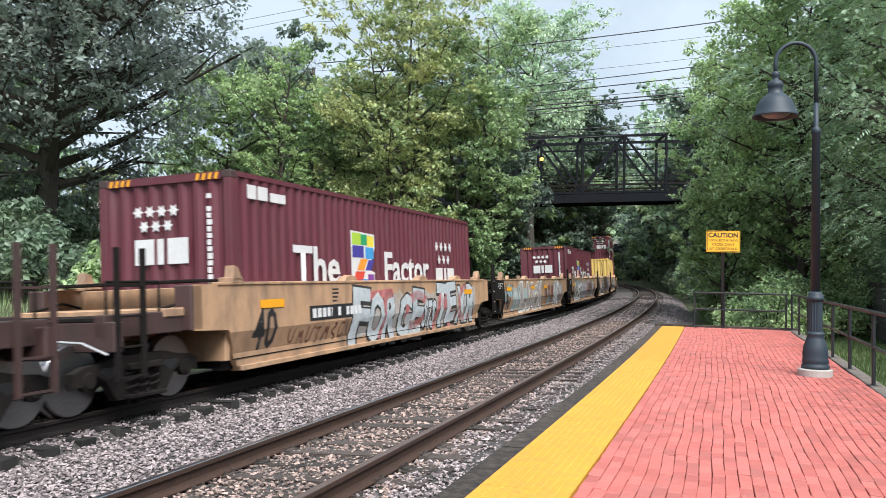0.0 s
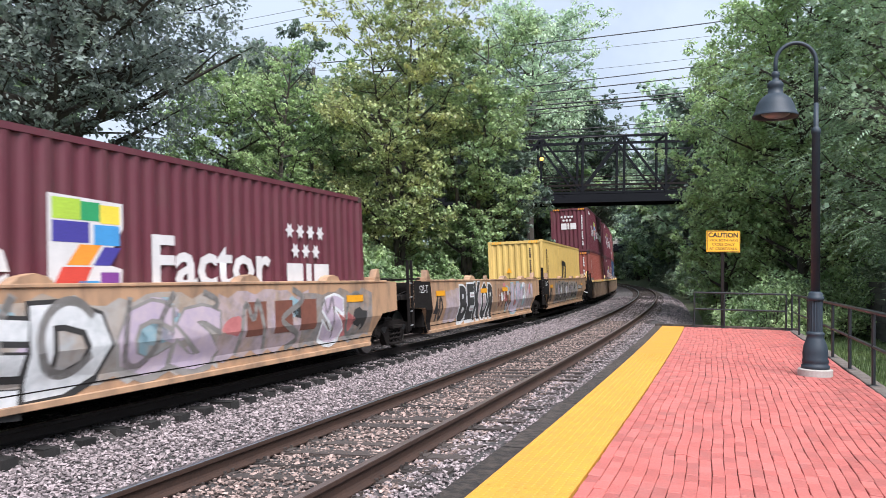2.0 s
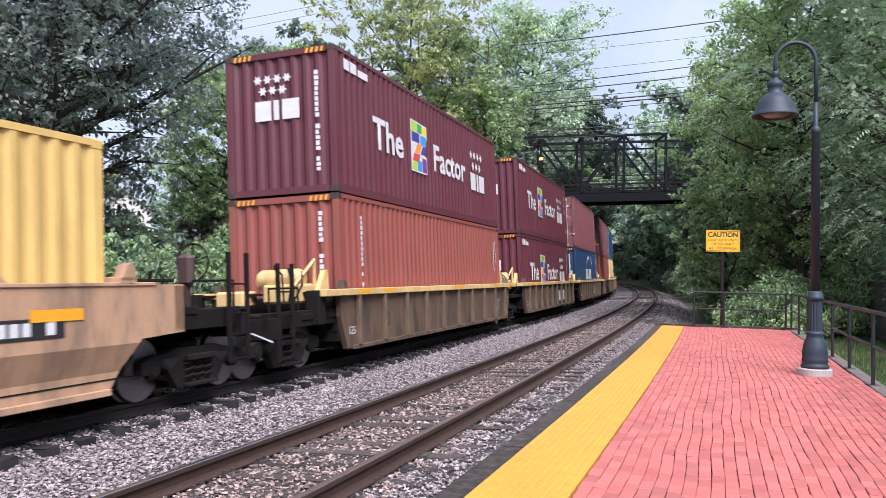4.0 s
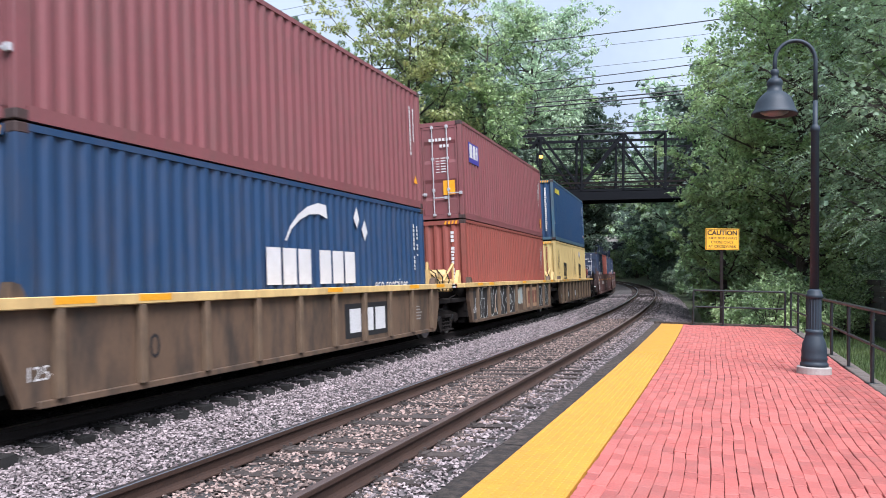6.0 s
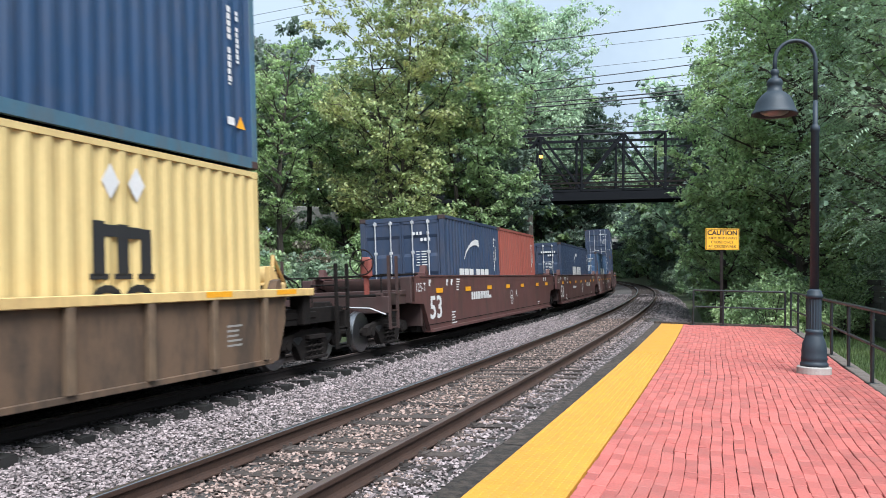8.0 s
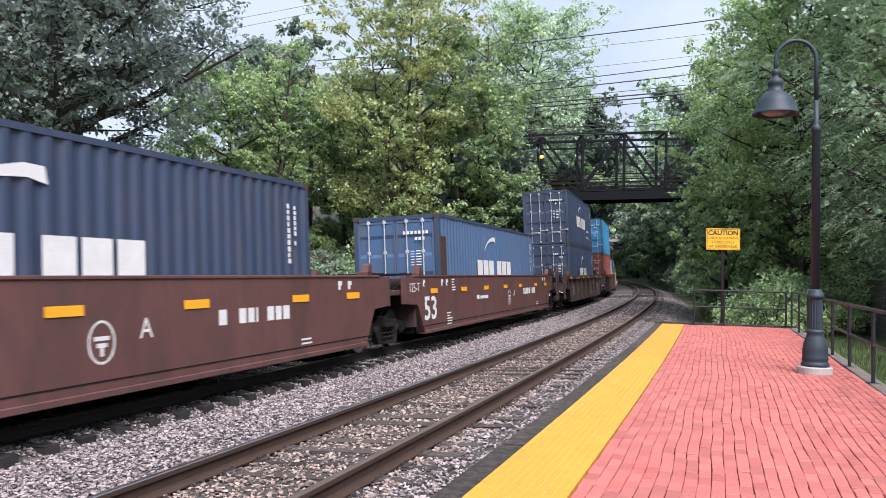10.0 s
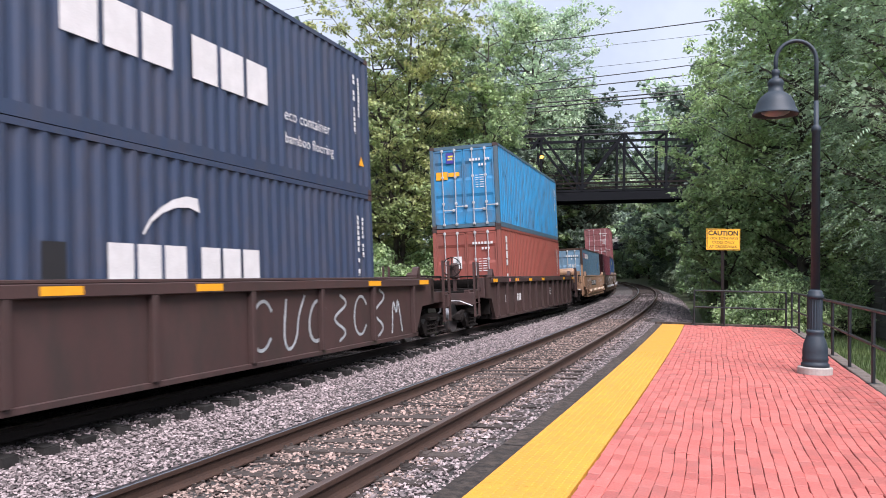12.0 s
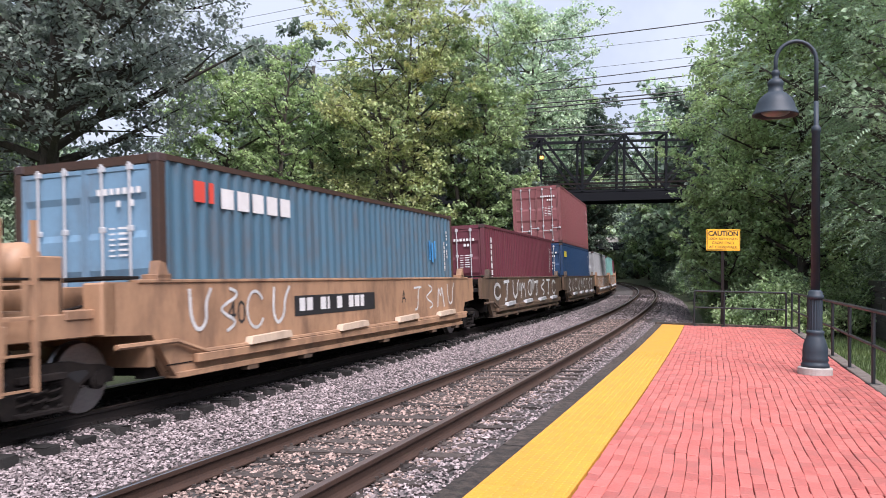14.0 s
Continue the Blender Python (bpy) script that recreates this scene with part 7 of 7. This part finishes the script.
def tree_parts(seed, height, spread, trunk_r, limbs, per, leaf, size, crown_from=0.25, lean=(0, 0), bare=0.0, flat=0.6, fork=1.0, stems=1, clump=0.085, feather=0, twigs=5, top=0.6):
    """Stems with limbs, branches and twigs as one mesh; leaves in small clumps at the twig ends as another."""
    r, g = random.Random(seed), np.random.default_rng(seed)
    bm = bmesh.new()
    ends, axis = [], []
    for st in range(stems):
        sa = 6.283 * st / stems + seed
        off = spread * 0.26 if stems > 1 else 0.0
        pts = [Vector((lean[0] * t * t + 0.25 * math.sin(t * 4 + seed + st) + off * t * math.cos(sa) * 1.3, lean[1] * t * t + 0.25 * math.cos(t * 3 + seed) - 0.25 * math.cos(seed) + off * t * math.sin(sa), t * height * (0.9 - 0.06 * st))) for t in np.linspace(0, 1, 9)]
        pts[0] = Vector((pts[0].x, pts[0].y, -0.8))
        rad = trunk_r / (1 + 0.35 * (stems - 1))
        tube(bm, pts, [rad * (1 - 0.88 * k / 8) * (1.35 if k == 0 else 1) for k in range(9)], 7)
        count = max(6, limbs // stems)
        for k in range(count):
            t = crown_from * 0.8 + (1 - crown_from * 0.8) * (k + r.random()) / count * 0.99
            i = min(int(t * 8), 7)
            p0 = pts[i].lerp(pts[i + 1], t * 8 - i)
            a = k * 2.4 + st * 1.3 + r.uniform(-0.5, 0.5)
            env = math.sin(math.pi * min(max((t - crown_from * 0.55) / (1.10 - crown_from * 0.55), 0.06), 1)) ** top
            reach = spread * env * r.uniform(0.6, 1.12)
            tip = p0 + Vector((math.cos(a) * reach, math.sin(a) * reach, reach * r.uniform(0.1, 0.7) * fork + height * 0.03))
            mid = p0.lerp(tip, 0.5) + Vector((r.uniform(-0.2, 0.2), r.uniform(-0.2, 0.2), -reach * 0.06))
            r0 = rad * (1 - 0.8 * t) * 0.5 + 0.012
            tube(bm, [p0, mid, tip], [r0, r0 * 0.6, r0 * 0.2], 5, False)
            dry = r.random() < bare
            for q in range(7):
                f = 0.22 + 0.78 * (q + r.random()) / 7
                c0 = p0.lerp(mid, f * 2) if f < 0.5 else mid.lerp(tip, (f - 0.5) * 2)
                b = a + (1 if q % 2 else -1) * r.uniform(0.4, 1.3)
                bl = spread * r.uniform(0.16, 0.34) * (1.15 - 0.5 * f) + 0.25
                e = c0 + Vector((math.cos(b) * bl, math.sin(b) * bl, bl * r.uniform(-0.25, 0.75)))
                tube(bm, [c0, e], [r0 * 0.35 + 0.004, 0.006], 3, False)
                for w in range(twigs):
                    u = c0.lerp(e, 0.3 + 0.75 * (w + r.random()) / twigs) + Vector((r.gauss(0, 1), r.gauss(0, 1), r.gauss(0.1, 0.8))) * (0.075 * spread)
                    if dry:
                        if w < 3:
                            tube(bm, [c0.lerp(e, 0.3 + 0.2 * w), u + Vector((0, 0, 0.3))], [0.010, 0.004], 3, False)
                        continue
                    ends.append(tuple(u))
                    axis.append(tuple(p0))
    ends, axis = np.array(ends), np.array(axis)
    rad = spread * clump * g.uniform(0.6, 1.4, len(ends))
    parts_v = [leaves(g, ends, rad, per, size, flat)] if per else []
    if feather:
        idx = g.permutation(np.repeat(np.arange(len(ends)), feather))
        parts_v.append(fronds(g, ends[idx] + g.normal(0, spread * clump * 0.7, (len(idx), 3)), axis[idx], size * 4.2, 8, size))
    v = np.concatenate(parts_v)
    return mesh_of("trunk", bm, BARK), raw("crown", v, np.arange(len(v)).reshape(-1, 4), leaf)


def surface_z(x, y):
    """Ground height at a place in the world."""
    k = int(np.argmin((_x - x) ** 2 + (_y - y) ** 2))
    lat = (x - _x[k]) * math.cos(_h[k]) + (y - _y[k]) * math.sin(_h[k])
    return float(ground_height(_s[k], lat))


def tree(x, y, meshes, label, turn=0.0, size=1.0, name="tree", category="tree", group="trees along the cutting"):
    t = thing(name, Matrix.Translation((x, y, surface_z(x, y))) @ pose(0, 0, 0, 0, 0, turn) @ Matrix.Scale(size, 4), label, category, group)
    part("trunk", meshes[0], None, t)
    part("crown", meshes[1], None, t)
    return t


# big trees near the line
tree(-15.0, 29.5, tree_parts(1, 18.5, 8.8, 0.46, 60, 34, LEAF_VEILED, 0.15, 0.20, lean=(2.4, 0), clump=0.068), "large dark green broadleaf tree on the bank")
tree(-21.0, 36.0, tree_parts(2, 17.5, 6.5, 0.36, 34, 20, LEAF_VEILED, 0.24, 0.30), "tall dark green broadleaf tree on the bank")
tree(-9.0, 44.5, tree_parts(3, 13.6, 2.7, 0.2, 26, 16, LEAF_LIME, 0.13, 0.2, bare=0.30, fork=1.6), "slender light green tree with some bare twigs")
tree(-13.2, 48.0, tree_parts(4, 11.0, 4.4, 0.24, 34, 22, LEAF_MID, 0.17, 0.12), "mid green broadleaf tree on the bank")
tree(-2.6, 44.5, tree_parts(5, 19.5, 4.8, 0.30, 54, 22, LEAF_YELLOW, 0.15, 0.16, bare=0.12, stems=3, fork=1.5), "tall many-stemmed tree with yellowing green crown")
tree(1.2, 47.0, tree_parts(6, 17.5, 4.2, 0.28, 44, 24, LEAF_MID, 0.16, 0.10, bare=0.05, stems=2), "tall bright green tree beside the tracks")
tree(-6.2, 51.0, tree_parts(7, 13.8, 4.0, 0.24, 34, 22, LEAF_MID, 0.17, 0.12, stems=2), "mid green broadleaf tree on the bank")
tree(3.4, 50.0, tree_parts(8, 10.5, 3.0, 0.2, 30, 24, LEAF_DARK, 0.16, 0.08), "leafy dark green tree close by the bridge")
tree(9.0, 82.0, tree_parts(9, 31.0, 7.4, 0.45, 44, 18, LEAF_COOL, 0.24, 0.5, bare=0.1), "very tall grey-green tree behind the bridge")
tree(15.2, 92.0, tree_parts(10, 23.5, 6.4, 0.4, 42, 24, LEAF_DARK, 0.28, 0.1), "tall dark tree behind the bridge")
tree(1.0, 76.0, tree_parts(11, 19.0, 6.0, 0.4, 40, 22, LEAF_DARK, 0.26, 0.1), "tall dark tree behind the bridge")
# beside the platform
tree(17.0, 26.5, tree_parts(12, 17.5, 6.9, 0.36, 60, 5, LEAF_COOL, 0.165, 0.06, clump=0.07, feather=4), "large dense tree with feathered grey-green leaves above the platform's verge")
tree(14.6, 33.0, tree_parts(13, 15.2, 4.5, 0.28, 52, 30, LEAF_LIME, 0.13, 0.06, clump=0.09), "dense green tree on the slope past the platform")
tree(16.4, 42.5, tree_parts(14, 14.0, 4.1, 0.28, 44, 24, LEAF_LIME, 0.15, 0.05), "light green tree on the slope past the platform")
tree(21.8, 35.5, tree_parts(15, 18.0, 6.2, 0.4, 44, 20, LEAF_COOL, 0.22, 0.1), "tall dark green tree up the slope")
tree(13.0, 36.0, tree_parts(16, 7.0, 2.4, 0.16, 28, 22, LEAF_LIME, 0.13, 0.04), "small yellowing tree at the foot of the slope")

# woods farther along, four kinds repeated
far_kinds = [tree_parts(30 + k, h, sp, 0.35, 36, 16, lf, 0.27, 0.06) for k, (h, sp, lf) in enumerate(((15, 5.2, LEAF_DARK), (13, 4.6, LEAF_MID), (17, 5.6, LEAF_COOL), (12, 4.8, LEAF_YELLOW)))]
bend_kinds = [tree_parts(40 + k, h, sp, 0.35, 26, 11, lf, 0.40, 0.04, twigs=4, clump=0.1) for k, (h, sp, lf) in enumerate(((16, 5.4, LEAF_DARK), (14, 5.0, LEAF_MID), (17, 5.6, LEAF_COOL)))]
fr = random.Random(12)
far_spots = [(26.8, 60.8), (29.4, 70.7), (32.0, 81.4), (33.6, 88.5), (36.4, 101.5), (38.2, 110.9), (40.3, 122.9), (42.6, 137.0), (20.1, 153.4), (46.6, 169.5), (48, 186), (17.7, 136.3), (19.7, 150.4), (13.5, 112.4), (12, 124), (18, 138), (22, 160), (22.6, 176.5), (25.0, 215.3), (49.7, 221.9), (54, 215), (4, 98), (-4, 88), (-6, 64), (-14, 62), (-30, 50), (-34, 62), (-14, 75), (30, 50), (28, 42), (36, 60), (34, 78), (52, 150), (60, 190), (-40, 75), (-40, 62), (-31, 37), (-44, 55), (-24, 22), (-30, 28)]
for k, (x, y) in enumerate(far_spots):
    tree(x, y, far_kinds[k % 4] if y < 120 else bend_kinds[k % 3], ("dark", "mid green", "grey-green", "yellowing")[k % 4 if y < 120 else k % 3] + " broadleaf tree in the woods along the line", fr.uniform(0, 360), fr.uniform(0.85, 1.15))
# low far trees behind the house
for k, (x, y) in enumerate(((-21.5, 74), (-27, 79), (-33, 76), (-39, 72), (-24, 84))):
    tree(x, y, far_kinds[(k + 1) % 4], ("mid green", "grey-green", "yellowing", "dark")[k % 4] + " low broadleaf tree behind the house", fr.uniform(0, 360), fr.uniform(0.42, 0.55))
# tall woods behind the road bridge
for k in range(9):
    tree(26 + 4.6 * k, 218 + 9 * (k % 2), bend_kinds[k % 3], ("dark", "mid green", "grey-green")[k % 3] + " tall tree behind the distant bridge", fr.uniform(0, 360), fr.uniform(1.7, 2.1))

# woods that close the view round the bend
for k, s in enumerate(range(96, 350, 8)):
    for lat in (8.5 + 2.5 * (k % 2), -12.0 - 2.5 * (k % 2)):
        p = line(s, lat, 0)
        tree(p.x, p.y, bend_kinds[(k + (lat < 0)) % 3], ("dark", "mid green", "grey-green")[(k + (lat < 0)) % 3] + " broadleaf tree in the woods round the bend", fr.uniform(0, 360), fr.uniform(0.9, 1.2) * (1.4 if s < 170 else 1.0))


def shrub_parts(seed, height, spread, clumps, per, leaf, size):
    r, g = random.Random(seed), np.random.default_rng(seed)
    bm = bmesh.new()
    ends, rad = [], []
    for k in range(clumps):
        a, q = r.uniform(0, 6.283), math.sqrt(r.random())
        c = Vector((math.cos(a) * q * spread, math.sin(a) * q * spread, height * r.uniform(0.1, 1.0) * (1 - 0.65 * q * q)))
        ends.append(tuple(c))
        rad.append(spread * r.uniform(0.12, 0.25))
        if k % 4 == 0:
            tube(bm, [(c.x * 0.15, c.y * 0.15, -0.3), (c.x * 0.6, c.y * 0.6, c.z * 0.6), c], [0.03, 0.018, 0.006], 4, False)
    v = leaves(g, np.array(ends), np.array(rad), per, size, 0.75)
    return mesh_of("stem", bm, BARK), raw("leaf_mass", v, np.arange(len(v)).reshape(-1, 4), leaf)


def shrub(x, y, meshes, label, turn=0.0, size=1.0):
    t = thing("shrub", Matrix.Translation((x, y, surface_z(x, y))) @ pose(0, 0, 0, 0, 0, turn) @ Matrix.Scale(size, 4), label, "shrub", "undergrowth along the cutting")
    part("stem", meshes[0], None, t)
    part("leaf_mass", meshes[1], None, t)


SHRUBS = [(shrub_parts(50, 2.6, 1.7, 90, 60, LEAF_LIME, 0.125), "bright green leafy shrub"), (shrub_parts(51, 3.2, 2.1, 110, 56, LEAF_MID, 0.135), "mid green leafy shrub"),
          (shrub_parts(52, 2.4, 1.9, 90, 52, LEAF_DULL, 0.135), "dull dark green leafy shrub"), (shrub_parts(53, 2.0, 1.6, 70, 60, LEAF_RUSSET, 0.11), "russet-brown thicket"),
          (shrub_parts(54, 2.6, 2.0, 130, 85, LEAF_MID, 0.085), "vine-covered pale green shrub")]
for k, (s, lat, kind, size) in enumerate(((24, -10.5, 1, 0.8), (27, -12.5, 2, 1.0), (30, -11.0, 2, 0.8), (33, -10.3, 1, 0.8), (35, -13.0, 2, 1.1), (38, -10.5, 0, 1.0), (40, -9.9, 0, 0.85), (43, -11, 1, 1.0), (46, -10, 2, 1.0), (49, -10.5, 1, 1.1), (53, -10, 2, 1.1),
                                      (57, -11, 2, 1.3), (62, -10, 2, 1.3), (68, -10.5, 1, 1.3), (75, -10, 2, 1.4), (82, -10, 2, 1.4), (90, -10, 2, 1.4), (37, -15.5, 3, 1.3), (33, -17.5, 3, 1.1), (30, -15, 1, 1.0), (41, -14, 1, 1.1), (45, -14.5, 2, 1.2),
                                      (50, -15, 1, 1.3), (22, -13, 2, 1.0), (19, -11.5, 1, 0.9), (26, -17, 2, 1.2), (57, -15, 1, 1.4), (38, -20, 3, 1.2), (44, -19, 0, 1.2), (42, -22.5, 3, 1.3), (46, -27, 3, 1.2), (24, -21, 2, 1.3), (29, -22, 2, 1.3), (46, -24, 1, 1.4), (52, -22, 2, 1.4), (20, -17, 2, 1.2), (22, -25, 1, 1.4), (27, -13.5, 1, 1.0), (50, -29, 1, 1.4), (32, -13.5, 2, 1.0),
                                      (31.5, 5.5, 4, 0.95), (34, 7.6, 4, 1.1), (37, 9.2, 2, 1.1), (35, 6.4, 2, 0.9), (38, 7.2, 1, 1.0), (41, 6.2, 2, 1.1), (45, 6.8, 2, 1.2), (50, 6.0, 1, 1.2), (55, 6.6, 2, 1.3), (61, 6.0, 2, 1.4),
                                      (68, 6.0, 2, 1.5), (76, 5.6, 1, 1.5), (85, 5.5, 2, 1.6), (95, 5.4, 2, 1.6), (39, 10, 2, 1.4), (42, 10, 2, 1.5), (49, 10, 1, 1.5), (57, 10.5, 2, 1.6), (66, 10, 2, 1.7), (105, 6, 2, 1.7), (116, 6, 2, 1.7), (128, 6, 2, 1.7))):
    p = line(s, lat, 0)
    shrub(p.x, p.y, SHRUBS[kind][0], SHRUBS[kind][1] + " on the bank", (k * 77) % 360, size)


# grass and leaf litter on the verge
def blades(name, count, s_range, lat_range, size, leaf, label, seed):
    g = np.random.default_rng(seed)
    s, lat = g.uniform(*s_range, count), g.uniform(*lat_range, count)
    c = lines(s, lat, ground_height(s, lat))
    a, h = g.uniform(0, 6.283, count), size * g.uniform(0.5, 1.4, count)
    side = np.stack([np.cos(a), np.sin(a), np.zeros(count)], 1) * 0.012
    bend = np.stack([np.sin(a), -np.cos(a), np.zeros(count)], 1) * (h * g.uniform(-0.5, 0.5, count))[:, None]
    top = c + bend + np.stack([np.zeros(count), np.zeros(count), h], 1)
    v = np.stack([c - side, c + side, top], 1).reshape(-1, 3)
    tagged(new(name, raw(name, v, np.arange(count * 3).reshape(-1, 3), leaf)), label, "grass", kind="stuff")


blades("grass", 42000, (2, 40), (5.7, 9.0), 0.13, LEAF_GRASS, "short green grass on the verge", 70)
blades("grass", 9000, (26, 60), (3.3, 7.0), 0.22, LEAF_GRASS, "rough grass past the platform", 71)
blades("grass", 14000, (10, 60), (-18, -8.8), 0.3, LEAF_LIME, "tall grass on the bank", 72)
# ---------------------------------------------------------------- what moves
def travel(t):
    return 19.15 * t + 0.02 * t * t


def motions():
    times = [k * 1.0 for k in range(15)]
    for ob, w, half, m in MOVING:
        walk(ob, [(t, ride(w - travel(t), half) @ m) for t in times])


motions()
